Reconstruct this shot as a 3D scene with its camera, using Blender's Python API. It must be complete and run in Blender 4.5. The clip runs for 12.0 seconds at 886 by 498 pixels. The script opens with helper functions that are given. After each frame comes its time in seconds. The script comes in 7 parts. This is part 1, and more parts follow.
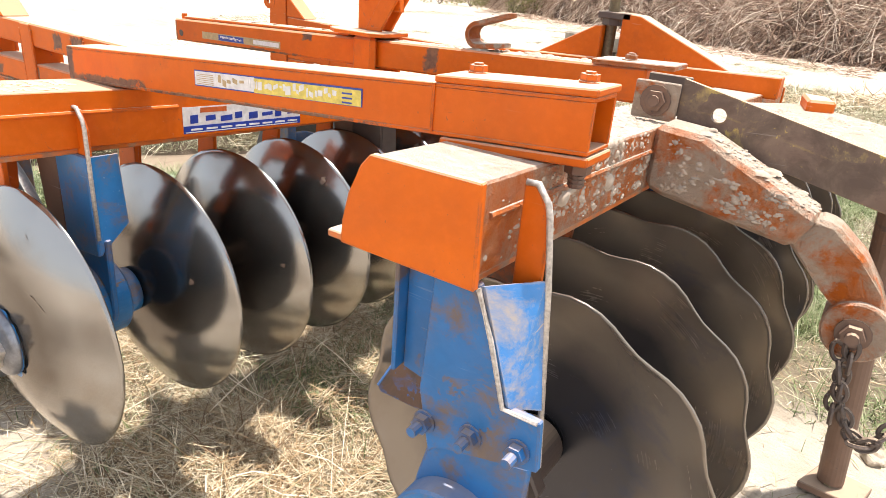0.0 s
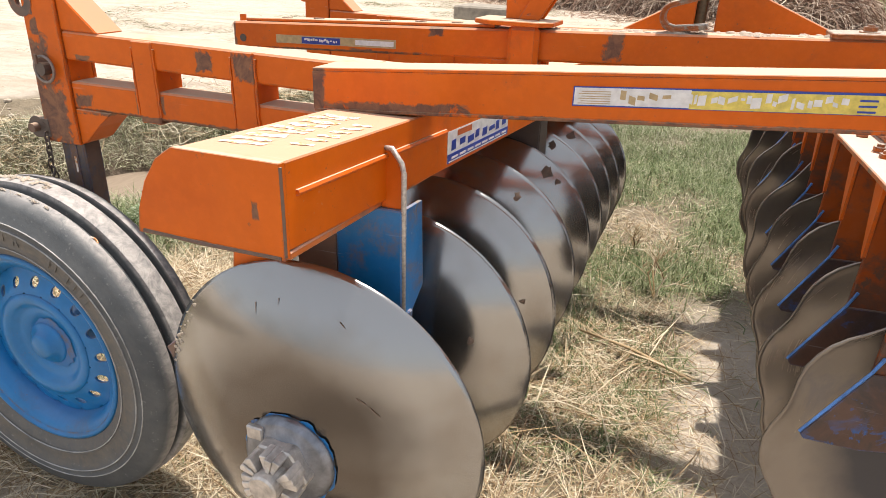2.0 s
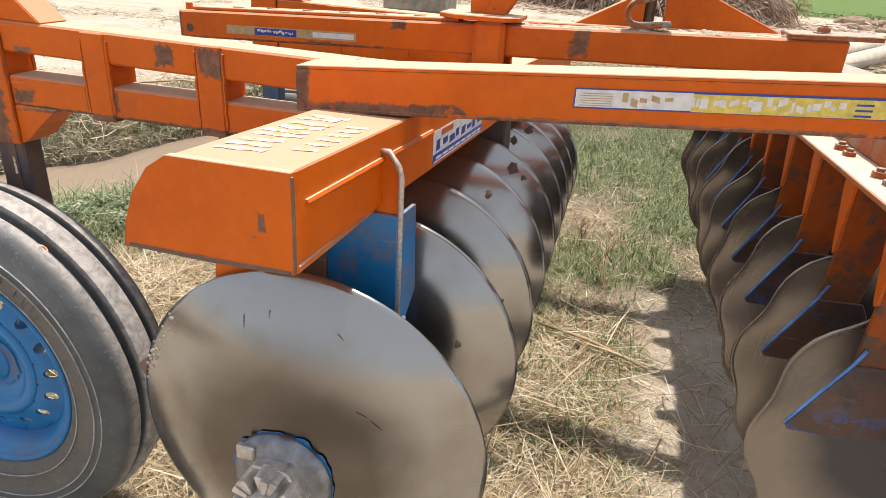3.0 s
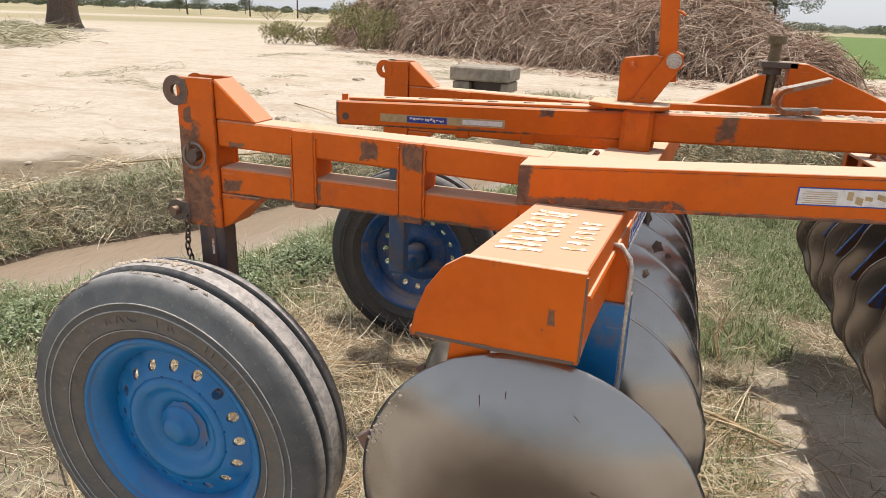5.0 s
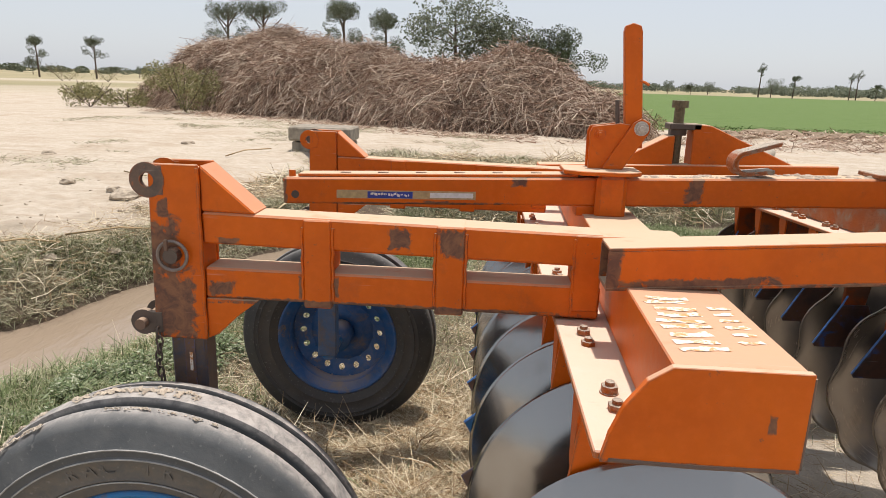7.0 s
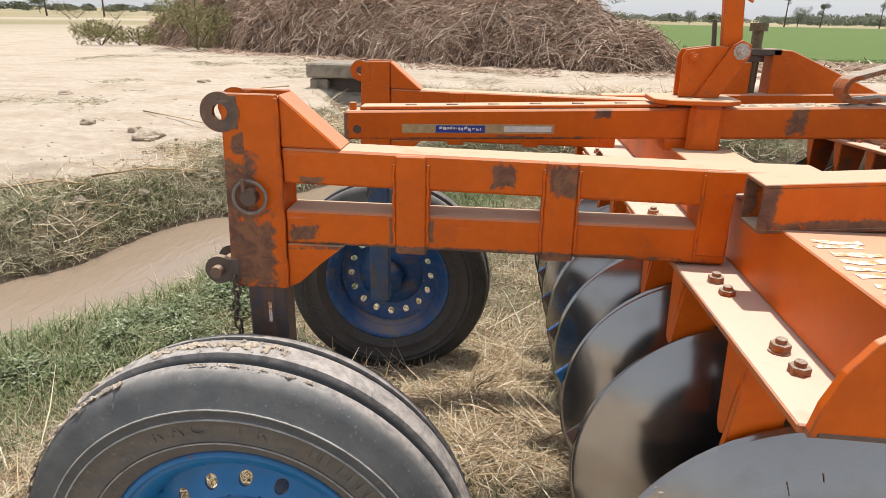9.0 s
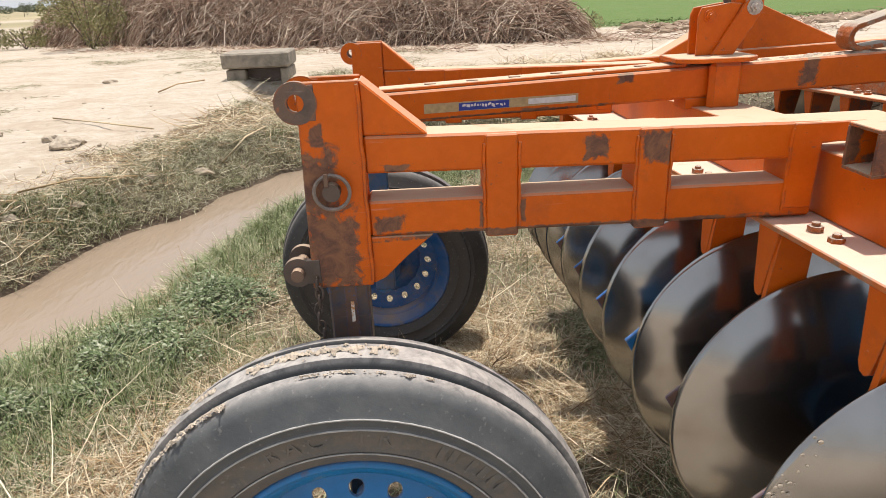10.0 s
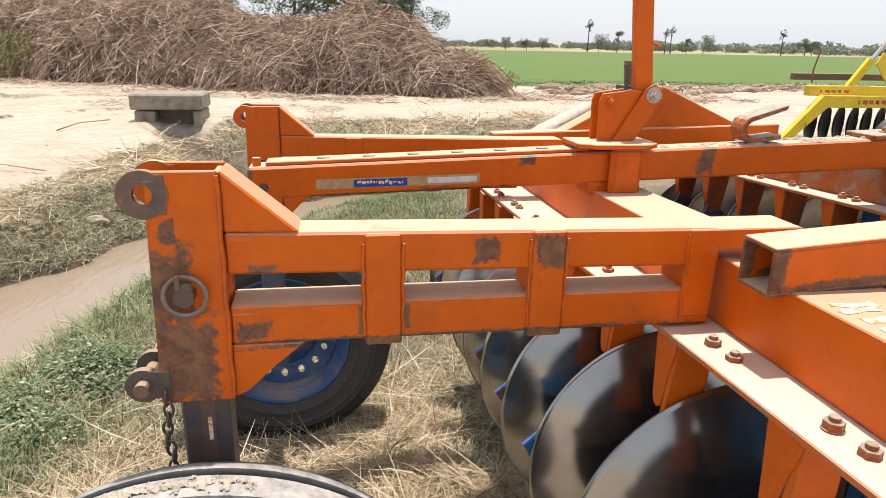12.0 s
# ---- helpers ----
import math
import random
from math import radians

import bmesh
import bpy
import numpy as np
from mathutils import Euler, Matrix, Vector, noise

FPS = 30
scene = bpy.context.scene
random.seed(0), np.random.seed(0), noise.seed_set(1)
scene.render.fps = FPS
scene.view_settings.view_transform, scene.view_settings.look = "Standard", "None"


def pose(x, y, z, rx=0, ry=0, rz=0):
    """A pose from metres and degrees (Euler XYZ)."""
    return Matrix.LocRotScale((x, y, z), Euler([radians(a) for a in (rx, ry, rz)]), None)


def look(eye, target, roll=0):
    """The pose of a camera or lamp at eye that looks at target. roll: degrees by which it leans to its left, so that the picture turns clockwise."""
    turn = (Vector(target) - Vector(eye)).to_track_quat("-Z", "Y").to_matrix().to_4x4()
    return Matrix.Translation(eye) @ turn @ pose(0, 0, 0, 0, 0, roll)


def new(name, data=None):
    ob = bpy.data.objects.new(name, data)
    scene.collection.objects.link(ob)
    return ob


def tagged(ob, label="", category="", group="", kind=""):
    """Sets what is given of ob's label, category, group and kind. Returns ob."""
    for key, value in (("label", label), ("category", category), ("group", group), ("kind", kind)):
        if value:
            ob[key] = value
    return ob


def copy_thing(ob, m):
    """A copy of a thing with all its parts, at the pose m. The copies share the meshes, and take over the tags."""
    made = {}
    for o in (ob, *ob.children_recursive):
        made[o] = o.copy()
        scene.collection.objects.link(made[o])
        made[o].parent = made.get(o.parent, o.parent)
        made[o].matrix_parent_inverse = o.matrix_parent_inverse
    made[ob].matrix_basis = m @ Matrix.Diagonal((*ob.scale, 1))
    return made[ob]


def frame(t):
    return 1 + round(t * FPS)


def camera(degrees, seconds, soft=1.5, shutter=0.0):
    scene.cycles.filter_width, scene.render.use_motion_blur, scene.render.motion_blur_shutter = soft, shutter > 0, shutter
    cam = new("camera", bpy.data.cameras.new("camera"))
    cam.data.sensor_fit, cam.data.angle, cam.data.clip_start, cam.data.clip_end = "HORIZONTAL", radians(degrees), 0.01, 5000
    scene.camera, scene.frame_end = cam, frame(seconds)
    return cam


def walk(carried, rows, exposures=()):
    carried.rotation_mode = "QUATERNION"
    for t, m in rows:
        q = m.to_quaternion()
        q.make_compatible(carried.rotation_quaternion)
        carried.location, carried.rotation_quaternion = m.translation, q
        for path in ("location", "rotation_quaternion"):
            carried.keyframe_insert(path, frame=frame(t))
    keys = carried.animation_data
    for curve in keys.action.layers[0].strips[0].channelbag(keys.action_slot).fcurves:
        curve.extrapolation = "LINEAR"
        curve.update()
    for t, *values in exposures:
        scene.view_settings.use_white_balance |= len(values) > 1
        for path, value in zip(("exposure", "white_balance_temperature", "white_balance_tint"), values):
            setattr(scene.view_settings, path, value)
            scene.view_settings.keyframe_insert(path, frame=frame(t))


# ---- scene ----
cam = camera(67.7, 12.0, soft=0.7)
PATH = [
    (0, (2.218, -0.933, 1.326), (1.232, 0.624, 0.548), 4.8),
    (0.5, (1.99, -1.084, 1.339), (0.92, 0.434, 0.597), 3.3),
    (1, (1.693, -1.097, 1.316), (0.644, 0.428, 0.559), 1.5),
    (1.5, (1.496, -1.135, 1.299), (0.732, 0.53, 0.495), 2.5),
    (2, (1.336, -1.126, 1.29), (0.703, 0.588, 0.477), 2.0),
    (2.5, (1.256, -1.079, 1.291), (0.778, 0.677, 0.461), 3.0),
    (2.7, (1.243, -1.091, 1.293), (0.818, 0.676, 0.457), 3.6),
    (4.3, (1.131, -1.292, 1.342), (0.666, 0.514, 0.619), 3.6),
    (4.5, (1.107, -1.304, 1.354), (0.589, 0.499, 0.661), 3.5),
    (5, (0.976, -1.26, 1.351), (0.379, 0.528, 0.683), 2.1),
    (5.5, (0.814, -1.204, 1.35), (0.177, 0.565, 0.67), 2.0),
    (5.8, (0.697, -1.230, 1.362), (0.154, 0.574, 0.692), 2.1),
    (6, (0.630, -1.236, 1.370), (0.173, 0.606, 0.744), 2.1),
    (6.2, (0.590, -1.240, 1.385), (0.220, 0.620, 0.752), 1.7),
    (6.5, (0.571, -1.209, 1.408), (0.333, 0.683, 0.804), 1.8),
    (6.7, (0.545, -1.21, 1.383), (0.432, 0.727, 0.899), 1.9),
    (8.3, (0.521, -1.18, 1.341), (0.401, 0.695, 0.655), 1.3),
    (8.5, (0.487, -1.181, 1.327), (0.386, 0.685, 0.615), 1.7),
    (9, (0.368, -1.094, 1.331), (0.22, 0.784, 0.66), 1.1),
    (9.5, (0.194, -1.068, 1.349), (0.184, 0.823, 0.697), -2.9),
    (10, (0.078, -1.06, 1.323), (0.155, 0.801, 0.596), -2.4),
    (10.5, (0.053, -1.046, 1.318), (0.218, 0.81, 0.593), -1.2),
    (11, (0.05, -1.038, 1.324), (0.266, 0.822, 0.62), -1.2),
    (11.5, (0.049, -1.033, 1.319), (0.293, 0.824, 0.618), 0.3),
    (12, (0.153, -0.929, 1.372), (0.479, 0.952, 0.776), 1.2),
]
EXPOSURES = [(0.0, 1.70, 6700, 12.0), (0.5, 1.52, 6700, 12.0), (1.0, 1.42, 6700, 12.0), (2.0, 1.20, 6700, 12.0), (2.7, 1.12, 6700, 12.0), (4.3, 1.02, 6700, 12.0), (5.5, 0.74, 6700, 12.0), (6.5, 0.72, 6700, 12.0), (8.3, 0.72, 6700, 12.0), (9.5, 0.88, 6700, 12.0), (11.0, 0.92, 6700, 12.0), (12.0, 1.06, 6700, 12.0)]
walk(cam, [(t, look(eye, target, roll)) for t, eye, target, roll in PATH], exposures=EXPOSURES)

# ---- light ----
SUN_EL, SUN_AZ = 78.5, -70.0  # degrees; azimuth from +x towards -y
sun_dir = Vector((math.cos(radians(SUN_EL)) * math.cos(radians(SUN_AZ)), -math.cos(radians(SUN_EL)) * math.sin(radians(SUN_AZ)), math.sin(radians(SUN_EL))))
world = bpy.data.worlds.new("world")
scene.world = world
world.use_nodes = True
wn = world.node_tree.nodes
sky = wn.new("ShaderNodeTexSky")
sky.sky_type = "NISHITA"
sky.sun_disc = False
sky.sun_elevation = radians(SUN_EL)
sky.sun_rotation = math.atan2(sun_dir.x, sun_dir.y)
sky.air_density, sky.dust_density, sky.ozone_density = 1.0, 1.2, 1.0
haze = wn.new("ShaderNodeHueSaturation")
haze.inputs["Saturation"].default_value = 0.80
world.node_tree.links.new(sky.outputs[0], haze.inputs["Color"])
veil = wn.new("ShaderNodeMix")
veil.data_type = "RGBA"
veil.inputs[0].default_value = 0.8
veil.inputs[7].default_value = (3.15, 3.42, 3.80, 1.0)  # even summer haze
world.node_tree.links.new(haze.outputs[0], veil.inputs[6])
world.node_tree.links.new(veil.outputs[2], wn["Background"].inputs[0])
wn["Background"].inputs[1].default_value = 0.118
sun = new("sun", bpy.data.lights.new("sun", "SUN"))
sun.data.energy, sun.data.angle, sun.data.color = 2.9, radians(1.2), (1.0, 0.96, 0.90)
sun.matrix_world = look(sun_dir * 30, (0, 0, 0))

# ---- materials ----
def mat(name):
    m = bpy.data.materials.new(name)
    m.use_nodes = True
    nt = m.node_tree
    b = nt.nodes["Principled BSDF"]
    return m, nt, b

def node(nt, kind, **kw):
    n = nt.nodes.new(kind)
    for k, v in kw.items():
        if k in n.inputs:
            n.inputs[k].default_value = v
    return n

def noise_tex(nt, scale, detail=4.0, rough=0.55, dist=0.0, coord=None):
    n = node(nt, "ShaderNodeTexNoise", Scale=scale, Detail=detail, Roughness=rough, Distortion=dist)
    if coord is not None:
        nt.links.new(coord, n.inputs["Vector"])
    return n.outputs["Fac"]

def ramp(nt, fac, stops):
    r = nt.nodes.new("ShaderNodeValToRGB")
    el = r.color_ramp.elements
    while len(el) < len(stops):
        el.new(0.5)
    for e, (p, c) in zip(el, stops):
        e.position = p
        e.color = (*c, 1.0) if len(c) == 3 else c
    nt.links.new(fac, r.inputs[0])
    return r.outputs[0]

def grey(a, b):
    return [(a, (0, 0, 0)), (b, (1, 1, 1))]

def mixc(nt, fac, a, b):
    m = nt.nodes.new("ShaderNodeMix")
    m.data_type = "RGBA"
    for sock, v in ((m.inputs[0], fac), (m.inputs[6], a), (m.inputs[7], b)):
        if isinstance(v, (int, float)):
            sock.default_value = v
        elif isinstance(v, tuple):
            sock.default_value = (*v, 1.0)
        else:
            nt.links.new(v, sock)
    return m.outputs[2]

def mathn(nt, op, a, b=0.0, clamp=False):
    m = nt.nodes.new("ShaderNodeMath")
    m.operation, m.use_clamp = op, clamp
    for sock, v in ((m.inputs[0], a), (m.inputs[1], b)):
        if isinstance(v, (int, float)):
            sock.default_value = v
        else:
            nt.links.new(v, sock)
    return m.outputs[0]

def bump(nt, b, height, strength=0.3, distance=0.002):
    n = node(nt, "ShaderNodeBump", Strength=strength, Distance=distance)
    nt.links.new(height, n.inputs["Height"])
    nt.links.new(n.outputs[0], b.inputs["Normal"])

def world_pos(nt):
    return nt.nodes.new("ShaderNodeNewGeometry").outputs["Position"]

def up_facing(nt):
    g = nt.nodes.new("ShaderNodeNewGeometry")
    sx = nt.nodes.new("ShaderNodeSeparateXYZ")
    nt.links.new(g.outputs["Normal"], sx.inputs[0])
    return sx.outputs[2]

DUST = (0.52, 0.385, 0.265)
PALE_DUST = (0.66, 0.575, 0.47)

def paint(name, base, worn, dusty=0.8, grime=(0.10, 0.055, 0.035), rough=0.42, amount=0.5, film=0.05, edge=0.7, clean=None, spec=0.5, scars=(), relief=0.0, dust=None):
    """Workshop paint: brush-grain, rubbed patches down to dark steel, fine dust lying on what faces up."""
    m, nt, b = mat(name)
    p = world_pos(nt)
    fine = noise_tex(nt, 60, 5, 0.6, 0.0, p)
    big = noise_tex(nt, 5.5, 5, 0.6, 0.4, p)
    mid = noise_tex(nt, 17, 6, 0.65, 0.6, p)
    col = mixc(nt, ramp(nt, big, grey(0.3, 0.75)), base, tuple(c * f for c, f in zip(base, (0.80, 0.72, 0.65))))
    col = mixc(nt, mathn(nt, "MULTIPLY", ramp(nt, fine, grey(0.45, 0.8)), 0.25), col, tuple(min(1.0, c * 1.25 + 0.02) for c in base))
    chips = mathn(nt, "MULTIPLY", ramp(nt, mid, grey(0.70 - 0.06 * amount, 0.73 - 0.06 * amount)), ramp(nt, big, grey(0.48, 0.60)))
    col = mixc(nt, chips, col, worn)
    lo = 0.60 - 0.045 * amount
    bv = nt.nodes.new("ShaderNodeBevel")
    bv.samples = 4
    bv.inputs["Radius"].default_value = 0.005
    dot = nt.nodes.new("ShaderNodeVectorMath")
    dot.operation = "DOT_PRODUCT"
    nt.links.new(bv.outputs[0], dot.inputs[0])
    nt.links.new(nt.nodes.new("ShaderNodeNewGeometry").outputs["Normal"], dot.inputs[1])
    rim = ramp(nt, mathn(nt, "SUBTRACT", 1.0, dot.outputs["Value"]), grey(0.015, 0.10))
    rim = mathn(nt, "MULTIPLY", rim, mathn(nt, "MULTIPLY", ramp(nt, noise_tex(nt, 26, 6, 0.7, 0.4, p), grey(0.42, 0.56)), edge))
    col = mixc(nt, rim, col, worn)
    stain = mathn(nt, "MULTIPLY", ramp(nt, noise_tex(nt, 9, 7, 0.72, 0.35, p), grey(lo, lo + 0.13)), min(0.95, 0.5 * amount))
    col = mixc(nt, stain, col, grime)
    up = mathn(nt, "MULTIPLY", ramp(nt, up_facing(nt), grey(0.55, 0.95)), mathn(nt, "MULTIPLY", ramp(nt, noise_tex(nt, 13, 5, 0.6, 0.2, p), grey(0.0, 0.40)), dusty))
    if clean is not None:  # rubbed clean up to this y
        sy = nt.nodes.new("ShaderNodeSeparateXYZ")
        nt.links.new(p, sy.inputs[0])
        up = mathn(nt, "MULTIPLY", up, ramp(nt, mathn(nt, "ADD", mathn(nt, "SUBTRACT", sy.outputs[1], clean - 0.5), mathn(nt, "MULTIPLY", mathn(nt, "SUBTRACT", big, 0.5), 0.3)), [(0.44, (0.74, 0.74, 0.74)), (0.56, (1, 1, 1))]))
    smear = mathn(nt, "MULTIPLY", ramp(nt, noise_tex(nt, 3.2, 6, 0.72, 0.5, p), grey(0.50, 0.68)), 0.30 * min(1.0, amount + 0.3))
    col = mixc(nt, smear, col, tuple(0.45 * c + 0.35 * g for c, g in zip(base, grime)))
    specks = mathn(nt, "MULTIPLY", ramp(nt, noise_tex(nt, 120, 3, 0.6, 0.0, p), grey(0.66, 0.71)), ramp(nt, mid, grey(0.45, 0.62)))
    col = mixc(nt, mathn(nt, "MULTIPLY", specks, 0.7), col, worn)
    if scars:
        sp = nt.nodes.new("ShaderNodeSeparateXYZ")
        nt.links.new(p, sp.inputs[0])
        ragged = mathn(nt, "MULTIPLY", mathn(nt, "SUBTRACT", noise_tex(nt, 45, 6, 0.7, 0.5, p), 0.5), 2.2)
        tone = mixc(nt, ramp(nt, noise_tex(nt, 30, 6, 0.7, 0.8, p), grey(0.40, 0.60)), (0.20, 0.105, 0.06), (0.075, 0.050, 0.042))
        hurt = 0.0
        for x0, x1, z0, z1, slope in scars:
            u = mathn(nt, "ABSOLUTE", mathn(nt, "DIVIDE", mathn(nt, "SUBTRACT", sp.outputs[0], (x0 + x1) / 2), (x1 - x0) / 2))
            level = mathn(nt, "SUBTRACT", sp.outputs[2], mathn(nt, "MULTIPLY", mathn(nt, "SUBTRACT", sp.outputs[0], x0), slope))
            v = mathn(nt, "ABSOLUTE", mathn(nt, "DIVIDE", mathn(nt, "SUBTRACT", level, (z0 + z1) / 2), (z1 - z0) / 2))
            d = mathn(nt, "ADD", mathn(nt, "MAXIMUM", u, v), ragged)
            hurt = mathn(nt, "MAXIMUM", hurt, ramp(nt, d, [(0.72, (1, 1, 1)), (1.0, (0, 0, 0))]))
        col = mixc(nt, mathn(nt, "MULTIPLY", hurt, 0.92), col, tone)
    mp = nt.nodes.new("ShaderNodeMapping")
    mp.inputs["Rotation"].default_value, mp.inputs["Scale"].default_value = (0.5, 0.7, 0.4), (7.0, 120.0, 120.0)
    nt.links.new(p, mp.inputs["Vector"])
    score = mathn(nt, "MULTIPLY", ramp(nt, noise_tex(nt, 1.0, 4, 0.6, 0.2, mp.outputs[0]), grey(0.66, 0.70)), ramp(nt, noise_tex(nt, 4.1, 5, 0.6, 0.3, p), grey(0.48, 0.60)))
    col = mixc(nt, mathn(nt, "MULTIPLY", score, 0.5), col, tuple(0.55 * c + 0.2 for c in base))
    haze = mathn(nt, "MULTIPLY", ramp(nt, mid, grey(0.4, 0.8)), film)
    col = mixc(nt, haze, col, DUST)
    col = mixc(nt, up, col, dust or DUST)
    nt.links.new(col, b.inputs["Base Color"])
    r = mathn(nt, "ADD", mathn(nt, "MULTIPLY", up, 0.45), mathn(nt, "ADD", mathn(nt, "MULTIPLY", fine, 0.25), rough - 0.1), True)
    nt.links.new(r, b.inputs["Roughness"])
    b.inputs["Specular IOR Level"].default_value = spec
    bump(nt, b, mathn(nt, "ADD", mathn(nt, "MULTIPLY", fine, 0.5), mathn(nt, "ADD", mathn(nt, "MULTIPLY", chips, -0.5), mathn(nt, "ADD", mathn(nt, "MULTIPLY", up, fine), mathn(nt, "MULTIPLY", noise_tex(nt, 48, 7, 0.72, 0.9, p), 6.0 * relief)))), 0.35 + 0.5 * relief, 0.0015 + 0.004 * relief)
    return m

PAINT = dict(base=(0.65, 0.121, 0.0), worn=(0.12, 0.07, 0.048), dusty=1.0, film=0.015, rough=0.46, spec=0.28)
ORANGE = paint("orange_paint", **PAINT)
ORANGE_ARM = paint("orange_paint_of_arm", scars=[(-0.120, -0.012, 0.835, 1.000, 0), (-0.120, -0.044, 0.960, 1.095, 0), (-0.085, -0.062, 1.095, 1.135, 0), (0.360, 0.405, 1.050, 1.096, 0), (0.452, 0.508, 1.042, 1.097, 0), (0.010, 0.060, 0.944, 0.974, 0), (0.186, 0.197, 0.942, 0.992, 0), (0.254, 0.266, 0.948, 0.994, 0), (0.028, 0.078, 1.048, 1.062, 0), (-0.005, 0.72, 0.928, 0.944, 0)], **PAINT)
ORANGE_TUBE = paint("orange_paint_of_tube", scars=[(0.735, 1.02, 1.040, 1.062, 0.07), (0.98, 1.60, 1.052, 1.066, 0.07), (0.733, 0.764, 1.03, 1.125, 0)], **PAINT)
ORANGE_MID = paint("orange_paint_of_beam", scars=[(0.615, 0.660, 1.082, 1.112, 0), (1.095, 1.145, 1.052, 1.128, 0), (0.36, 0.44, 1.018, 1.034, 0), (0.05, 0.60, 1.006, 1.016, 0.037), (-0.05, -0.03, 1.0, 1.09, 0)], **PAINT)
ORANGE_MUD = paint("orange_paint_muddy", (0.60, 0.14, 0.01), (0.44, 0.35, 0.27), dusty=0.95, spec=0.3, grime=(0.43, 0.33, 0.25), amount=2.2, film=0.55, relief=1.0, dust=PALE_DUST)
MUDDY = paint("mud_caked_paint", (0.58, 0.135, 0.012), (0.34, 0.24, 0.17), dusty=0.7, grime=(0.48, 0.375, 0.29), amount=3.8, film=0.8, spec=0.2, relief=1.0, dust=PALE_DUST)
BLUE = paint("blue_paint", (0.0, 0.145, 0.40), (0.15, 0.10, 0.075), grime=(0.15, 0.10, 0.07), dusty=0.4, rough=0.36, amount=1.7, film=0.03)
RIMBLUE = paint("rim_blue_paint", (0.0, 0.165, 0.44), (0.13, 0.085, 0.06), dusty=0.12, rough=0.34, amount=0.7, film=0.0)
# far rim: dirt, and its shade put into a darker blue
RIMSHADE = paint("shaded_dirty_rim_paint", (0.0, 0.075, 0.25), (0.13, 0.09, 0.065), grime=(0.15, 0.11, 0.085), dusty=0.6, rough=0.45, amount=1.5, film=0.14)
RUST = paint("rusty_steel", (0.16, 0.095, 0.065), (0.07, 0.05, 0.045), dusty=0.55, grime=(0.22, 0.11, 0.06), rough=0.6, amount=1.0)
DARKSTEEL = paint("dark_bare_steel", (0.085, 0.062, 0.052), (0.05, 0.04, 0.035), dusty=0.5, grime=(0.16, 0.10, 0.07), rough=0.5, amount=0.8)
ORANGE_TOP = paint("orange_paint_brushed_clean", clean=-0.1, **PAINT)
ORANGE_CAP = paint("orange_paint_of_cap", scars=[(0.68, 0.92, 0.936, 0.951, 0), (0.866, 0.876, 0.993, 1.018, 0)], **PAINT)
WEAR = paint("rubbed_through_paint", (0.135, 0.085, 0.062), (0.48, 0.095, 0.006), dusty=0.4, grime=(0.07, 0.05, 0.042), rough=0.5, amount=2.6, film=0.12)
YELLOW = paint("yellow_paint", (0.80, 0.58, 0.02), (0.3, 0.22, 0.08), dusty=0.3)
CHALK, nt, b = mat("white_brush_paint")
chalk = mixc(nt, ramp(nt, noise_tex(nt, 90, 4, 0.6, 0, world_pos(nt)), grey(0.35, 0.7)), (0.78, 0.66, 0.54), (0.86, 0.82, 0.76))
nt.links.new(mixc(nt, ramp(nt, noise_tex(nt, 75, 6, 0.75, 0.6, world_pos(nt)), grey(0.46, 0.56)), chalk, (0.60, 0.27, 0.10)), b.inputs["Base Color"])
b.inputs["Roughness"].default_value = 0.8

def flat(name, col, rough=0.6, var=0.25, scale=40, metal=0.0):
    m, nt, b = mat(name)
    p = world_pos(nt)
    n = noise_tex(nt, scale, 5, 0.6, 0.3, p)
    col2 = tuple(c * (1 - var) for c in col)
    nt.links.new(mixc(nt, ramp(nt, n, grey(0.35, 0.7)), col, col2), b.inputs["Base Color"])
    b.inputs["Roughness"].default_value, b.inputs["Metallic"].default_value = rough, metal
    bump(nt, b, n, 0.25, 0.002)
    return m

STK_WHITE = flat("sticker_white", (0.72, 0.70, 0.68), 0.35, 0.25, 70)
STK_BLUE = flat("sticker_blue", (0.02, 0.05, 0.32), 0.35, 0.3, 70)
STK_YELLOW = flat("sticker_yellow", (0.74, 0.58, 0.12), 0.4, 0.35, 90)
STK_RED = flat("sticker_red", (0.55, 0.12, 0.03), 0.35, 0.3, 70)
STK_TAN = flat("sticker_worn", (0.50, 0.36, 0.18), 0.45, 0.35, 60)
WELD = flat("weld_bead", (0.58, 0.52, 0.46), 0.45, 0.5, 160, 0.3)

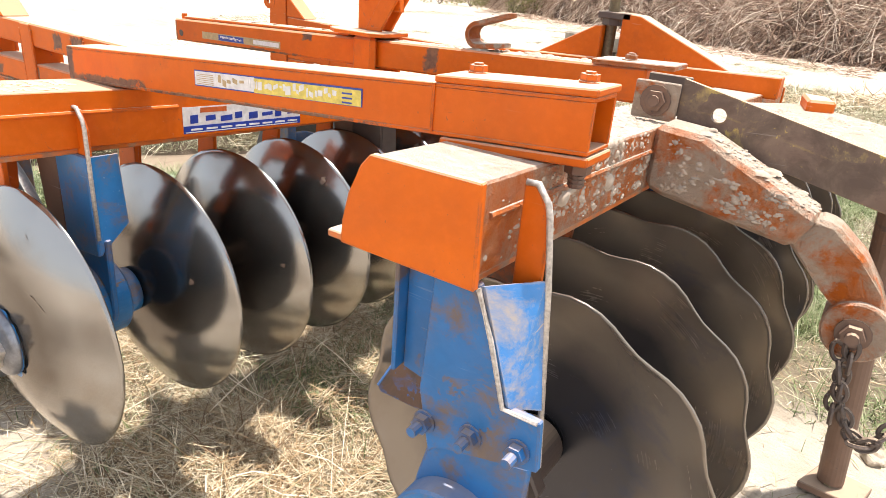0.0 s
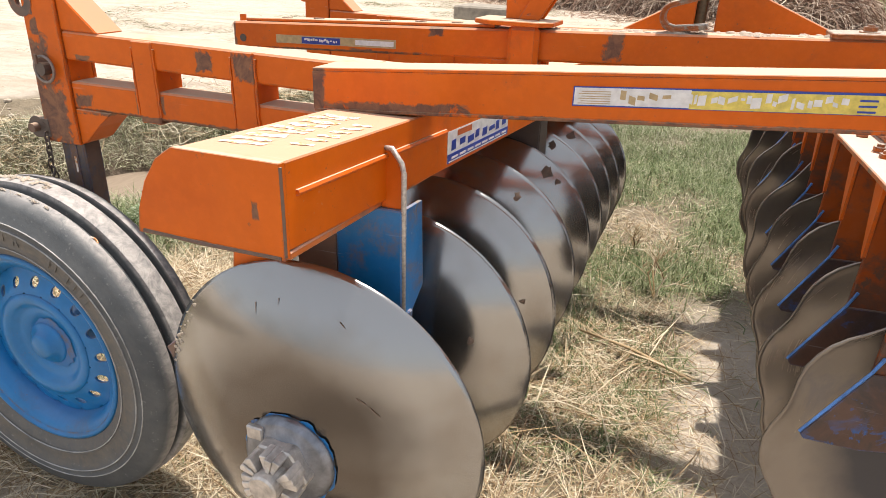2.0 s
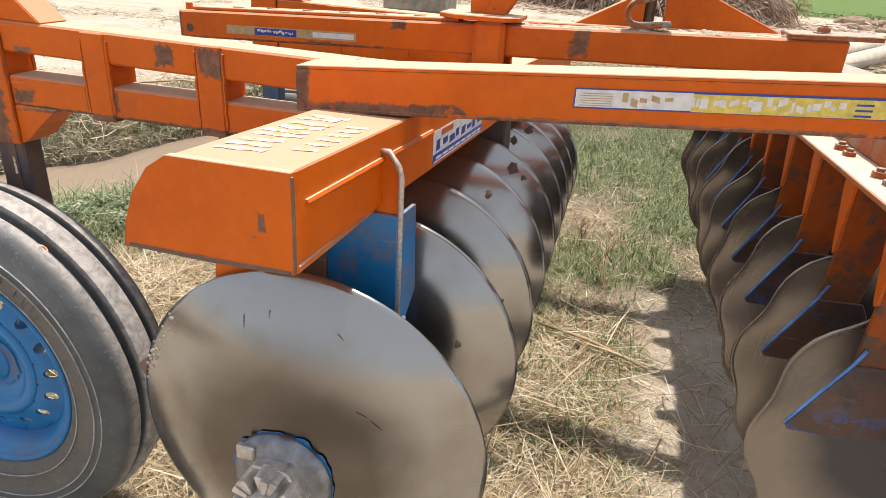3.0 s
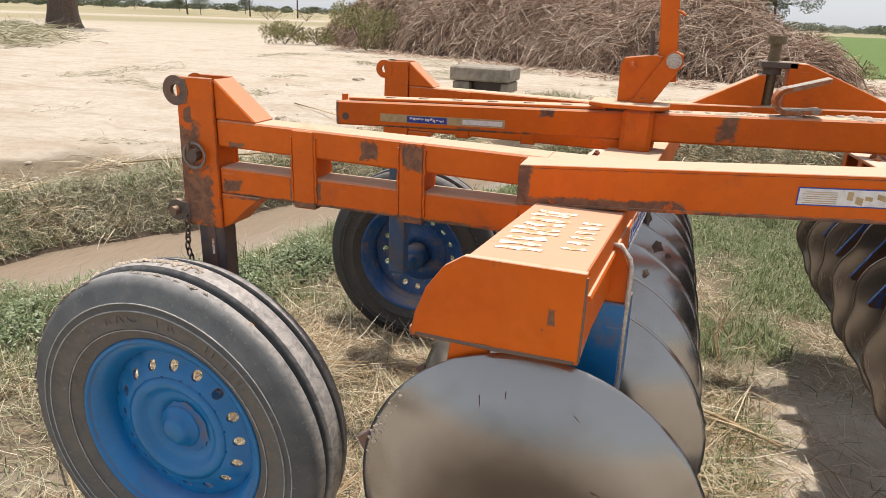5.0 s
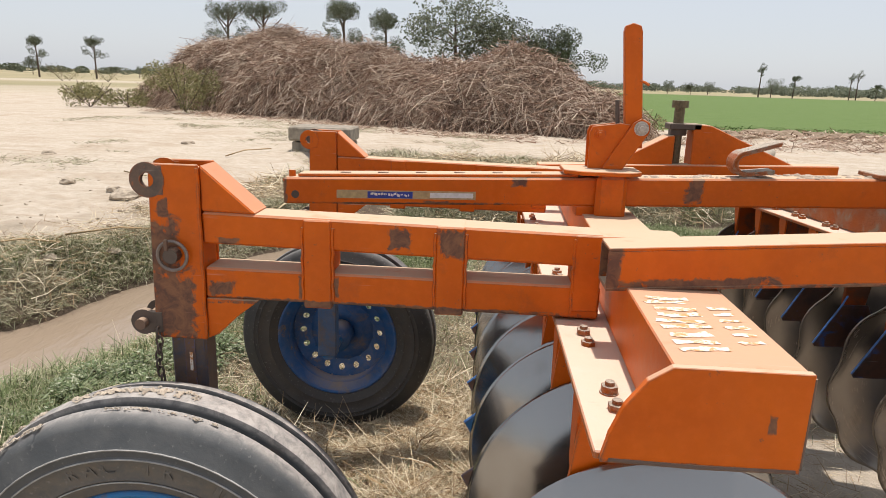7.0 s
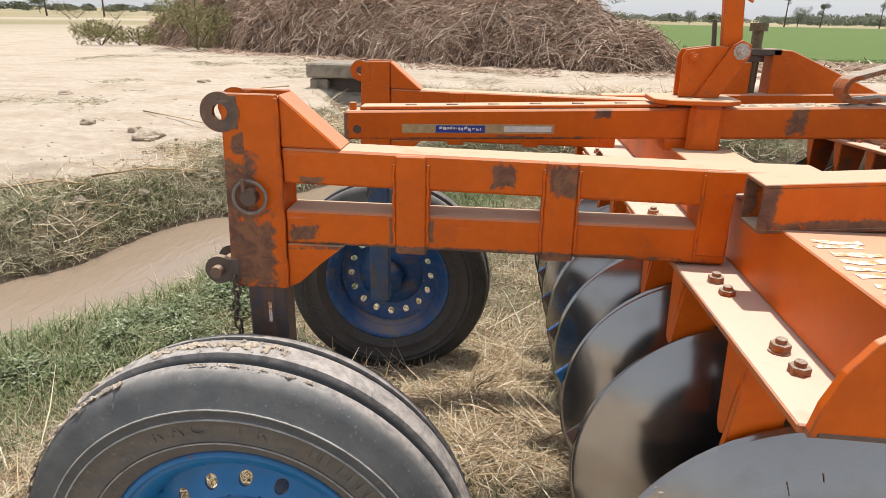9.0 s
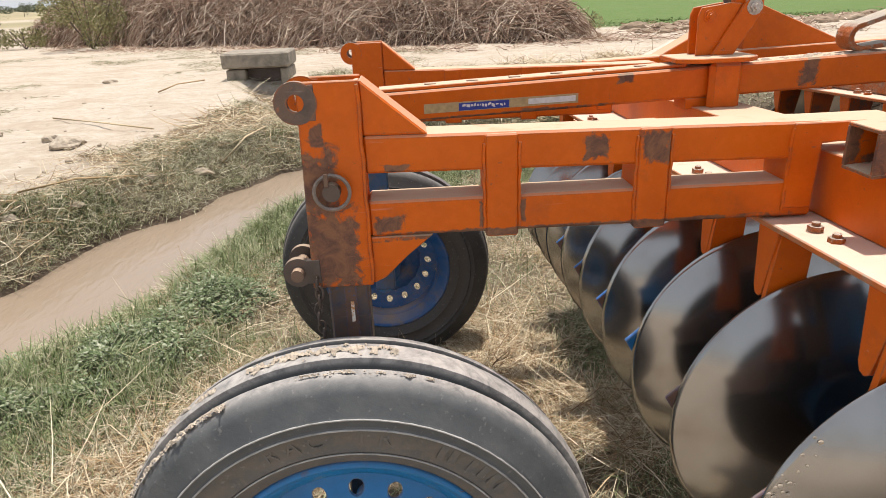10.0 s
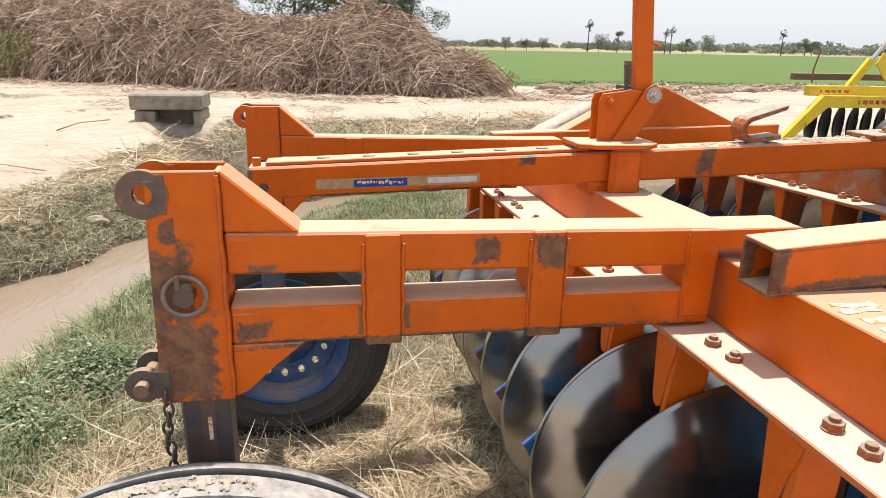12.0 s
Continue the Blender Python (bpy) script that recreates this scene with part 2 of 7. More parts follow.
def disc_steel(name, base, rough, metal=0.92, core=(0.12, 0.20), core_tone=None):
    """Soil-polished steel with turning marks and brown stains; unpolished middle, darkened to paint in a dark
    reflection.
    """
    m, nt, b = mat(name)
    tc = nt.nodes.new("ShaderNodeTexCoord").outputs["Object"]
    sx = nt.nodes.new("ShaderNodeSeparateXYZ")
    nt.links.new(tc, sx.inputs[0])
    rad = mathn(nt, "SQRT", mathn(nt, "ADD", mathn(nt, "MULTIPLY", sx.outputs[0], sx.outputs[0]), mathn(nt, "MULTIPLY", sx.outputs[2], sx.outputs[2])))
    oi = nt.nodes.new("ShaderNodeObjectInfo")
    shift = mathn(nt, "MULTIPLY", oi.outputs["Random"], 37.0)
    n4 = nt.nodes.new("ShaderNodeTexNoise")
    n4.noise_dimensions = "4D"
    n4.inputs["Scale"].default_value, n4.inputs["Detail"].default_value, n4.inputs["Roughness"].default_value = 9.0, 6.0, 0.6
    nt.links.new(tc, n4.inputs["Vector"])
    nt.links.new(shift, n4.inputs["W"])
    rings = nt.nodes.new("ShaderNodeTexNoise")
    rings.noise_dimensions = "1D"
    rings.inputs["Scale"].default_value, rings.inputs["Detail"].default_value = 260.0, 3.0
    nt.links.new(rad, rings.inputs["W"])
    st = mathn(nt, "MULTIPLY", ramp(nt, n4.outputs["Fac"], grey(0.48, 0.78)), 0.6)
    col = mixc(nt, st, base, tuple(c * f for c, f in zip(base, (0.62, 0.52, 0.43))))
    spots = ramp(nt, noise_tex(nt, 55, 4, 0.7, 0.3, tc), grey(0.70, 0.74))
    col = mixc(nt, mathn(nt, "MULTIPLY", spots, st), col, (0.16, 0.10, 0.07))
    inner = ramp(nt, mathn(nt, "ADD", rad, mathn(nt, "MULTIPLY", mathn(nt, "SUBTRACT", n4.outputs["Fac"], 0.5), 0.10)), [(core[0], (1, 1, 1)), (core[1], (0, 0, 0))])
    col = mixc(nt, mathn(nt, "MULTIPLY", inner, 0.85), col, core_tone or tuple(c * f for c, f in zip(base, (0.30, 0.255, 0.22))))
    if core_tone:  # blue blotches painted in for the scraper blade's reflection
        left = ramp(nt, noise_tex(nt, 7, 6, 0.7, 0.5, tc), grey(0.57, 0.66))
        col = mixc(nt, mathn(nt, "MULTIPLY", left, 0.2), col, (0.012, 0.045, 0.14))
    nt.links.new(col, b.inputs["Base Color"])
    b.inputs["Metallic"].default_value = metal
    r = mathn(nt, "ADD", mathn(nt, "MULTIPLY", rings.outputs["Fac"], 0.06), mathn(nt, "ADD", mathn(nt, "MULTIPLY", st, 0.12), rough - 0.06), True)
    nt.links.new(r, b.inputs["Roughness"])
    bump(nt, b, mathn(nt, "ADD", mathn(nt, "MULTIPLY", rings.outputs["Fac"], 0.07), n4.outputs["Fac"]), 0.12, 0.002)
    return m

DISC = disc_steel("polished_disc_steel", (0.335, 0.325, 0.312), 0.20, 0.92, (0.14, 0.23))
DISC_N = disc_steel("used_disc_steel", (0.235, 0.202, 0.170), 0.27, 0.62, (0.17, 0.26), (0.030, 0.034, 0.048))

def rubber(name, dust, wall, dark, grey_):
    """Tyre rubber: dark shoulders, dust ground into the rib tops, an earthy band on the wall beside the rim."""
    m, nt, b = mat(name)
    tc = nt.nodes.new("ShaderNodeTexCoord").outputs["Object"]
    sx = nt.nodes.new("ShaderNodeSeparateXYZ")
    nt.links.new(tc, sx.inputs[0])
    rad = mathn(nt, "SQRT", mathn(nt, "ADD", mathn(nt, "MULTIPLY", sx.outputs[0], sx.outputs[0]), mathn(nt, "MULTIPLY", sx.outputs[2], sx.outputs[2])))
    n1, n2, n3 = noise_tex(nt, 14, 6, 0.65, 0.3, tc), noise_tex(nt, 90, 4, 0.6, 0, tc), noise_tex(nt, 38, 6, 0.7, 0.6, tc)
    col = mixc(nt, ramp(nt, n1, grey(0.35, 0.75)), dark, grey_)
    wob = mathn(nt, "ADD", rad, mathn(nt, "MULTIPLY", mathn(nt, "SUBTRACT", n1, 0.5), 0.03))
    band = mathn(nt, "MULTIPLY", ramp(nt, wob, [(0.318, (1, 1, 1)), (0.340, (0, 0, 0))]), ramp(nt, n3, grey(0.25, 0.65)))
    col = mixc(nt, mathn(nt, "MULTIPLY", band, 0.75), col, wall)
    top = mathn(nt, "MULTIPLY", ramp(nt, rad, grey(0.400, 0.407)), ramp(nt, n3, grey(0.22, 0.62)))
    top = mathn(nt, "MULTIPLY", top, dust)
    lie = mathn(nt, "MULTIPLY", mathn(nt, "MULTIPLY", ramp(nt, up_facing(nt), grey(0.55, 1.0)), ramp(nt, n1, grey(0.25, 0.7))), 0.45 * dust)
    col = mixc(nt, mathn(nt, "MAXIMUM", top, lie), col, (0.47, 0.43, 0.39))
    scuff = mathn(nt, "MULTIPLY", ramp(nt, n2, grey(0.62, 0.70)), 0.35)
    nt.links.new(mixc(nt, scuff, col, (0.26, 0.25, 0.235)), b.inputs["Base Color"])
    b.inputs["Roughness"].default_value = 0.66
    bump(nt, b, mathn(nt, "ADD", n2, mathn(nt, "MULTIPLY", n3, 0.8)), 0.35, 0.002)
    return m

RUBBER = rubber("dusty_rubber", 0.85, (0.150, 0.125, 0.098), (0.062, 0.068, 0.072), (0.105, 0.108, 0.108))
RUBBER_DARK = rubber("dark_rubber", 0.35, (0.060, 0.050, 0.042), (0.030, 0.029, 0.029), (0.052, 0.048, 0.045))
MUD = flat("dried_mud", (0.50, 0.42, 0.33), 0.9, 0.4, 60)

# ---- mesh helpers ----
ORIGIN = {}

def finish(bm, name, material, smooth=False):
    bmesh.ops.recalc_face_normals(bm, faces=bm.faces)
    me = bpy.data.meshes.new(name)
    bm.to_mesh(me)
    bm.free()
    for m in (material if isinstance(material, (list, tuple)) else [material]):
        me.materials.append(m)
    if smooth:
        for pl in me.polygons:
            pl.use_smooth = True
    return me

def thing(name, at, label, category, group="", kind=""):
    ob = new(name)
    ob.empty_display_size = 0.1
    ob.location = at
    ORIGIN[ob.name] = Vector(at)
    return tagged(ob, label, category, group, kind)

def hang(name, me, parent, at=(0, 0, 0), label=""):
    """Links a mesh under a thing or part; at is its place in the world."""
    ob = new(name, me)
    ob.parent = parent
    ob.location = Vector(at) - ORIGIN[parent.name]
    ORIGIN[ob.name] = Vector(at)
    return tagged(ob, label)

def part(name, bm, material, parent, label="", at=(0, 0, 0), smooth=False):
    return hang(name, finish(bm, name, material, smooth), parent, at, label)

def solo(name, bm, material, label, category, kind="", at=(0, 0, 0), smooth=False, group=""):
    ob = new(name, finish(bm, name, material, smooth))
    ob.location = at
    ORIGIN[ob.name] = Vector(at)
    return tagged(ob, label, category, group, kind)

def prism(bm, pts, axis, a0, a1, bev=0.0025):
    """A flat outline drawn out along an axis: pts in the other two axes, in their order."""
    def v3(p, a):
        return {"x": (a, p[0], p[1]), "y": (p[0], a, p[1]), "z": (p[0], p[1], a)}[axis]
    lo = [bm.verts.new(v3(p, a0)) for p in pts]
    hi = [bm.verts.new(v3(p, a1)) for p in pts]
    n = len(pts)
    fs = [bm.faces.new(lo), bm.faces.new(hi[::-1])]
    fs += [bm.faces.new((lo[i], lo[(i + 1) % n], hi[(i + 1) % n], hi[i])) for i in range(n)]
    if bev > 0:
        es = {e for f in fs for e in f.edges}
        bmesh.ops.bevel(bm, geom=list(es), offset=bev, segments=1, affect="EDGES", clamp_overlap=True)
    return bm

def box(bm, x0, x1, y0, y1, z0, z1, bev=0.0025):
    return prism(bm, [(x0, y0), (x1, y0), (x1, y1), (x0, y1)], "z", z0, z1, bev)

def sloped(bm, x0, x1, y0, y1, lo0, hi0, lo1, hi1, bev=0.004):
    """A bar along x whose bottom and top run from (lo0, hi0) at x0 to (lo1, hi1) at x1."""
    return prism(bm, [(x0, lo0), (x1, lo1), (x1, hi1), (x0, hi0)], "y", y0, y1, bev)

def frame_of(d):
    d = Vector(d).normalized()
    a = Vector((0, 0, 1)) if abs(d.z) < 0.9 else Vector((1, 0, 0))
    u = d.cross(a).normalized()
    return u, d.cross(u).normalized()

def cyl(bm, p0, p1, r, seg=16, r2=None, caps=True):
    p0, p1 = Vector(p0), Vector(p1)
    u, v = frame_of(p1 - p0)
    r2 = r if r2 is None else r2
    ra = [bm.verts.new(p0 + (u * math.cos(a) + v * math.sin(a)) * r) for a in (2 * math.pi * i / seg for i in range(seg))]
    rb = [bm.verts.new(p1 + (u * math.cos(a) + v * math.sin(a)) * r2) for a in (2 * math.pi * i / seg for i in range(seg))]
    for i in range(seg):
        bm.faces.new((ra[i], ra[(i + 1) % seg], rb[(i + 1) % seg], rb[i]))
    if caps:
        bm.faces.new(ra[::-1])
        bm.faces.new(rb)
    return bm

def sweep(bm, pts, r, seg=8, closed=False):
    pts = [Vector(p) for p in pts]
    rings = []
    n = len(pts)
    for i, p in enumerate(pts):
        a = pts[(i - 1) % n] if closed or i > 0 else p
        c = pts[(i + 1) % n] if closed or i < n - 1 else p
        u, v = frame_of(c - a)
        rings.append([bm.verts.new(p + (u * math.cos(t) + v * math.sin(t)) * r) for t in (2 * math.pi * k / seg for k in range(seg))])
    for i in range(n if closed else n - 1):
        A, B = rings[i], rings[(i + 1) % n]
        off = min(range(seg), key=lambda o: (A[0].co - B[o].co).length)
        for k in range(seg):
            bm.faces.new((A[k], A[(k + 1) % seg], B[(k + 1 + off) % seg], B[(k + off) % seg]))
    if not closed:
        bm.faces.new(rings[0][::-1])
        bm.faces.new(rings[-1])
    return bm

def lathe(bm, profile, seg=64, sign=1, rim=None, closed=False):
    """Turns (radius, y) round the y axis. rim(k): scale of the outermost radii."""
    rings = []
    for r, y in profile:
        if r < 1e-5:
            rings.append([bm.verts.new((0, y * sign, 0))])
        else:
            ring = []
            for k in range(seg):
                a = 2 * math.pi * k / seg
                q = r if rim is None else rim(r, a)
                ring.append(bm.verts.new((q * math.cos(a), y * sign, q * math.sin(a))))
            rings.append(ring)
    pairs = list(zip(rings, rings[1:])) + ([(rings[-1], rings[0])] if closed else [])
    for A, B in pairs:
        for k in range(seg):
            j = (k + 1) % seg
            if len(A) == 1 and len(B) > 1:
                bm.faces.new((A[0], B[k], B[j]))
            elif len(B) == 1 and len(A) > 1:
                bm.faces.new((A[k], A[j], B[0]))
            elif len(A) > 1:
                bm.faces.new((A[k], A[j], B[j], B[k]))
    return bm

def hexbolt(bm, p, d, r=0.014, h=0.012, shank=0.012, washer=1.45):
    """A nut on a bolt end, standing on p and looking along d."""
    p, d = Vector(p), Vector(d).normalized()
    cyl(bm, p - d * 0.002, p + d * 0.002, r * washer, 14)
    cyl(bm, p, p + d * h, r, 6)
    cyl(bm, p + d * h, p + d * (h + shank), r * 0.55, 10)
    return bm

def quick_mesh(name, co, quads, material, smooth=False):
    """A mesh from arrays of corners and four-cornered faces."""
    me = bpy.data.meshes.new(name)
    co, quads = np.asarray(co, dtype=np.float32), np.asarray(quads, dtype=np.int32)
    me.vertices.add(len(co))
    me.vertices.foreach_set("co", co.ravel())
    me.loops.add(quads.size)
    me.loops.foreach_set("vertex_index", quads.ravel())
    me.polygons.add(len(quads))
    me.polygons.foreach_set("loop_start", np.arange(0, quads.size, 4, dtype=np.int32))
    me.update(calc_edges=True)
    if smooth:
        me.polygons.foreach_set("use_smooth", np.ones(len(quads), dtype=bool))
    me.materials.append(material)
    return me

RNG = np.random.default_rng(7)

def lattice(ix, iy, seed):
    h = np.sin(ix * 127.1 + iy * 311.7 + seed * 74.7) * 43758.5453
    return h - np.floor(h)

def vnoise(x, y, scale, seed=0):
    """Smooth noise of 0 to 1 over the plan."""
    x, y = np.asarray(x) * scale, np.asarray(y) * scale
    ix, iy = np.floor(x), np.floor(y)
    fx, fy = x - ix, y - iy
    fx, fy = fx * fx * (3 - 2 * fx), fy * fy * (3 - 2 * fy)
    a, b_, c, d = lattice(ix, iy, seed), lattice(ix + 1, iy, seed), lattice(ix, iy + 1, seed), lattice(ix + 1, iy + 1, seed)
    return (a * (1 - fx) + b_ * fx) * (1 - fy) + (c * (1 - fx) + d * fx) * fy

def fbm(x, y, scale, seed=0):
    return (vnoise(x, y, scale, seed) + 0.5 * vnoise(x, y, scale * 2.1, seed + 1) + 0.25 * vnoise(x, y, scale * 4.3, seed + 2)) / 1.75

def smooth01(x, a, b_):
    t = np.clip((np.asarray(x) - a) / (b_ - a), 0, 1)
    return t * t * (3 - 2 * t)

# ---- ground ----
DITCH = [(-9, -9), (-5.4, -3.2), (-3.5, 0.0), (-2.75, 1.35), (-2.2, 2.4), (-1.7, 3.45), (-1.15, 4.75), (-0.4, 5.7), (0.6, 6.15), (1.8, 6.4), (4.5, 6.9), (12, 8.6), (40, 16)]
SIDE = [(-2.45, 11.2), (-1.9, 9.6), (-1.2, 7.6), (-0.5, 6.0)]

def dist_line(x, y, line):
    best = np.full(np.shape(x), 1e9)
    for (ax, ay), (bx, by) in zip(line, line[1:]):
        ux, uy = bx - ax, by - ay
        t = np.clip(((x - ax) * ux + (y - ay) * uy) / (ux * ux + uy * uy), 0, 1)
        best = np.minimum(best, np.hypot(x - ax - t * ux, y - ay - t * uy))
    return best

WATER = -0.35

def ground_z(x, y):
    x, y = np.asarray(x, dtype=float), np.asarray(y, dtype=float)
    wob = (fbm(x, y, 1.3, 11) - 0.5) * 0.45
    d = dist_line(x, y, DITCH) + wob
    bank = np.clip(WATER + (d - 0.53) * 0.62, -0.62, 0.0)
    bank = np.where(bank > -0.1, -0.1 + 0.1 * np.tanh((bank + 0.1) / 0.1), bank)
    ds = dist_line(x, y, SIDE) + wob * 0.5
    bank = np.minimum(bank, np.clip(-0.32 + (ds - 0.2) * 0.7, -0.34, 0.0))
    near = np.exp(-((x / 30) ** 2 + ((y - 8) / 30) ** 2))
    rough = (fbm(x, y, 2.2, 3) - 0.5) * 0.10 + (fbm(x, y, 9, 5) - 0.5) * 0.035
    rough *= 0.25 + 0.75 * smooth01(np.hypot(x - 1.0, y - 0.4), 1.2, 3.5)
    swell = (fbm(x, y, 0.12, 23) - 0.5) * 0.5 * smooth01(np.hypot(x, y - 2), 6, 14)
    sag = -0.10 * np.exp(-((x + 0.1) ** 2 + (y - 1.5) ** 2) / 0.5) - 0.035 * np.exp(-((x + 0.05) ** 2 + (y + 0.15) ** 2) / 0.4)
    return bank + near * (rough + swell * 0.6) + sag

def far_bank(x, y):
    """1 beyond the ditch, 0 on the machine's side."""
    return smooth01(y - np.interp(x, [p[0] for p in DITCH], [p[1] for p in DITCH]), 0.0, 0.6)

def sand_at(x, y):
    d = dist_line(x, y, DITCH)
    n = fbm(x, y, 0.7, 31)
    beyond = far_bank(x, y)
    road = beyond * smooth01(d + (n - 0.5) * 2.6, 1.45, 2.3) * np.where(x < -2.6, 1.0, smooth01(y - (12.2 - 0.3 * x) + (n - 0.5) * 1.6 + smooth01(-x, 1.2, 2.8) * 6.0, -0.5, 0.4))
    road *= 1 - smooth01(y - 21.5 - 0.02 * x + (n - 0.5), 10, 22) * 0.35
    far = np.hypot(x, y) + (n - 0.5) * 8
    road = road * (1 - smooth01(far, 58, 64)) + 0.8 * beyond * smooth01(far, 84, 88) * (1 - smooth01(far, 98, 104)) * (x < 5)
    here = (1 - beyond) * np.maximum(smooth01(x + (fbm(x, y, 1.9, 37) - 0.5) * 0.9, 1.30, 1.62) * smooth01(1.5 - y + (n - 0.5) * 0.8, -0.25, 0.3),
        smooth01(-0.15 - y + (fbm(x, y, 2.4, 41) - 0.5) * 0.9, 0.0, 0.4))
    return np.clip(np.maximum(road, here), 0, 1)

def green_at(x, y):
    d = dist_line(x, y, DITCH)
    n = fbm(x, y, 1.6, 43)
    field = smooth01(x - (5.6 + 0.02 * (y - 22)), 0, 0.6) * smooth01(y - 22.3 + (n - 0.5) * 0.8, 0, 0.6) * smooth01(150 - y, 0, 5)
    inner = smooth01(x, 0.55, 0.9) * smooth01(1.62 - x, 0, 0.2) * smooth01(y, 0.1, 0.5) * 0.6
    lawn = (1 - far_bank(x, y)) * smooth01(n, 0.32, 0.60) * np.maximum(np.maximum(inner, smooth01(x, 0.85, 1.15) * smooth01(y, 0.7, 1.2)), smooth01(2.05 - d, 0, 0.55))
    bank = far_bank(x, y) * smooth01(1.35 - d, 0, 0.4) * smooth01(n, 0.45, 0.65) * 0.5
    return np.clip(np.maximum(field, np.maximum(lawn, bank)), 0, 1), field

def shade_patch_at(x, y):
    """Dark ellipse of shade painted on unseen ground, for the discs to reflect."""
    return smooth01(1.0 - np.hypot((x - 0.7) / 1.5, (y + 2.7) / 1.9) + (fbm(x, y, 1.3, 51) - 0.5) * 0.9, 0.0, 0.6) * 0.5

def build_ground():
    def graded(lo, flo, fhi, hi, step, grow=1.22):
        mid = list(np.arange(flo, fhi, step))
        a, s, out = flo, step, []
        while a > lo:
            s *= grow
            a -= s
            out.append(a)
        b_, s, up = mid[-1], step, []
        while b_ < hi:
            s *= grow
            b_ += s
            up.append(b_)
        return np.array(out[::-1] + mid + up)
    xs = graded(-1600, -5.0, 4.2, 1600, 0.055, 1.13)
    ys = graded(-400, -1.6, 8.2, 2200, 0.06, 1.10)
    X, Y = np.meshgrid(xs, ys)
    Z = ground_z(X, Y)
    co = np.stack([X.ravel(), Y.ravel(), Z.ravel()], 1)
    nx, ny = len(xs), len(ys)
    i = np.arange(nx * ny).reshape(ny, nx)
    quads = np.stack([i[:-1, :-1].ravel(), i[:-1, 1:].ravel(), i[1:, 1:].ravel(), i[1:, :-1].ravel()], 1)
    m, nt, b = mat("ground_soil")
    p = world_pos(nt)
    def attr(n):
        a = nt.nodes.new("ShaderNodeAttribute")
        a.attribute_name = n
        return a.outputs["Fac"]
    n_big, n_mid, n_fine = noise_tex(nt, 0.9, 6, 0.6, 0.3, p), noise_tex(nt, 7, 6, 0.65, 0.3, p), noise_tex(nt, 70, 5, 0.7, 0.0, p)
    sand = mixc(nt, ramp(nt, n_mid, grey(0.3, 0.75)), (0.53, 0.465, 0.385), (0.40, 0.332, 0.256))
    sand = mixc(nt, mathn(nt, "MULTIPLY", ramp(nt, n_fine, grey(0.62, 0.72)), 0.5), sand, (0.27, 0.21, 0.15))
    sand = mixc(nt, mathn(nt, "MULTIPLY", ramp(nt, n_big, grey(0.48, 0.66)), 0.5), sand, (0.36, 0.275, 0.195))
    rut = nt.nodes.new("ShaderNodeMapping")
    rut.inputs["Rotation"].default_value = (0, 0, radians(-28))
    rut.inputs["Scale"].default_value = (0.22, 1.9, 1.0)
    nt.links.new(p, rut.inputs["Vector"])
    n_rut = noise_tex(nt, 1.6, 5, 0.62, 0.5, rut.outputs[0])
    sand = mixc(nt, mathn(nt, "MULTIPLY", ramp(nt, n_rut, grey(0.52, 0.66)), 0.55), sand, (0.36, 0.285, 0.21))
    crumb = mathn(nt, "MULTIPLY", ramp(nt, noise_tex(nt, 24, 6, 0.75, 0.4, p), grey(0.56, 0.66)), ramp(nt, noise_tex(nt, 1.7, 5, 0.65, 0.6, p), grey(0.46, 0.62)))
    sand = mixc(nt, mathn(nt, "MULTIPLY", crumb, 0.7), sand, (0.25, 0.19, 0.13))
    soil = mixc(nt, ramp(nt, n_mid, grey(0.35, 0.7)), (0.21, 0.165, 0.112), (0.11, 0.087, 0.058))
    soil = mixc(nt, mathn(nt, "MULTIPLY", ramp(nt, n_fine, grey(0.45, 0.7)), 0.6), soil, (0.34, 0.28, 0.195))
    field = mixc(nt, ramp(nt, n_big, grey(0.3, 0.7)), (0.098, 0.150, 0.046), (0.122, 0.176, 0.058))
    dry = mixc(nt, ramp(nt, noise_tex(nt, 0.03, 4, 0.6, 0.5, p), grey(0.35, 0.65)), (0.25, 0.225, 0.13), (0.37, 0.31, 0.20))
    # wet ditch bed and the painted shade patch share this dark tone
    wet_and_shade = mixc(nt, ramp(nt, n_mid, grey(0.3, 0.7)), (0.085, 0.062, 0.044), (0.14, 0.105, 0.075))
    col = mixc(nt, attr("dry"), soil, dry)
    turf = mixc(nt, ramp(nt, n_fine, grey(0.4, 0.7)), (0.075, 0.085, 0.038), (0.17, 0.165, 0.085))
    col = mixc(nt, mathn(nt, "MULTIPLY", attr("green"), 0.75), col, turf)
    col = mixc(nt, attr("sand"), col, sand)
    col = mixc(nt, attr("field"), col, field)
    col = mixc(nt, attr("wet_and_shade"), col, wet_and_shade)
    nt.links.new(col, b.inputs["Base Color"])
    b.inputs["Roughness"].default_value = 0.95
    b.inputs["Specular IOR Level"].default_value = 0.15
    bump(nt, b, mathn(nt, "ADD", mathn(nt, "MULTIPLY", n_mid, 1.0), mathn(nt, "ADD", mathn(nt, "MULTIPLY", n_rut, 1.5), mathn(nt, "MULTIPLY", n_fine, 0.4))), 0.95, 0.03)
    me = quick_mesh("ground", co, quads, m, True)
    gx, gy = X.ravel(), Y.ravel()
    green, fld = green_at(gx, gy)
    vals = {"sand": sand_at(gx, gy), "field": fld, "green": green, "dry": smooth01(np.hypot(gx, gy), 18, 30), "wet_and_shade": np.maximum(smooth01(-Z.ravel(), 0.16, 0.34), shade_patch_at(gx, gy))}
    for k, v in vals.items():
        a = me.attributes.new(k, "FLOAT", "POINT")
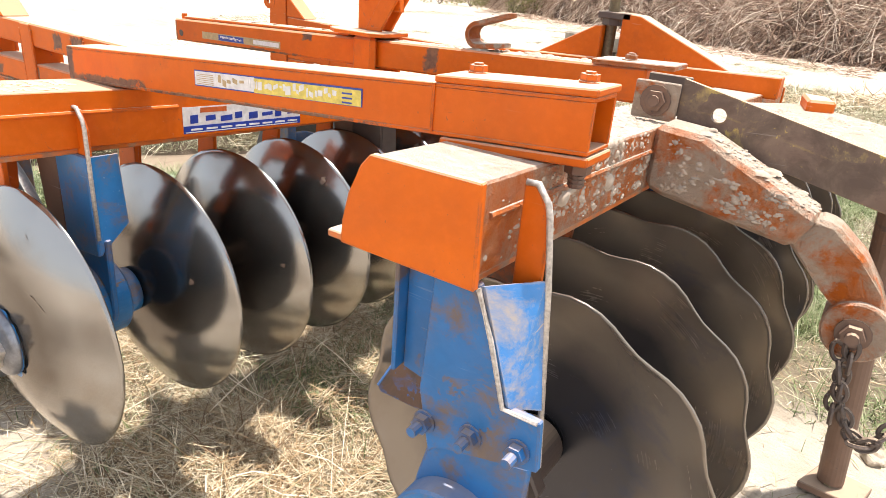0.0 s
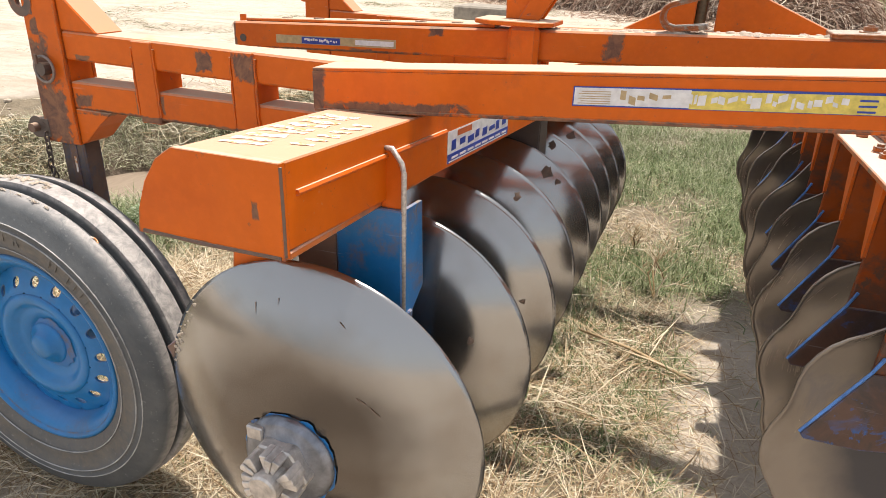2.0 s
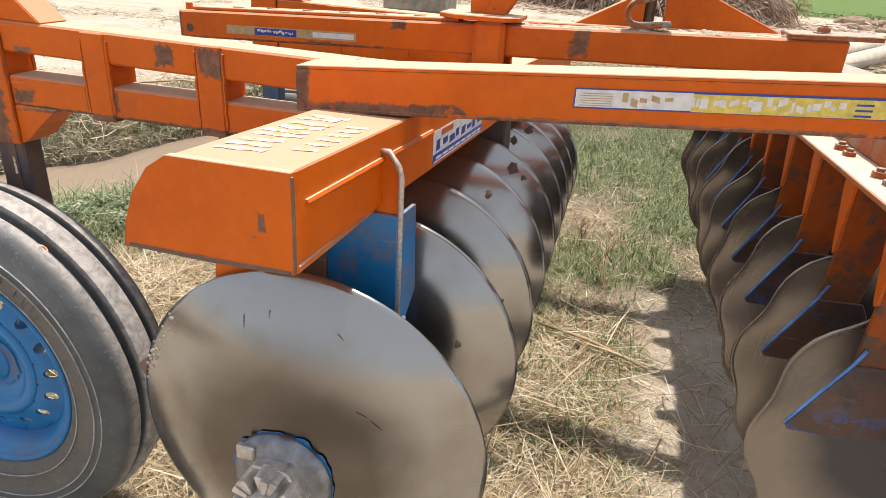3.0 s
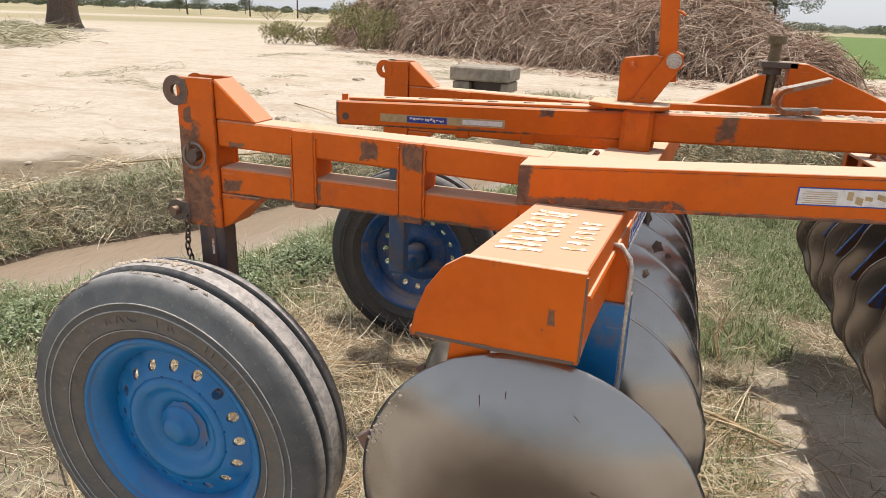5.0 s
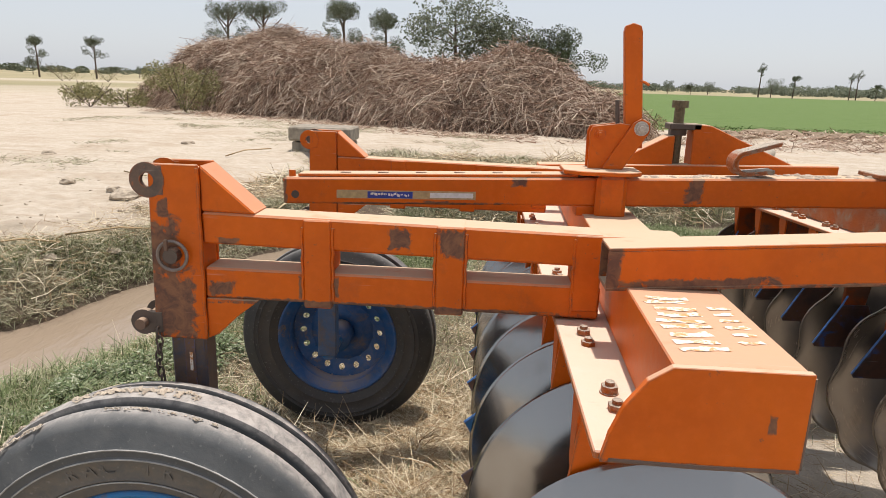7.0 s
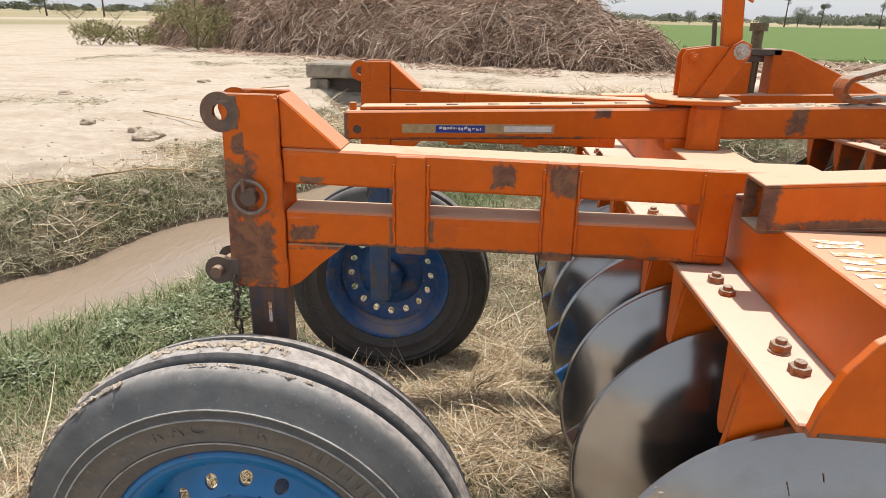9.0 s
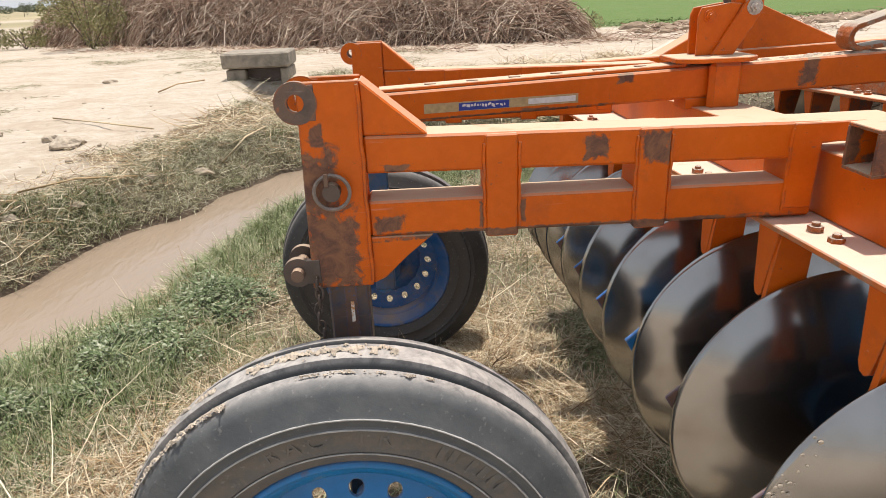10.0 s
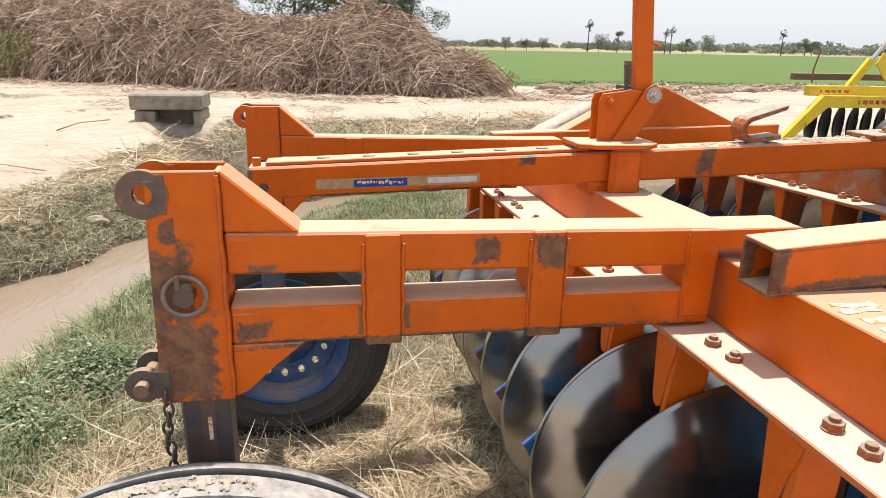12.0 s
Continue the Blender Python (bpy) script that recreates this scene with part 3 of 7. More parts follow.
        a.data.foreach_set("value", np.asarray(v, dtype=np.float32))
    return tagged(new("ground", me), "pale sandy soil with dry patches and a cut ditch", "ground", kind="structure")

build_ground()

wm, nt, b = mat("muddy_water")
p = world_pos(nt)
nt.links.new(mixc(nt, noise_tex(nt, 1.3, 3, 0.5, 0.6, p), (0.245, 0.188, 0.136), (0.290, 0.225, 0.166)), b.inputs["Base Color"])
b.inputs["Roughness"].default_value = 0.07
b.inputs["IOR"].default_value = 1.33
st = node(nt, "ShaderNodeMapping")
st.inputs["Scale"].default_value = (1.0, 0.45, 1.0)
st.inputs["Rotation"].default_value = (0, 0, radians(28))
nt.links.new(p, st.inputs["Vector"])
bump(nt, b, noise_tex(nt, 14, 3, 0.5, 0.5, st.outputs[0]), 0.5, 0.014)

def build_water():
    pts = [Vector((x, y, 0)) for x, y in DITCH]
    fine = []
    for a, c in zip(pts, pts[1:]):
        n = max(2, int((c - a).length / 0.3))
        fine += [a.lerp(c, k / n) for k in range(n)]
    co, quads = [], []
    for k, q in enumerate(fine):
        a, c = fine[max(0, k - 1)], fine[min(len(fine) - 1, k + 1)]
        t = (c - a).normalized()
        s = Vector((-t.y, t.x, 0))
        for o in (-1.15, -0.4, 0.4, 1.15):
            w = q + s * o
            co.append((w.x, w.y, WATER))
        if k:
            i = 4 * k
            quads += [(i - 4 + j, i - 3 + j, i + 1 + j, i + j) for j in range(3)]
    ob = new("water", quick_mesh("water", co, quads, wm, True))
    tagged(ob, "muddy brown water standing in the irrigation ditch", "water", kind="structure")

build_water()
# ---- the orange disc harrow ----
HX, HY = 0.9, 0.62
harrow = thing("disc_harrow", (HX, HY, 0), "orange disc harrow with blue brackets, raised on two wheels", "disc harrow")

BLADE = paint("rubbed_blade", (0.15, 0.082, 0.058), (0.012, 0.085, 0.30), dusty=0.35, grime=(0.07, 0.045, 0.04), amount=1.6, film=0.10)
BLADE_DARK = paint("dark_rubbed_blade", (0.10, 0.050, 0.034), (0.012, 0.095, 0.32), dusty=0.25, grime=(0.045, 0.030, 0.028), amount=3.4, film=0.04)

def patch(pts, axis, at, depth, material, parent, seed, label="paint rubbed down to dark steel", jitter=0.004, flecks=0.5):
    """A worn patch with an uneven outline and loose flecks round it, lying on a face."""
    rnd = random.Random(seed)
    ring = []
    n = len(pts)
    for k in range(n):
        a, c = Vector(pts[k]), Vector(pts[(k + 1) % n])
        m = max(2, int((c - a).length / 0.004))
        for q in range(m):
            v = a.lerp(c, q / m)
            w = Vector((noise.noise(Vector((v.x * 60, v.y * 60, seed))), noise.noise(Vector((v.x * 60, v.y * 60, seed + 9)))))
            ring.append(v + w * jitter * 1.6 + Vector((rnd.uniform(-1, 1), rnd.uniform(-1, 1))) * jitter * 0.35)
    bm = bmesh.new()
    f = bm.faces.new([bm.verts.new({"y": (v.x, at + depth, v.y), "x": (at + depth, v.x, v.y)}[axis]) for v in ring])
    bmesh.ops.triangulate(bm, faces=[f])
    mid = sum(ring, Vector((0, 0))) / len(ring)
    lo, hi = Vector((min(q[0] for q in pts), min(q[1] for q in pts))), Vector((max(q[0] for q in pts), max(q[1] for q in pts)))
    for v in ring:
        if rnd.random() > flecks:
            continue
        q = v + (v - mid).normalized() * rnd.uniform(0.001, 0.010) + Vector((rnd.uniform(-1, 1), rnd.uniform(-1, 1))) * 0.004
        q = Vector((min(max(q.x, lo.x), hi.x), min(max(q.y, lo.y), hi.y)))
        r, a = rnd.uniform(0.0006, 0.0026), rnd.uniform(0, 6.28)
        loop = [q + Vector((math.cos(a + 1.256 * k), math.sin(a + 1.256 * k))) * r * rnd.uniform(0.6, 1.4) for k in range(5)]
        bm.faces.new([bm.verts.new({"y": (w.x, at + depth * 0.8, w.y), "x": (at + depth * 0.8, w.x, w.y)}[axis]) for w in loop])
    return part("bare_patch", bm, material, parent, label)

WORNBLUE = paint("worn_blue_paint", (0.0, 0.13, 0.38), (0.13, 0.085, 0.062), grime=(0.13, 0.088, 0.064), dusty=0.4, rough=0.45, amount=2.3, film=0.06)
SCUFFBLUE = paint("scuffed_blue_paint", (0.02, 0.22, 0.60), (0.44, 0.37, 0.31), grime=(0.40, 0.34, 0.29), dusty=0.5, rough=0.32, amount=2.0, film=0.12)

FLANGE = paint("dusty_flange_paint", (0.60, 0.14, 0.01), (0.16, 0.10, 0.07), dusty=0.75, grime=(0.28, 0.19, 0.125), amount=2.2, film=0.22, dust=PALE_DUST)

# rear gang beam, along y
RX0, RX1, RY0, RY1, RZ0, RZ1 = 0.763, 0.913, -0.505, 1.76, 0.949, 1.062
def sink(y):
    return -0.046 * (y + 0.4)

def lean(bm, skew=0.052):
    """The rear gang runs aslant and sinks towards its far end."""
    for v in bm.verts:
        v.co.x, v.co.z = v.co.x + skew * (v.co.y + 0.4), v.co.z + sink(v.co.y)
    return bm

bm = lean(box(bmesh.new(), RX0, RX1, RY0, RY1, RZ0, RZ1, 0.002))
rear_beam = part("rear_beam", bm, ORANGE_TOP, harrow)
bm = lean(sweep(bmesh.new(), [(RX1 + 0.001, y, 1.020) for y in (RY0 + 0.02, -0.36, -0.24, -0.04)], 0.0045, 6))
part("weld_seam", bm, ORANGE, rear_beam)
cap = [(0.690, 0.940), (0.915, 0.940), (0.915, 1.063), (0.762, 1.063), (0.735, 1.045), (0.712, 1.012), (0.698, 0.975)]
bm = lean(prism(bmesh.new(), cap, "y", RY0 - 0.012, RY0, 0.001))
part("end_plate", bm, ORANGE_CAP, harrow)
bm = sweep(bmesh.new(), [(0.915, RY0 - 0.010, 0.945), (0.9155, RY0 - 0.010, 1.0), (0.915, RY0 - 0.010, 1.058)], 0.0022, 6)
sweep(bm, [(0.70, RY0 - 0.011, 0.944), (0.80, RY0 - 0.012, 0.942), (0.91, RY0 - 0.011, 0.943)], 0.003, 6)
part("weld_seam", lean(bm), RUST, rear_beam)
bm = lean(prism(bmesh.new(), cap, "y", RY1, RY1 + 0.012, 0.002))
part("end_plate", bm, ORANGE, harrow)
bm = lean(box(bmesh.new(), 0.680, 0.910, RY0, RY1, 0.937, 0.948, 0.002), 0.01)
rear_flange = part("flange_plate", bm, FLANGE, harrow, "flat flange plate covered in pale dust")

# front gang beam
FX0, FX1, FY0, FY1, FZ0, FZ1 = 1.722, 1.877, -0.322, 1.93, 0.995, 1.112
def fore_sink(y):
    return -0.046 * (y + 0.3)

def fore_lean(bm):
    for v in bm.verts:
        v.co.z += fore_sink(v.co.y)
    return bm

bm = fore_lean(box(bmesh.new(), FX0, FX1, FY0, FY1, FZ0, FZ1, 0.003))
front_beam = part("front_beam", bm, ORANGE_MUD, harrow, "gang beam spattered with dried mud")
bm = sweep(bmesh.new(), [(FX1 + 0.001, y, 1.07) for y in (FY0 + 0.02, -0.2, 0.1, 0.5)], 0.0045, 6)
part("weld_seam", fore_lean(bm), ORANGE_MUD, front_beam)
capf = [(1.678, 0.988), (1.885, 0.985), (1.882, 1.116), (1.724, 1.116), (1.708, 1.098), (1.692, 1.060), (1.682, 1.020)]
bm = prism(bmesh.new(), capf, "y", FY0 - 0.012, FY0, 0.002)
part("end_plate", bm, ORANGE, harrow)
bm = fore_lean(prism(bmesh.new(), capf, "y", FY1, FY1 + 0.012, 0.002))
part("end_plate", bm, ORANGE, harrow)
bm = fore_lean(box(bmesh.new(), 1.645, 1.872, FY0, FY1, 0.983, 0.994, 0.002))
front_flange = part("flange_plate", bm, FLANGE, harrow, "flat flange plate covered in pale dust")

# discs
RC, FC, DR, PITCH = (0.83, 0.545), (1.870, 0.572), 0.300, 0.2285
REAR_Y = [-0.345] + [-0.052 + PITCH * k for k in range(8)]
FRONT_Y = [-0.090 + PITCH * k for k in range(9)]

def disc_mesh(name, depth, material, notched, DR=DR):
    rs = (DR * DR + depth * depth) / (2 * depth)
    def sag(r):
        return rs - math.sqrt(rs * rs - r * r)
    def rim(r, a):
        if not notched or r < DR * 0.8:
            return r
        w = 0.5 + 0.5 * math.cos(10 * a)
        return r - (r / DR - 0.8) / 0.2 * 0.017 * (1 - w) ** 1.4
    rr = [DR * f for f in (0.07, 0.16, 0.3, 0.43, 0.57, 0.68, 0.78, 0.86, 0.93, 0.973, 1.0)]
    prof = [(r, depth - sag(r)) for r in rr]
    back = [(r - (0.002 if r == DR else 0), depth - sag(r) - 0.0035) for r in rr[::-1]]
    bm = lathe(bmesh.new(), prof + back, 80, 1, rim, True)
    return finish(bm, name, material, True)

def rear_z(y):
    return 0.004 - 0.022 * (y + 0.05) - 0.05 * max(0.0, y - 0.8)

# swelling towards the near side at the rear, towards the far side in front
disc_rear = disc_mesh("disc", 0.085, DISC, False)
disc_rear.transform(Matrix.Scale(-1, 4, (0, 1, 0)))
disc_rear.flip_normals()
disc_front = disc_mesh("notched_disc", 0.085, DISC_N, True, 0.331)
for y in REAR_Y:
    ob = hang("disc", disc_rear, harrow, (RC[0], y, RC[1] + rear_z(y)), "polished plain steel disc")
    ob.rotation_euler = (0, random.uniform(0, 6.28), 0)
for y in FRONT_Y:
    ob = hang("notched_disc", disc_front, harrow, (FC[0], y, FC[1]), "brownish scalloped steel disc")
    ob.rotation_euler = (0, random.uniform(0, 6.28), 0)

# nicks, splashes and crumbs of mud on the discs
def on_disc(y, x, z, off):
    rs = (DR * DR + 0.085 ** 2) / (2 * 0.085)
    r2 = (x - RC[0]) ** 2 + (z - RC[1]) ** 2
    return Vector((x, y - (0.085 - (rs - math.sqrt(rs * rs - r2))) - off, z + rear_z(y)))

rn = random.Random(44)
for x, z, dx, dz in ((0.75, 0.775, 0.003, -0.016), (0.792, 0.79, 0.001, -0.010), (0.962, 0.655, 0.016, -0.013), (0.940, 0.668, 0.006, -0.006), (0.955, 0.66, -0.012, 0.007), (0.90, 0.775, 0.010, -0.008)):
    w = Vector((-dz, 0, dx)).normalized() * 0.0007
    p0, p1 = on_disc(REAR_Y[0], x, z, 0.0012), on_disc(REAR_Y[0], x + dx, z + dz, 0.0012)
    bm = bmesh.new()
    bm.faces.new([bm.verts.new(q) for q in (p0 - w, p0 + w, p1 + w * 0.5, p1 - w * 0.5)])
    part("scratch", bm, RUST, harrow)
bm = bmesh.new()
for k in range(26):
    a, r = radians(rn.gauss(158, 9)), DR - rn.uniform(0.004, 0.022)
    bmesh.ops.create_icosphere(bm, subdivisions=1, radius=rn.uniform(0.0014, 0.0042), matrix=Matrix.Translation(on_disc(REAR_Y[0], RC[0] + r * math.cos(a), RC[1] + r * math.sin(a), 0.001)) @ Matrix.Diagonal((1.2, 0.5, 1.0, 1)))
tagged(part("mud_crumb", bm, MUD, harrow, "crumbs of dried mud stuck to the rim"), kind="stuff")
SPLASH = flat("old_mud_splash", (0.16, 0.105, 0.075), 0.85, 0.4, 60)
for k, x, z, s_ in ((1, 1.02, 0.62, 0.010), (3, 0.97, 0.76, 0.013), (4, 0.99, 0.765, 0.022), (4, 1.02, 0.74, 0.012), (5, 0.95, 0.79, 0.016), (6, 0.97, 0.785, 0.018), (2, 1.06, 0.60, 0.009)):
    ring = [on_disc(REAR_Y[k], x + s_ * rn.uniform(0.35, 1.1) * math.cos(0.63 * q), z + s_ * rn.uniform(0.35, 1.1) * math.sin(0.63 * q), 0.0014) for q in range(10)]
    bm = bmesh.new()
    c = bm.verts.new(on_disc(REAR_Y[k], x, z, 0.003))
    vs = [bm.verts.new(q) for q in ring]
    for q in range(10):
        bm.faces.new((c, vs[q], vs[(q + 1) % 10]))
    part("mud_splash", bm, SPLASH, harrow)

# gang shafts with spools
for (cx, cz), ys, sgn in ((RC, REAR_Y, -1), (FC, FRONT_Y, 1)):
    drop = rear_z if sgn < 0 else (lambda y: 0.0)
    bm = cyl(bmesh.new(), (cx, ys[0] + sgn * 0.08 - 0.03, cz + drop(ys[0])), (cx, ys[-1] + sgn * 0.08 + 0.05, cz + drop(ys[-1])), 0.018, 12)
    part("gang_shaft", bm, DARKSTEEL, harrow)
    for k in range(len(ys) - 1):
        y0, y1 = ys[k] + sgn * 0.08 + 0.004, ys[k + 1] + sgn * 0.08 - 0.008
        prof = [(0.02, 0), (0.055, 0), (0.055, 0.018), (0.040, 0.035), (0.036, (y1 - y0) / 2), (0.040, y1 - y0 - 0.035), (0.055, y1 - y0 - 0.018), (0.055, y1 - y0), (0.02, y1 - y0)]
        me = finish(lathe(bmesh.new(), prof, 20, 1, None, True), "spool", BLUE if k == 0 and sgn < 0 else DARKSTEEL, True)
        hang("spool", me, harrow, (cx, y0, cz + drop(y0)))

# outer nut and washer of the rear gang
def ring_of(r0, r1, y, seed):
    """A flat ragged ring round the rear gang's axis."""
    bm = bmesh.new()
    rows = []
    for k in range(60):
        a = 2 * math.pi * k / 60
        r = r0 + (r1 - r0) * min(1.0, max(0.35, 0.75 + 0.9 * noise.noise(Vector((3 * math.cos(a), 3 * math.sin(a), seed)))))
        rows.append([bm.verts.new((RC[0] + q * math.cos(a), y + (q - r0) * 0.10, RC[1] + q * math.sin(a))) for q in (r0, r)])
    for k in range(60):
        (a, c), (d, e) = rows[k], rows[(k + 1) % 60]
        bm.faces.new((a, c, e, d))
    return bm

yb = REAR_Y[0] - 0.085
bm = lathe(bmesh.new(), [(0.0, 0.006), (0.080, 0.006), (0.081, -0.002), (0.076, -0.010), (0.070, -0.013), (0.050, -0.018), (0.046, -0.022), (0.0, -0.022)], 36)
hub = part("end_washer", bm, flat("scuffed_washer_steel", (0.26, 0.27, 0.30), 0.36, 0.5, 30, 0.75), harrow, "dished end washer of scuffed steel", (RC[0], yb, RC[1]), True)
bm = bmesh.new()
for k in range(24):
    a0, a1, a2 = (2 * math.pi * (k + f) / 24 for f in (0.0, 0.55, 1.0))
    if k % 4 == 3:
        continue
    pts = [(RC[0] + r * math.cos(a), RC[1] + r * math.sin(a)) for r, a in ((0.026, a0), (0.050, a0), (0.051, a1), (0.050, a2), (0.026, a2))]
    prism(bm, pts, "y", yb - 0.060 - 0.003 * (k % 3), yb - 0.030, 0.001)
part("nut_crown", bm, flat("mud_crusted_nut", (0.74, 0.68, 0.62), 0.40, 0.5, 38, 0.55), hub, "castle nut crusted with pale mud")
bm = ring_of(0.068, 0.088, yb + 0.001, 3)
part("paint_ring", bm, BLUE, hub, "ring of blue paint left round the washer")
bm = cyl(bmesh.new(), (RC[0], yb - 0.014, RC[1]), (RC[0], yb - 0.040, RC[1]), 0.056, 6)
cyl(bm, (RC[0], yb - 0.036, RC[1]), (RC[0], yb - 0.078, RC[1]), 0.028, 14, 0.025)
bmesh.ops.bevel(bm, geom=[e for e in bm.edges], offset=0.003, segments=1, affect="EDGES", clamp_overlap=True)
nut_m = flat("scuffed_nut_steel", (0.62, 0.57, 0.52), 0.40, 0.55, 45, 0.6)
part("end_nut", bm, nut_m, hub, "scuffed castle nut")
bm = box(bmesh.new(), RC[0] - 0.065, RC[0] - 0.035, yb - 0.02, yb - 0.008, RC[1] + 0.035, RC[1] + 0.06)
part("locking_tab", bm, nut_m, hub)

# standards: welded blue hangers with a bearing at the foot
def slab(pts, thick):
    """A flat four-cornered plate given by its corners in space, thickened along its normal."""
    P = [Vector(p) for p in pts]
    n = (P[1] - P[0]).cross(P[2] - P[0]).normalized() * thick
    bm = bmesh.new()
    a, c = [bm.verts.new(p) for p in P], [bm.verts.new(p + n) for p in P]
    bm.faces.new(a)
    bm.faces.new(c[::-1])
    for q in range(4):
        bm.faces.new((a[q], c[q], c[(q + 1) % 4], a[(q + 1) % 4]))
    return bm

def standard(cx, cz, top, y, wl=0.0):
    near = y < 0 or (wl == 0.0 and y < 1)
    # hangers farther off are coloured dark, keeping blue out of the discs' reflections
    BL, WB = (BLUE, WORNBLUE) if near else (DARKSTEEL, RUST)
    st = thing_part("standard", (cx, y, cz), "welded hanger, scraped blue paint")
    face = [(cx - 0.073, top), (cx - 0.008, top), (cx + 0.044, cz + 0.284), (cx + 0.095, cz + 0.285), (cx + 0.101, cz + 0.212), (cx - 0.046, cz + 0.178), (cx - 0.062, cz + 0.158), (cx - 0.084, cz + 0.255)]
    if wl:
        face = [(cx - 0.040, top), (cx + 0.074, top), (cx + 0.077, cz + 0.165), (cx - 0.040, cz + 0.155)]
        part("web_plate", prism(bmesh.new(), [(cx - 0.125, top), (cx - 0.0405, top), (cx - 0.0405, cz + 0.155), (cx - 0.105, cz + 0.150)], "y", y - 0.006, y + 0.006, 0.002), RUST, st)
    part("web_plate", prism(bmesh.new(), face, "y", y - 0.006, y + 0.006, 0.002), WB if wl == 0.0 else BL, st)
    back = [(cx - 0.128 + wl, top), (cx - 0.066, top), (cx - 0.078, cz + 0.252), (cx - 0.128 + wl * 0.6, cz + 0.262)]
    part("back_plate", prism(bmesh.new(), back, "y", y + 0.016, y + 0.024, 0.001), WB, st)
    edge = [(y - 0.006, top), (y + 0.075, top), (y + 0.070, top - 0.06), (y + 0.05, cz + 0.27), (y - 0.004, cz + 0.262)]
    part("side_plate", prism(bmesh.new(), edge, "x", cx - 0.136 + wl, cx - 0.129 + wl, 0.002), DARKSTEEL if wl else WB, st)
    if wl == 0.0:
        part("side_plate", slab([(cx - 0.006, y - 0.004, top - 0.002), (cx + 0.046, y - 0.004, cz + 0.285), (cx + 0.070, y + 0.050, cz + 0.262), (cx + 0.048, y + 0.050, top + 0.004)], 0.006), SCUFFBLUE if near else BL, st, "bright scuffed blue side plate")
        part("weld_seam", sweep(bmesh.new(), [(cx - 0.008, y - 0.008, top - 0.004), (cx + 0.018, y - 0.009, cz + 0.37), (cx + 0.044, y - 0.008, cz + 0.284), (cx + 0.092, y - 0.007, cz + 0.284)], 0.0035, 6), WELD, st)
    else:
        part("side_plate", slab([(cx + 0.076, y + 0.002, top), (cx + 0.082, y + 0.058, top), (cx + 0.084, y + 0.064, cz + 0.226), (cx + 0.078, y - 0.002, cz + 0.165)], 0.006), BL, st)
    house = [(cx - 0.070, cz + 0.165), (cx + 0.085, cz + 0.200), (cx + 0.080, cz + 0.02), (cx + 0.04, cz - 0.055), (cx - 0.06, cz - 0.055), (cx - 0.105, cz + 0.02)]
    part("bearing_plate", prism(bmesh.new(), house, "y", y + 0.008, y + 0.022, 0.003), WB, st)
    bm = cyl(bmesh.new(), (cx - 0.015, y - 0.03, cz + 0.03), (cx - 0.015, y + 0.06, cz + 0.03), 0.090, 28)
    bmesh.ops.bevel(bm, geom=list(bm.edges), offset=0.004, segments=1, affect="EDGES", clamp_overlap=True)
    part("bearing_housing", bm, BL, st)
    bm = bmesh.new()
    for k in range(30):
        a0, a1 = 2 * math.pi * k / 30, 2 * math.pi * (k + 1) / 30
        r = 0.060 + 0.016 * noise.noise(Vector((2 * math.cos(a0), 2 * math.sin(a0), y)))
        bm.faces.new([bm.verts.new((cx - 0.015 + q * math.cos(a), y - 0.0312, cz + 0.03 + q * math.sin(a))) for q, a in ((0.03, a0), (r, a0), (r, a1), (0.03, a1))])
    part("bare_patch", bm, RUST, st, "rubbed bearing face")
    for k, dx in enumerate(() if wl else (-0.070, 0.003, 0.072)):
        part("bolt", hexbolt(bmesh.new(), (cx + dx, y - 0.007, cz + 0.208 + 0.012 * k), (0, -1, 0), 0.014, 0.014, 0.018, 1.25), WB, st)
    return st

def thing_part(name, at, label):
    ob = new(name)
    ob.empty_display_size = 0.05
    ob.parent = harrow
    ob.location = Vector(at) - ORIGIN[harrow.name]
    ORIGIN[ob.name] = Vector(at)
    return tagged(ob, label)

def bent_edge(x, y, top, foot, lean, parent):
    """The thick weld-beaded edge of a hanger, bent over at its head."""
    pts = [(x - 0.035, y, top), (x - 0.020, y, top + 0.001), (x - 0.004, y, top - 0.020), (x, y, top - 0.036), (x + lean * 0.3, y, top - 0.12), (x + lean, y, foot)]
    part("bent_edge", sweep(bmesh.new(), pts, 0.0045, 8), WELD, parent, "beaded bright edge rod", (0, 0, 0), True)
    pl = [(x - 0.039, 0.931), (x - 0.001, 0.931), (x - 0.001, top - 0.040), (x - 0.020, top - 0.004), (x - 0.039, top - 0.002)]
    part("cheek_plate", prism(bmesh.new(), pl, "y", y + 0.002, y + 0.010, 0.001), ORANGE, parent)

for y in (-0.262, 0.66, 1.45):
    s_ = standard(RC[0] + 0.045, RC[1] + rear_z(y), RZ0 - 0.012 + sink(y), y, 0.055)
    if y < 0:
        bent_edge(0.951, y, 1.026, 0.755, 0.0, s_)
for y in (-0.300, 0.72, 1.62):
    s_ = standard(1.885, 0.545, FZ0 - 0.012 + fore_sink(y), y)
    if y < 0:
        bent_edge(1.930, -0.250, 1.104, 0.72, 0.036, s_)
bm = cyl(bmesh.new(), (FC[0], -0.235, FC[1]), (FC[0], -0.02, FC[1]), 0.052, 22)
cyl(bm, (FC[0], -0.150, FC[1]), (FC[0], -0.118, FC[1]), 0.068, 6)
bmesh.ops.bevel(bm, geom=list(bm.edges), offset=0.004, segments=1, affect="EDGES", clamp_overlap=True)
part("gang_washer", bm, DARKSTEEL, harrow)

BLUE_EDGE = flat("blue_edge_paint", (0.09, 0.25, 0.62), 0.4, 0.45, 60)

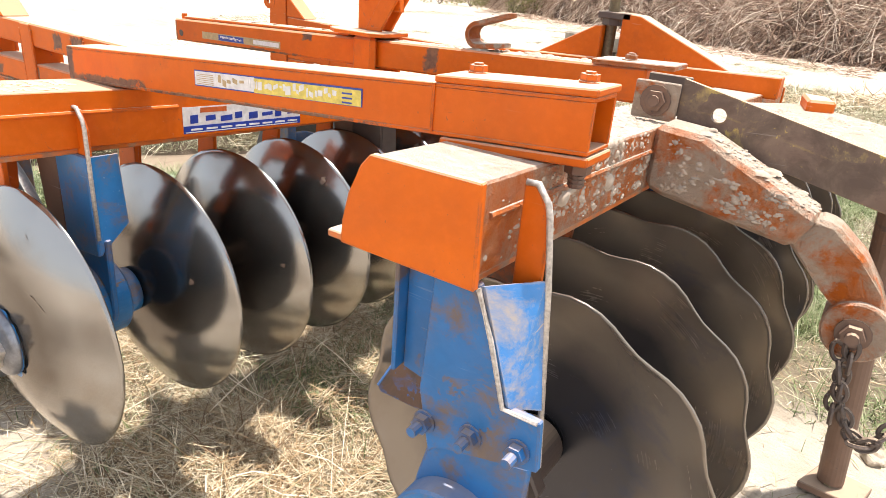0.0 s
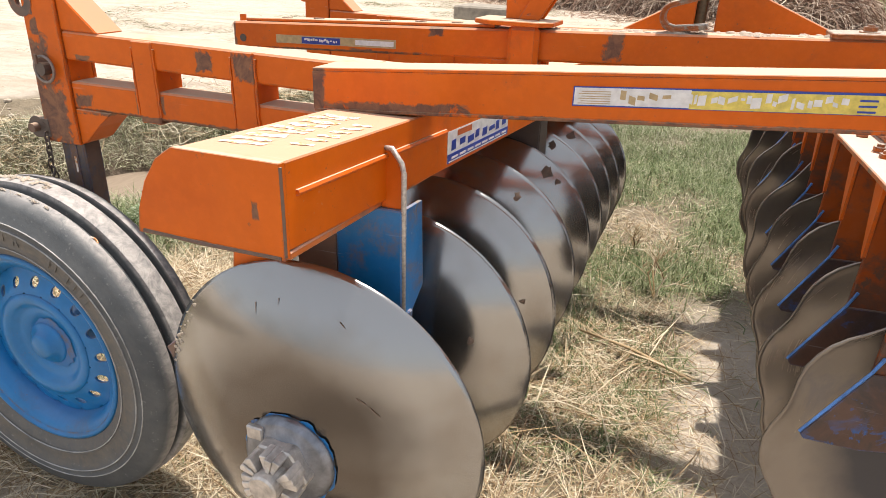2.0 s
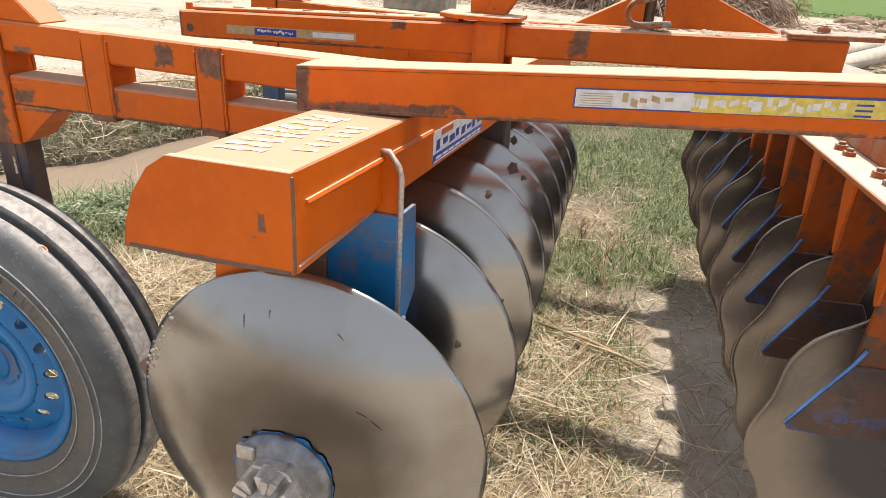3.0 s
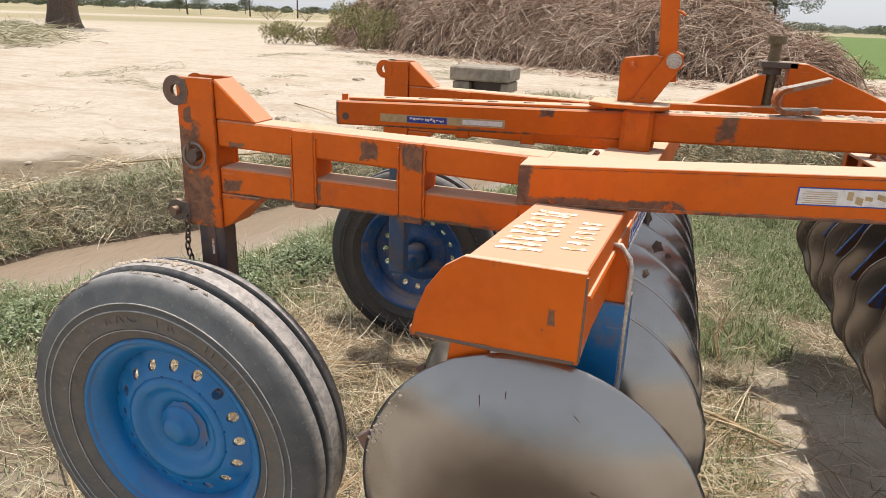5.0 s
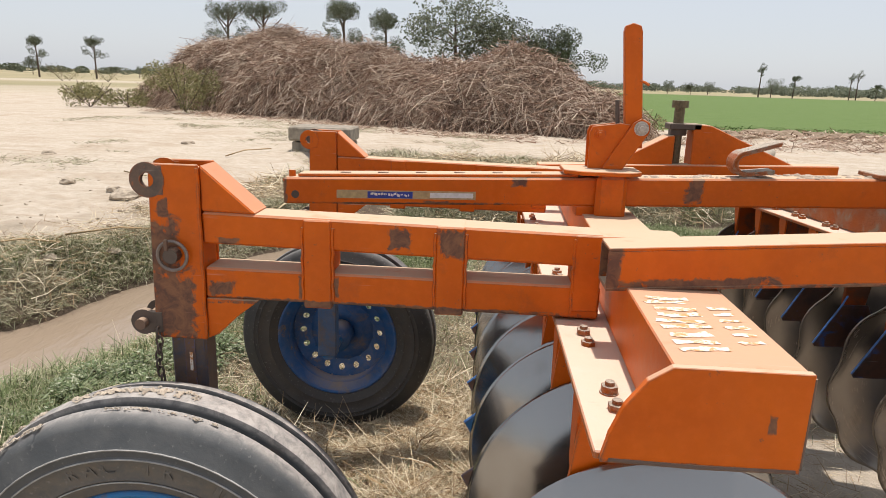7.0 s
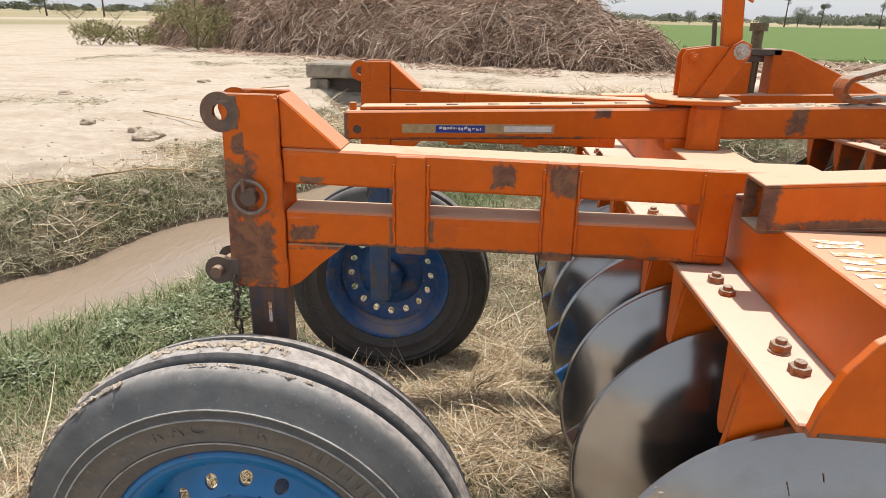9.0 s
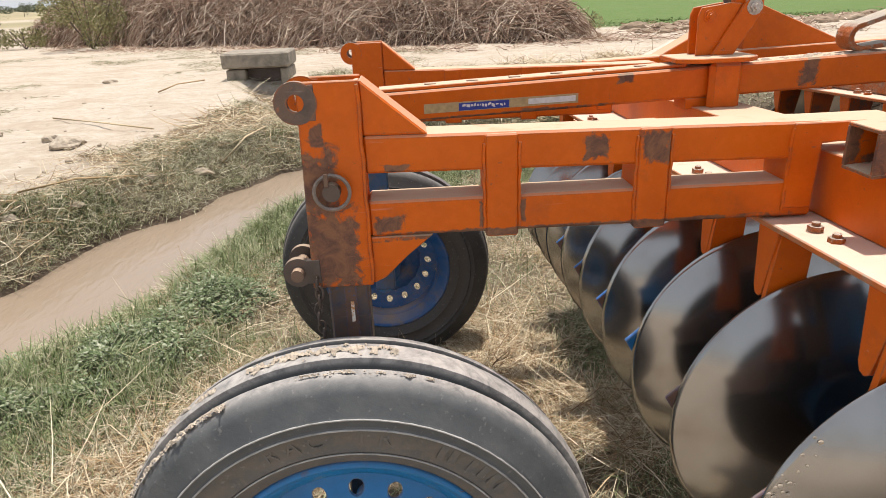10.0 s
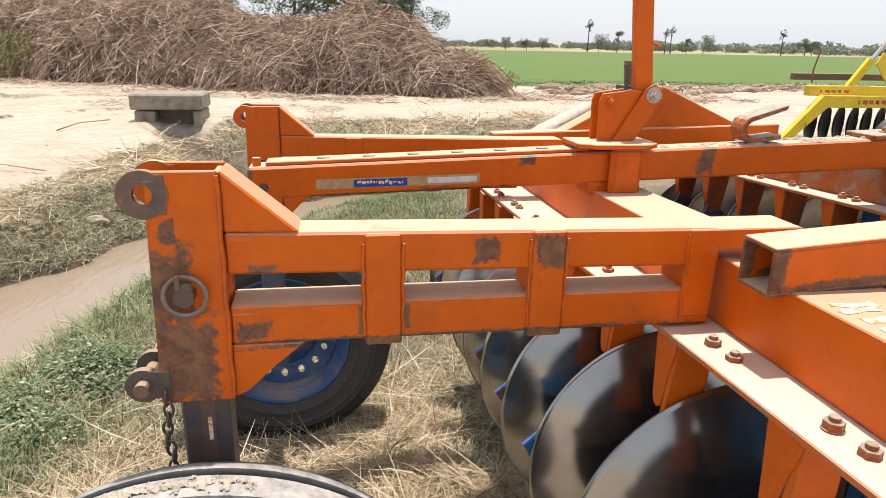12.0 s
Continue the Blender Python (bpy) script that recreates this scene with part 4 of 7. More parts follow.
# front arms: rust, with the shade below the beam mixed into the orange
ARM_RUST_SHADE = paint("rusted_shaded_orange_paint", (0.36, 0.075, 0.008), (0.10, 0.055, 0.038), dusty=0.4, grime=(0.11, 0.055, 0.035), amount=2.6, film=0.04, spec=0.25)

# scrapers, one for each disc
def scraper(y, arm, rib_x, blade, far, steel):
    """Outlines in x and z; far: the rib tapers to both sides."""
    sc = thing_part("scraper", (arm[0][0], y, arm[0][1]), "scraper blade on an orange arm")
    part("arm", prism(bmesh.new(), arm, "y", y - 0.006, y + 0.006, 0.0015), ORANGE if far else ARM_RUST_SHADE, sc)
    g = -1
    top = arm[0][1]
    rib = [(y - 0.007, top), (y + 0.050, top), (y + 0.046, top - 0.020), (y + 0.010, top - 0.122), (y + 0.002, top - 0.135), (y - 0.007, top - 0.128)] if far is None else [(y + dy, top - dz) for dy, dz in ((-0.009, 0), (0.056, 0), (0.047, 0.118), (0.041, 0.131), (0.030, 0.134), (0.019, 0.126), (0.014, 0.105))]
    part("rib", prism(bmesh.new(), rib, "x", rib_x, rib_x + 0.006, 0.001), ORANGE, sc)
    ya, yc = sorted((y + 0.006 * g, y + 0.012 * g))
    part("blade", prism(bmesh.new(), blade, "y", ya, yc, 0.0015), steel, sc, "wedge-shaped blade, rubbed bare with blue edges")
    ym = (ya + yc) / 2
    tip, top_l = blade[-1], blade[0]
    if steel is not BLADE or y > 0:
        part("blade_edge", sweep(bmesh.new(), [(tip[0] - 0.001, ym, tip[1] + 0.002), (top_l[0] - 0.002, ym, top_l[1]), (top_l[0] + 0.010, ym, top_l[1] + 0.030)], 0.0030, 5), BLUE_EDGE, sc)

for y in FRONT_Y:
    d = fore_sink(y)
    scraper(y - 0.018, [(1.662, 0.982 + d), (1.750, 0.982 + d), (1.724, 0.736), (1.656, 0.734)], 1.654,
        [(1.655, 0.737), (1.730, 0.740), (1.785, 0.634), (1.740, 0.614), (1.670, 0.600), (1.592, 0.598), (1.586, 0.607)], None, BLADE_DARK)
for k, y in enumerate(REAR_Y):
    d = sink(y)
    scraper(y + 0.014, [(x, z + d) for x, z in ((0.695, 0.937), (0.756, 0.937), (0.745, 0.72), (0.662, 0.712), (0.680, 0.80))], 0.687,
        [(x, z + d) for x, z in ((0.645, 0.738), (0.700, 0.740), (0.735, 0.645), (0.66, 0.600), (0.548, 0.572), (0.518, 0.626))], 1, BLUE if k == 2 else BLADE)

# flange bolts
for k, y in enumerate(REAR_Y):
    for dy in (0.022, -0.034):
        part("flange_bolt", hexbolt(bmesh.new(), (0.727, y + dy - (0.012 if k == 0 else 0.05), 0.948 + sink(y)), (0, 0, 1), 0.0125, 0.012, 0.006, 1.08), ORANGE_MUD, rear_flange)
for k, y in enumerate(FRONT_Y):
    for dy in (0.022, -0.034):
        part("flange_bolt", hexbolt(bmesh.new(), (1.690, y + dy - 0.03, 0.994 + fore_sink(y)), (0, 0, 1), 0.0125, 0.012, 0.006, 1.08), ORANGE_MUD, front_flange)

POSTPAINT = paint("rusted_post_paint", (0.115, 0.075, 0.058), (0.02, 0.07, 0.20), dusty=0.3, grime=(0.045, 0.060, 0.095), amount=2.2, film=0.10)
FARPOST = paint("thin_blue_post_paint", (0.03, 0.085, 0.20), (0.11, 0.075, 0.06), dusty=0.3, grime=(0.10, 0.075, 0.06), amount=2.0, film=0.08)

RINGSTEEL = flat("dull_ring_steel", (0.27, 0.22, 0.19), 0.5, 0.4, 60, 0.3)

# ladder arm that carries a wheel post; y is its outer face
def wheel_arm(y, s, dz):
    """s: +1 when the arm lies on the far side of its outer face."""
    OR = ORANGE_ARM if s > 0 else ORANGE
    def yy(a, c):
        return (y + s * a, y + s * c) if s > 0 else (y + s * c, y + s * a)
    arm = thing_part("wheel_arm", (0.0, y, dz), "ladder-shaped arm of welded box bars")
    w = 0.075
    y0, y1 = yy(0.0, w)
    part("upper_bar", sloped(bmesh.new(), 0.0, 0.765, y0, y1, 1.048 + dz, 1.110 + dz, 1.036 + dz, 1.098 + dz), OR, arm)
    part("lower_bar", sloped(bmesh.new(), 0.0, 0.765, y0, y1, 0.938 + dz, 1.000 + dz, 0.934 + dz, 0.998 + dz), OR, arm)
    for xa, xb in ((0.197, 0.252), (0.452, 0.507)):
        ya, yc = yy(-0.004, w + 0.004)
        part("rung", box(bmesh.new(), xa, xb, ya, yc, 0.928 + dz, 1.106 + dz - 0.008 * xa, 0.003), OR, arm)
    ya, yc = yy(-0.003, w + 0.003)
    zt = 1.097 + dz
    part("end_post", prism(bmesh.new(), [(0.712, 0.949 + dz), (0.762, 0.949 + dz), (0.762, zt - 0.034), (0.790, zt - 0.034), (0.905, zt - 0.034), (0.915, zt - 0.004), (0.905, zt), (0.712, zt)], "y", ya, yc, 0.002), OR, arm)
    # sleeve, open at the top
    bm = bmesh.new()
    X0, X1, Z0, Z1 = -0.098, -0.001, 0.850 + dz, 1.200 + dz
    ya, yc = yy(-0.004, 0.004)
    prism(bm, [(X0 - 0.008, Z0), (X1, Z0), (X1, Z1), (X0 + 0.01, Z1), (X0, Z1 - 0.01)], "y", ya, yc, 0.002)
    part("sleeve_cheek", bm, OR, arm)
    ya, yc = yy(w - 0.004, w + 0.004)
    part("sleeve_cheek", prism(bmesh.new(), [(X0 - 0.008, Z0), (X1, Z0), (X1, Z1), (X0 + 0.01, Z1), (X0, Z1 - 0.01)], "y", ya, yc, 0.002), OR, arm)
    ya, yc = yy(0.005, w - 0.005)
    part("sleeve_wall", box(bmesh.new(), X0, X0 + 0.008, ya, yc, Z0 + 0.01, Z1 - 0.012, 0.001), DARKSTEEL, arm)
    part("sleeve_wall", box(bmesh.new(), X1 - 0.010, X1 - 0.002, ya, yc, Z0 + 0.01, Z1 - 0.006, 0.001), OR, arm)
    # sloping cheek and lower gusset
    ya, yc = yy(0.0, w)
    part("head_gusset", prism(bmesh.new(), [(0.0, 1.111 + dz), (0.106, 1.109 + dz), (0.0, 1.200 + dz)], "y", ya, yc, 0.003), OR, arm)
    part("foot_gusset", prism(bmesh.new(), [(0.0, 0.937 + dz), (0.0, 0.852 + dz), (0.022, 0.862 + dz), (0.060, 0.900 + dz), (0.107, 0.937 + dz)], "y", ya, yc, 0.002), OR, arm)
    # lugs with holes
    def lug(cx, cz, r, hole, ya, yc, neck, material):
        bm = bmesh.new()
        n = 28
        ring = []
        for side in (ya, yc):
            o = [bm.verts.new((cx + r * math.cos(2 * math.pi * k / n), side, cz + r * math.sin(2 * math.pi * k / n))) for k in range(n)]
            i = [bm.verts.new((cx + hole * math.cos(2 * math.pi * k / n), side, cz + hole * math.sin(2 * math.pi * k / n))) for k in range(n)]
            ring.append((o, i))
        (o0, i0), (o1, i1) = ring
        for k in range(n):
            j = (k + 1) % n
            for q in ((o0[k], o0[j], i0[j], i0[k]), (o1[j], o1[k], i1[k], i1[j]), (o0[j], o0[k], o1[k], o1[j]), (i0[k], i0[j], i1[j], i1[k])):
                bm.faces.new(q)
        part("lug", bm, material, arm)
        part("lug_neck", prism(bmesh.new(), [(cx + r * 0.55, cz - r * 0.83), (neck, cz - r * 0.83), (neck, cz + r * 0.83), (cx + r * 0.55, cz + r * 0.83)], "y", min(ya, yc) + 0.0005, max(ya, yc) - 0.0005, 0.001), OR if material is OR else material, arm)
    lug(-0.100, 1.168 + dz, 0.034, 0.0135, *yy(-0.0055, 0.0055), -0.07, WEAR)
    lug(-0.100, 1.168 + dz, 0.034, 0.0135, *yy(w - 0.0055, w + 0.0055), -0.07, OR)
    lug(-0.128, 0.882 + dz, 0.026, 0.009, *yy(-0.006, 0.006), -0.09, DARKSTEEL)
    lug(-0.128, 0.882 + dz, 0.026, 0.009, *yy(w * 0.75, w * 0.75 + 0.012), -0.09, DARKSTEEL)
    part("lower_pin", cyl(bmesh.new(), (-0.128, y - s * 0.022, 0.882 + dz), (-0.128, y + s * 0.085, 0.882 + dz), 0.011, 14), RUST, arm)
    # locking pin with its ring
    pin = part("locking_pin", cyl(bmesh.new(), (-0.056, y - s * 0.024, 1.025 + dz), (-0.056, y + s * 0.09, 1.025 + dz), 0.0145, 18), DARKSTEEL, arm)
    ring = [(-0.056 + 0.029 * math.cos(a), y - s * 0.014, 1.024 + dz + 0.029 * math.sin(a)) for a in (2 * math.pi * k / 24 for k in range(24))]
    part("ring", sweep(bmesh.new(), ring, 0.0034, 6, True), RINGSTEEL, pin)
    part("cotter", box(bmesh.new(), -0.066, -0.059, y - s * 0.024 - 0.003, y - s * 0.024 + 0.003, 1.036 + dz, 1.058 + dz, 0.001), RUST, pin)
    # sliding post
    ya, yc = yy(0.012, 0.064)
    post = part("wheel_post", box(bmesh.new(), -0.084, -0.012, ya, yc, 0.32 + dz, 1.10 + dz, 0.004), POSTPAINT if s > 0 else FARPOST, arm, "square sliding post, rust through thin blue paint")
    yf = y + s * 0.0115
    part("paint_streak", box(bmesh.new(), -0.056, -0.034, min(yf, yf - s * 0.001), max(yf, yf - s * 0.001), 0.74 + dz, 0.846 + dz, 0), BLADE, post)
    part("paint_streak", box(bmesh.new(), -0.046, -0.040, min(yf, yf - s * 0.002), max(yf, yf - s * 0.002), 0.775 + dz, 0.815 + dz, 0), CHALK, post)
    # chain hanging from the lower pin
    for k in range(13):
        z = 0.862 + dz - 0.0165 * k
        c = Vector((-0.098 + 0.003 * math.sin(k * 1.3), y - s * 0.012 + 0.002 * math.cos(k * 2.1), z))
        lk = []
        for q in range(16):
            a = 2 * math.pi * q / 16
            u, v = 0.0062 * math.cos(a), 0.0118 * math.sin(a)
            lk.append(c + (Vector((u, 0, v)) if k % 2 else Vector((0, u, v))))
        part("chain_link", sweep(bmesh.new(), lk, 0.0023, 5, True), DARKSTEEL, arm)
    return arm

arm_near = wheel_arm(0.0, 1, 0.0)
arm_far = wheel_arm(1.245, -1, -0.022)

for x in (-0.003, 0.195, 0.254, 0.450, 0.509, 0.711):
    part("weld_seam", sweep(bmesh.new(), [(x + 0.0012 * math.sin(k * 2.3), -0.0015, 0.945 + 0.016 * k) for k in range(10)], 0.0030, 5), ORANGE, arm_near)
part("weld_seam", sweep(bmesh.new(), [(-0.002 + 0.0012 * math.sin(k * 2.1), -0.0045, 0.858 + 0.0305 * k) for k in range(12)], 0.0036, 5), ORANGE, arm_near)

# wheels
def wheel(cx, cy, cz, s, RUBBER, RIMBLUE):
    """s: -1 when the outer side looks to -y."""
    R, RF = 0.415, 0.252
    wh = thing_part("wheel", (cx, cy, cz), "implement wheel, ribbed tyre on a blue rim")
    half = 0.092
    prof = [(RF - 0.006, 0.062), (RF + 0.006, 0.072), (RF + 0.030, 0.084), (RF + 0.034, 0.087), (RF + 0.038, 0.0855), (RF + 0.075, half), (RF + 0.079, half + 0.0035), (RF + 0.083, half), (RF + 0.093, half), (RF + 0.097, half + 0.003), (RF + 0.101, half - 0.001),
        (R - 0.030, 0.084), (R - 0.016, 0.073), (R - 0.010, 0.060), (R - 0.008, 0.046), (R - 0.026, 0.043), (R - 0.027, 0.026), (R - 0.002, 0.022), (R, 0.010)]
    prof = prof + [(r, -y) for r, y in prof[::-1]]
    prof += [(RF - 0.02, -0.05), (RF - 0.02, 0.05)]
    tyre = part("tyre", lathe(bmesh.new(), prof, 96, 1, None, True), RUBBER, wh, "worn grey rubber tyre with three ribs", (cx, cy, cz), True)
    tyre.data.set_sharp_from_angle(angle=radians(38))
    # rim: dished, with a ring of round holes
    rim = part("rim", lathe(bmesh.new(), [(RF + 0.004, 0.066), (RF - 0.004, 0.074), (RF - 0.011, 0.072), (RF - 0.016, 0.060), (RF - 0.030, 0.050), (RF - 0.042, 0.020), (RF - 0.042, -0.05), (RF - 0.012, -0.060), (RF - 0.006, -0.073), (RF + 0.004, -0.066), (RF - 0.004, -0.062), (RF - 0.020, -0.048), (RF - 0.048, -0.045), (RF - 0.048, 0.018), (RF - 0.034, 0.054), (RF - 0.014, 0.066)], 72, s, None, True), RIMBLUE, wh, "blue painted steel rim", (cx, cy, cz), True)
    bm = bmesh.new()
    N, M = 16, 16
    r0, r1, rc, rh = 0.133, 0.2135, 0.167, 0.0128
    def dish(r):
        q = min(1.0, max(0.0, (0.207 - r) / 0.075))
        return 0.012 + 0.030 * q * q * (3 - 2 * q)
    layers = []
    for back in (0.0, -0.006):
        rows = []
        for h in range(N):
            a0 = 2 * math.pi * h / N
            da = math.pi / N
            outer, inner = [], []
            for q in range(M):
                t = 2 * math.pi * (q + 0.5) / M
                cx_, cy_ = math.cos(t), math.sin(t)
                k = 1 / max(abs(cx_), abs(cy_))
                rr = rc + (r1 - rc if cx_ > 0 else rc - r0) * cx_ * k
                an = a0 + da * cy_ * k
                ri, ai = rc + rh * cx_, a0 + rh * cy_ / rc
                outer.append(bm.verts.new((rr * math.cos(an), (dish(rr) + back) * s, rr * math.sin(an))))
                inner.append(bm.verts.new((ri * math.cos(ai), (dish(ri) + back) * s, ri * math.sin(ai))))
            for q in range(M):
                bm.faces.new((outer[q], outer[(q + 1) % M], inner[(q + 1) % M], inner[q]))
            rows.append(inner)
        layers.append(rows)
    for A, B in zip(*layers):
        for q in range(M):
            bm.faces.new((A[q], A[(q + 1) % M], B[(q + 1) % M], B[q]))
    bmesh.ops.remove_doubles(bm, verts=bm.verts, dist=0.0004)
    part("hole_ring", bm, RIMBLUE, rim, "", (cx, cy, cz), True).data.set_sharp_from_angle(angle=radians(40))
    c0 = dish(0.136)
    part("wheel_disc", lathe(bmesh.new(), [(0.139, c0 + 0.0010), (0.128, c0 + 0.004), (0.118, c0 + 0.004), (0.108, c0 - 0.002), (0.099, c0 - 0.012), (0.090, c0 - 0.015), (0.054, c0 - 0.015), (0.054, c0 - 0.025), (0.100, c0 - 0.021), (0.120, c0 - 0.004), (0.139, c0 - 0.007)], 56, s, None, True), RIMBLUE, rim, "", (cx, cy, cz), True)
    part("hub", lathe(bmesh.new(), [(0.0, c0 + 0.014), (0.026, c0 + 0.013), (0.034, c0 + 0.008), (0.038, c0 - 0.004), (0.052, c0 - 0.008), (0.056, c0 - 0.013), (0.056, -0.075), (0.0, -0.075)], 28, s), RIMBLUE, wh, "", (cx, cy, cz), True)
    bm = bmesh.new()
    n = 30
    inn, out = [], []
    for k in range(n + 1):
        a = radians(-105 + 230 * k / n)
        f = math.sin(math.pi * k / n)
        r = 0.058 + f * 0.030 * (0.55 + 0.9 * abs(noise.noise(Vector((k * 0.45, 3.1, 0))))) + 0.006 * noise.noise(Vector((k * 1.9, 7.1, 0)))
        r = min(r, 0.0895)
        inn.append(bm.verts.new((0.0555 * math.cos(a), s * (c0 - 0.0134), 0.0555 * math.sin(a))))
        out.append(bm.verts.new((r * math.cos(a), s * (c0 - 0.0134), r * math.sin(a))))
    for k in range(n):
        bm.faces.new((inn[k], inn[k + 1], out[k + 1], out[k]))
    part("hub_stain", bm, WORNBLUE, rim, "bare rusty patch round the hub", (cx, cy, cz))
    return wh

WN = (-0.047, -0.135, 0.385)
wheel_near = wheel(*WN, -1, RUBBER, RIMBLUE)
wheel_far = wheel(-0.05, 1.43, 0.300, 1, RUBBER_DARK, RIMSHADE)
for wy0, wy1, wx, wz, arm in ((-0.08, 0.03, WN[0], WN[2], arm_near), (1.20, 1.40, -0.05, 0.300, arm_far)):
    part("axle", cyl(bmesh.new(), (wx, wy0, wz), (wx, wy1, wz), 0.026, 16), BLUE, arm)

# moulded mark in the tread
# pale colour on the wall ridges paints in their highlights
MOULD = flat("highlit_rubber_ridge", (0.44, 0.43, 0.41), 0.8, 0.5, 25)
def ridge(r, y, w):
    n = 84
    pts = [(WN[0] + r * math.cos(2 * math.pi * k / n), y, WN[2] + r * math.sin(2 * math.pi * k / n)) for k in range(n)]
    part("sidewall_ridge", sweep(bmesh.new(), pts, w, 5, True), MOULD, wheel_near, "", (0, 0, 0), True)
ridge(0.331, WN[1] - 0.0945, 0.0017)
ridge(0.349, WN[1] - 0.0940, 0.0015)
ridge(0.281, WN[1] - 0.0860, 0.0016)
va = math.atan2(0.333, 0.236)
ring = []
for k in range(18):
    a = 2 * math.pi * k / 18
    r, t = 0.3905, va + 0.030 * math.cos(a)
    ring.append((WN[0] + r * math.cos(t), -0.172 + 0.009 * math.sin(a), WN[2] + r * math.sin(t)))
part("tread_mark", sweep(bmesh.new(), ring, 0.0022, 5, True), CHALK, wheel_near)

# mud dried along the tread
bm = bmesh.new()
def crust(a0, a1, y0, y1, thr, seed, rb=0.4085):
    na, ny = int((a1 - a0) * 5), 16
    grid = {}
    for i in range(na + 1):
        for j in range(ny + 1):
            a, y = radians(a0 + (a1 - a0) * i / na), y0 + (y1 - y0) * j / ny
            n = noise.noise(Vector((i * 0.092 + seed, j * 0.22, seed))) + 0.6 * noise.noise(Vector((i * 0.31, j * 0.5, seed + 5)))
            edge = min(j, ny - j) / (ny / 2)
            h = max(0.0, n * 0.5 + 0.5 * edge - thr)
            grid[i, j] = (bm.verts.new((WN[0] + (rb + min(h, 0.4) * 0.014) * math.cos(a), WN[1] + y, WN[2] + (rb + min(h, 0.4) * 0.014) * math.sin(a))), h)
    for i in range(na):
        for j in range(ny):
            q = [grid[i, j], grid[i + 1, j], grid[i + 1, j + 1], grid[i, j + 1]]
            if sum(v[1] > 0 for v in q) >= 3:
                bm.faces.new([v[0] for v in q])
crust(78, 112, -0.021, 0.021, 0.30, 2, 0.4155)
crust(116, 178, -0.076, -0.046, 0.26, 4, 0.4065)
crust(120, 170, -0.022, 0.020, 0.36, 5, 0.4150)
crust(70, 100, -0.064, -0.048, 0.42, 7, 0.4075)
bmesh.ops.delete(bm, geom=[v for v in bm.verts if not v.link_faces], context="VERTS")
tagged(part("mud_crust", bm, MUD, wheel_near, "crumbling crust of dried mud on the tread"), kind="stuff")

# diagonal tube over the near ends of both gangs
TX0, TX1, TY0, TY1 = 0.742, 1.930, -0.166, -0.093
def tube_z(x):
    return 1.115 + (x - TX0) * 0.070
bm = bmesh.new()
t0, t1, wl = tube_z(TX0), tube_z(TX1), 0.006
HT = 0.072
sloped(bm, TX0, TX1, TY0, TY1, t0 - wl, t0, t1 - wl, t1, 0.0012)
sloped(bm, TX0, TX1, TY0, TY1, t0 - HT, t0 - HT + wl, t1 - HT, t1 - HT + wl, 0.0012)
sloped(bm, TX0, TX1, TY0, TY0 + wl, t0 - HT + wl, t0 - wl, t1 - HT + wl, t1 - wl, 0)
sloped(bm, TX0, TX1, TY1 - wl, TY1, t0 - HT + wl, t0 - wl, t1 - HT + wl, t1 - wl, 0)
near_tube = part("side_tube", bm, ORANGE_TUBE, harrow, "square hollow tube, paint rubbed at the ends")
HT2 = HT + 0.002
bm = sloped(bmesh.new(), 1.697, 1.934, TY0 - 0.003, TY1 + 0.003, tube_z(1.697) + 0.001, tube_z(1.697) + 0.011, tube_z(1.934) + 0.001, tube_z(1.934) + 0.011, 0.002)
part("clamp_plate", bm, ORANGE, near_tube)
bm = sloped(bmesh.new(), 1.712, 1.934, TY0 - 0.003, TY1 + 0.003, tube_z(1.712) - HT2 - 0.012, tube_z(1.712) - HT2, tube_z(1.934) - HT2 - 0.012, tube_z(1.934) - HT2, 0.002)
part("clamp_plate", bm, ORANGE, near_tube)
bm = box(bmesh.new(), 1.712, 1.880, TY0 + 0.006, TY1 - 0.004, FZ1 - 0.012, tube_z(1.712) - HT2 - 0.012, 0.002)
part("packing_block", bm, ORANGE_MUD, near_tube)
for x in (1.728, 1.895):
    part("clamp_bolt", hexbolt(bmesh.new(), (x, TY1 - 0.012, tube_z(x) + 0.011), (0, 0, 1), 0.013, 0.011, 0.003, 1.1), ORANGE, near_tube)
part("weld_seam", sweep(bmesh.new(), [(1.696, TY0 - 0.001, tube_z(1.696) - 0.068 * k / 6) for k in range(7)], 0.0024, 5), ORANGE, near_tube)
zb = tube_z(1.90) - HT2 - 0.012
bm = cyl(bmesh.new(), (1.905, TY1 - 0.030, zb), (1.905, TY1 - 0.030, 1.072), 0.010, 12)
cyl(bm, (1.905, TY1 - 0.030, zb - 0.018), (1.905, TY1 - 0.030, zb), 0.018, 6)
for k in range(5):
    cyl(bm, (1.905, TY1 - 0.030, 1.075 + 0.006 * k), (1.905, TY1 - 0.030, 1.078 + 0.006 * k), 0.0118, 10)
part("clamp_bolt", bm, RUST, near_tube, "rusty threaded bolt")
# far twin of the tube, seen only in part
bm = sloped(bmesh.new(), 0.75, 1.92, 1.47, 1.545, 0.985, 1.055, 1.02, 1.09, 0.004)
far_tube = part("side_tube", bm, ORANGE, harrow)

# middle beam
def mid_z(x):
    return 1.083 + (x + 0.04) * 0.037
MY0, MY1 = 0.652, 0.735
bm = sloped(bmesh.new(), -0.042, 1.735, MY0, MY1, mid_z(-0.042) - 0.076, mid_z(-0.042), mid_z(1.735) - 0.082, mid_z(1.735), 0.005)
mid_beam = part("middle_beam", bm, ORANGE_MID, harrow, "long box beam, dusty on top")
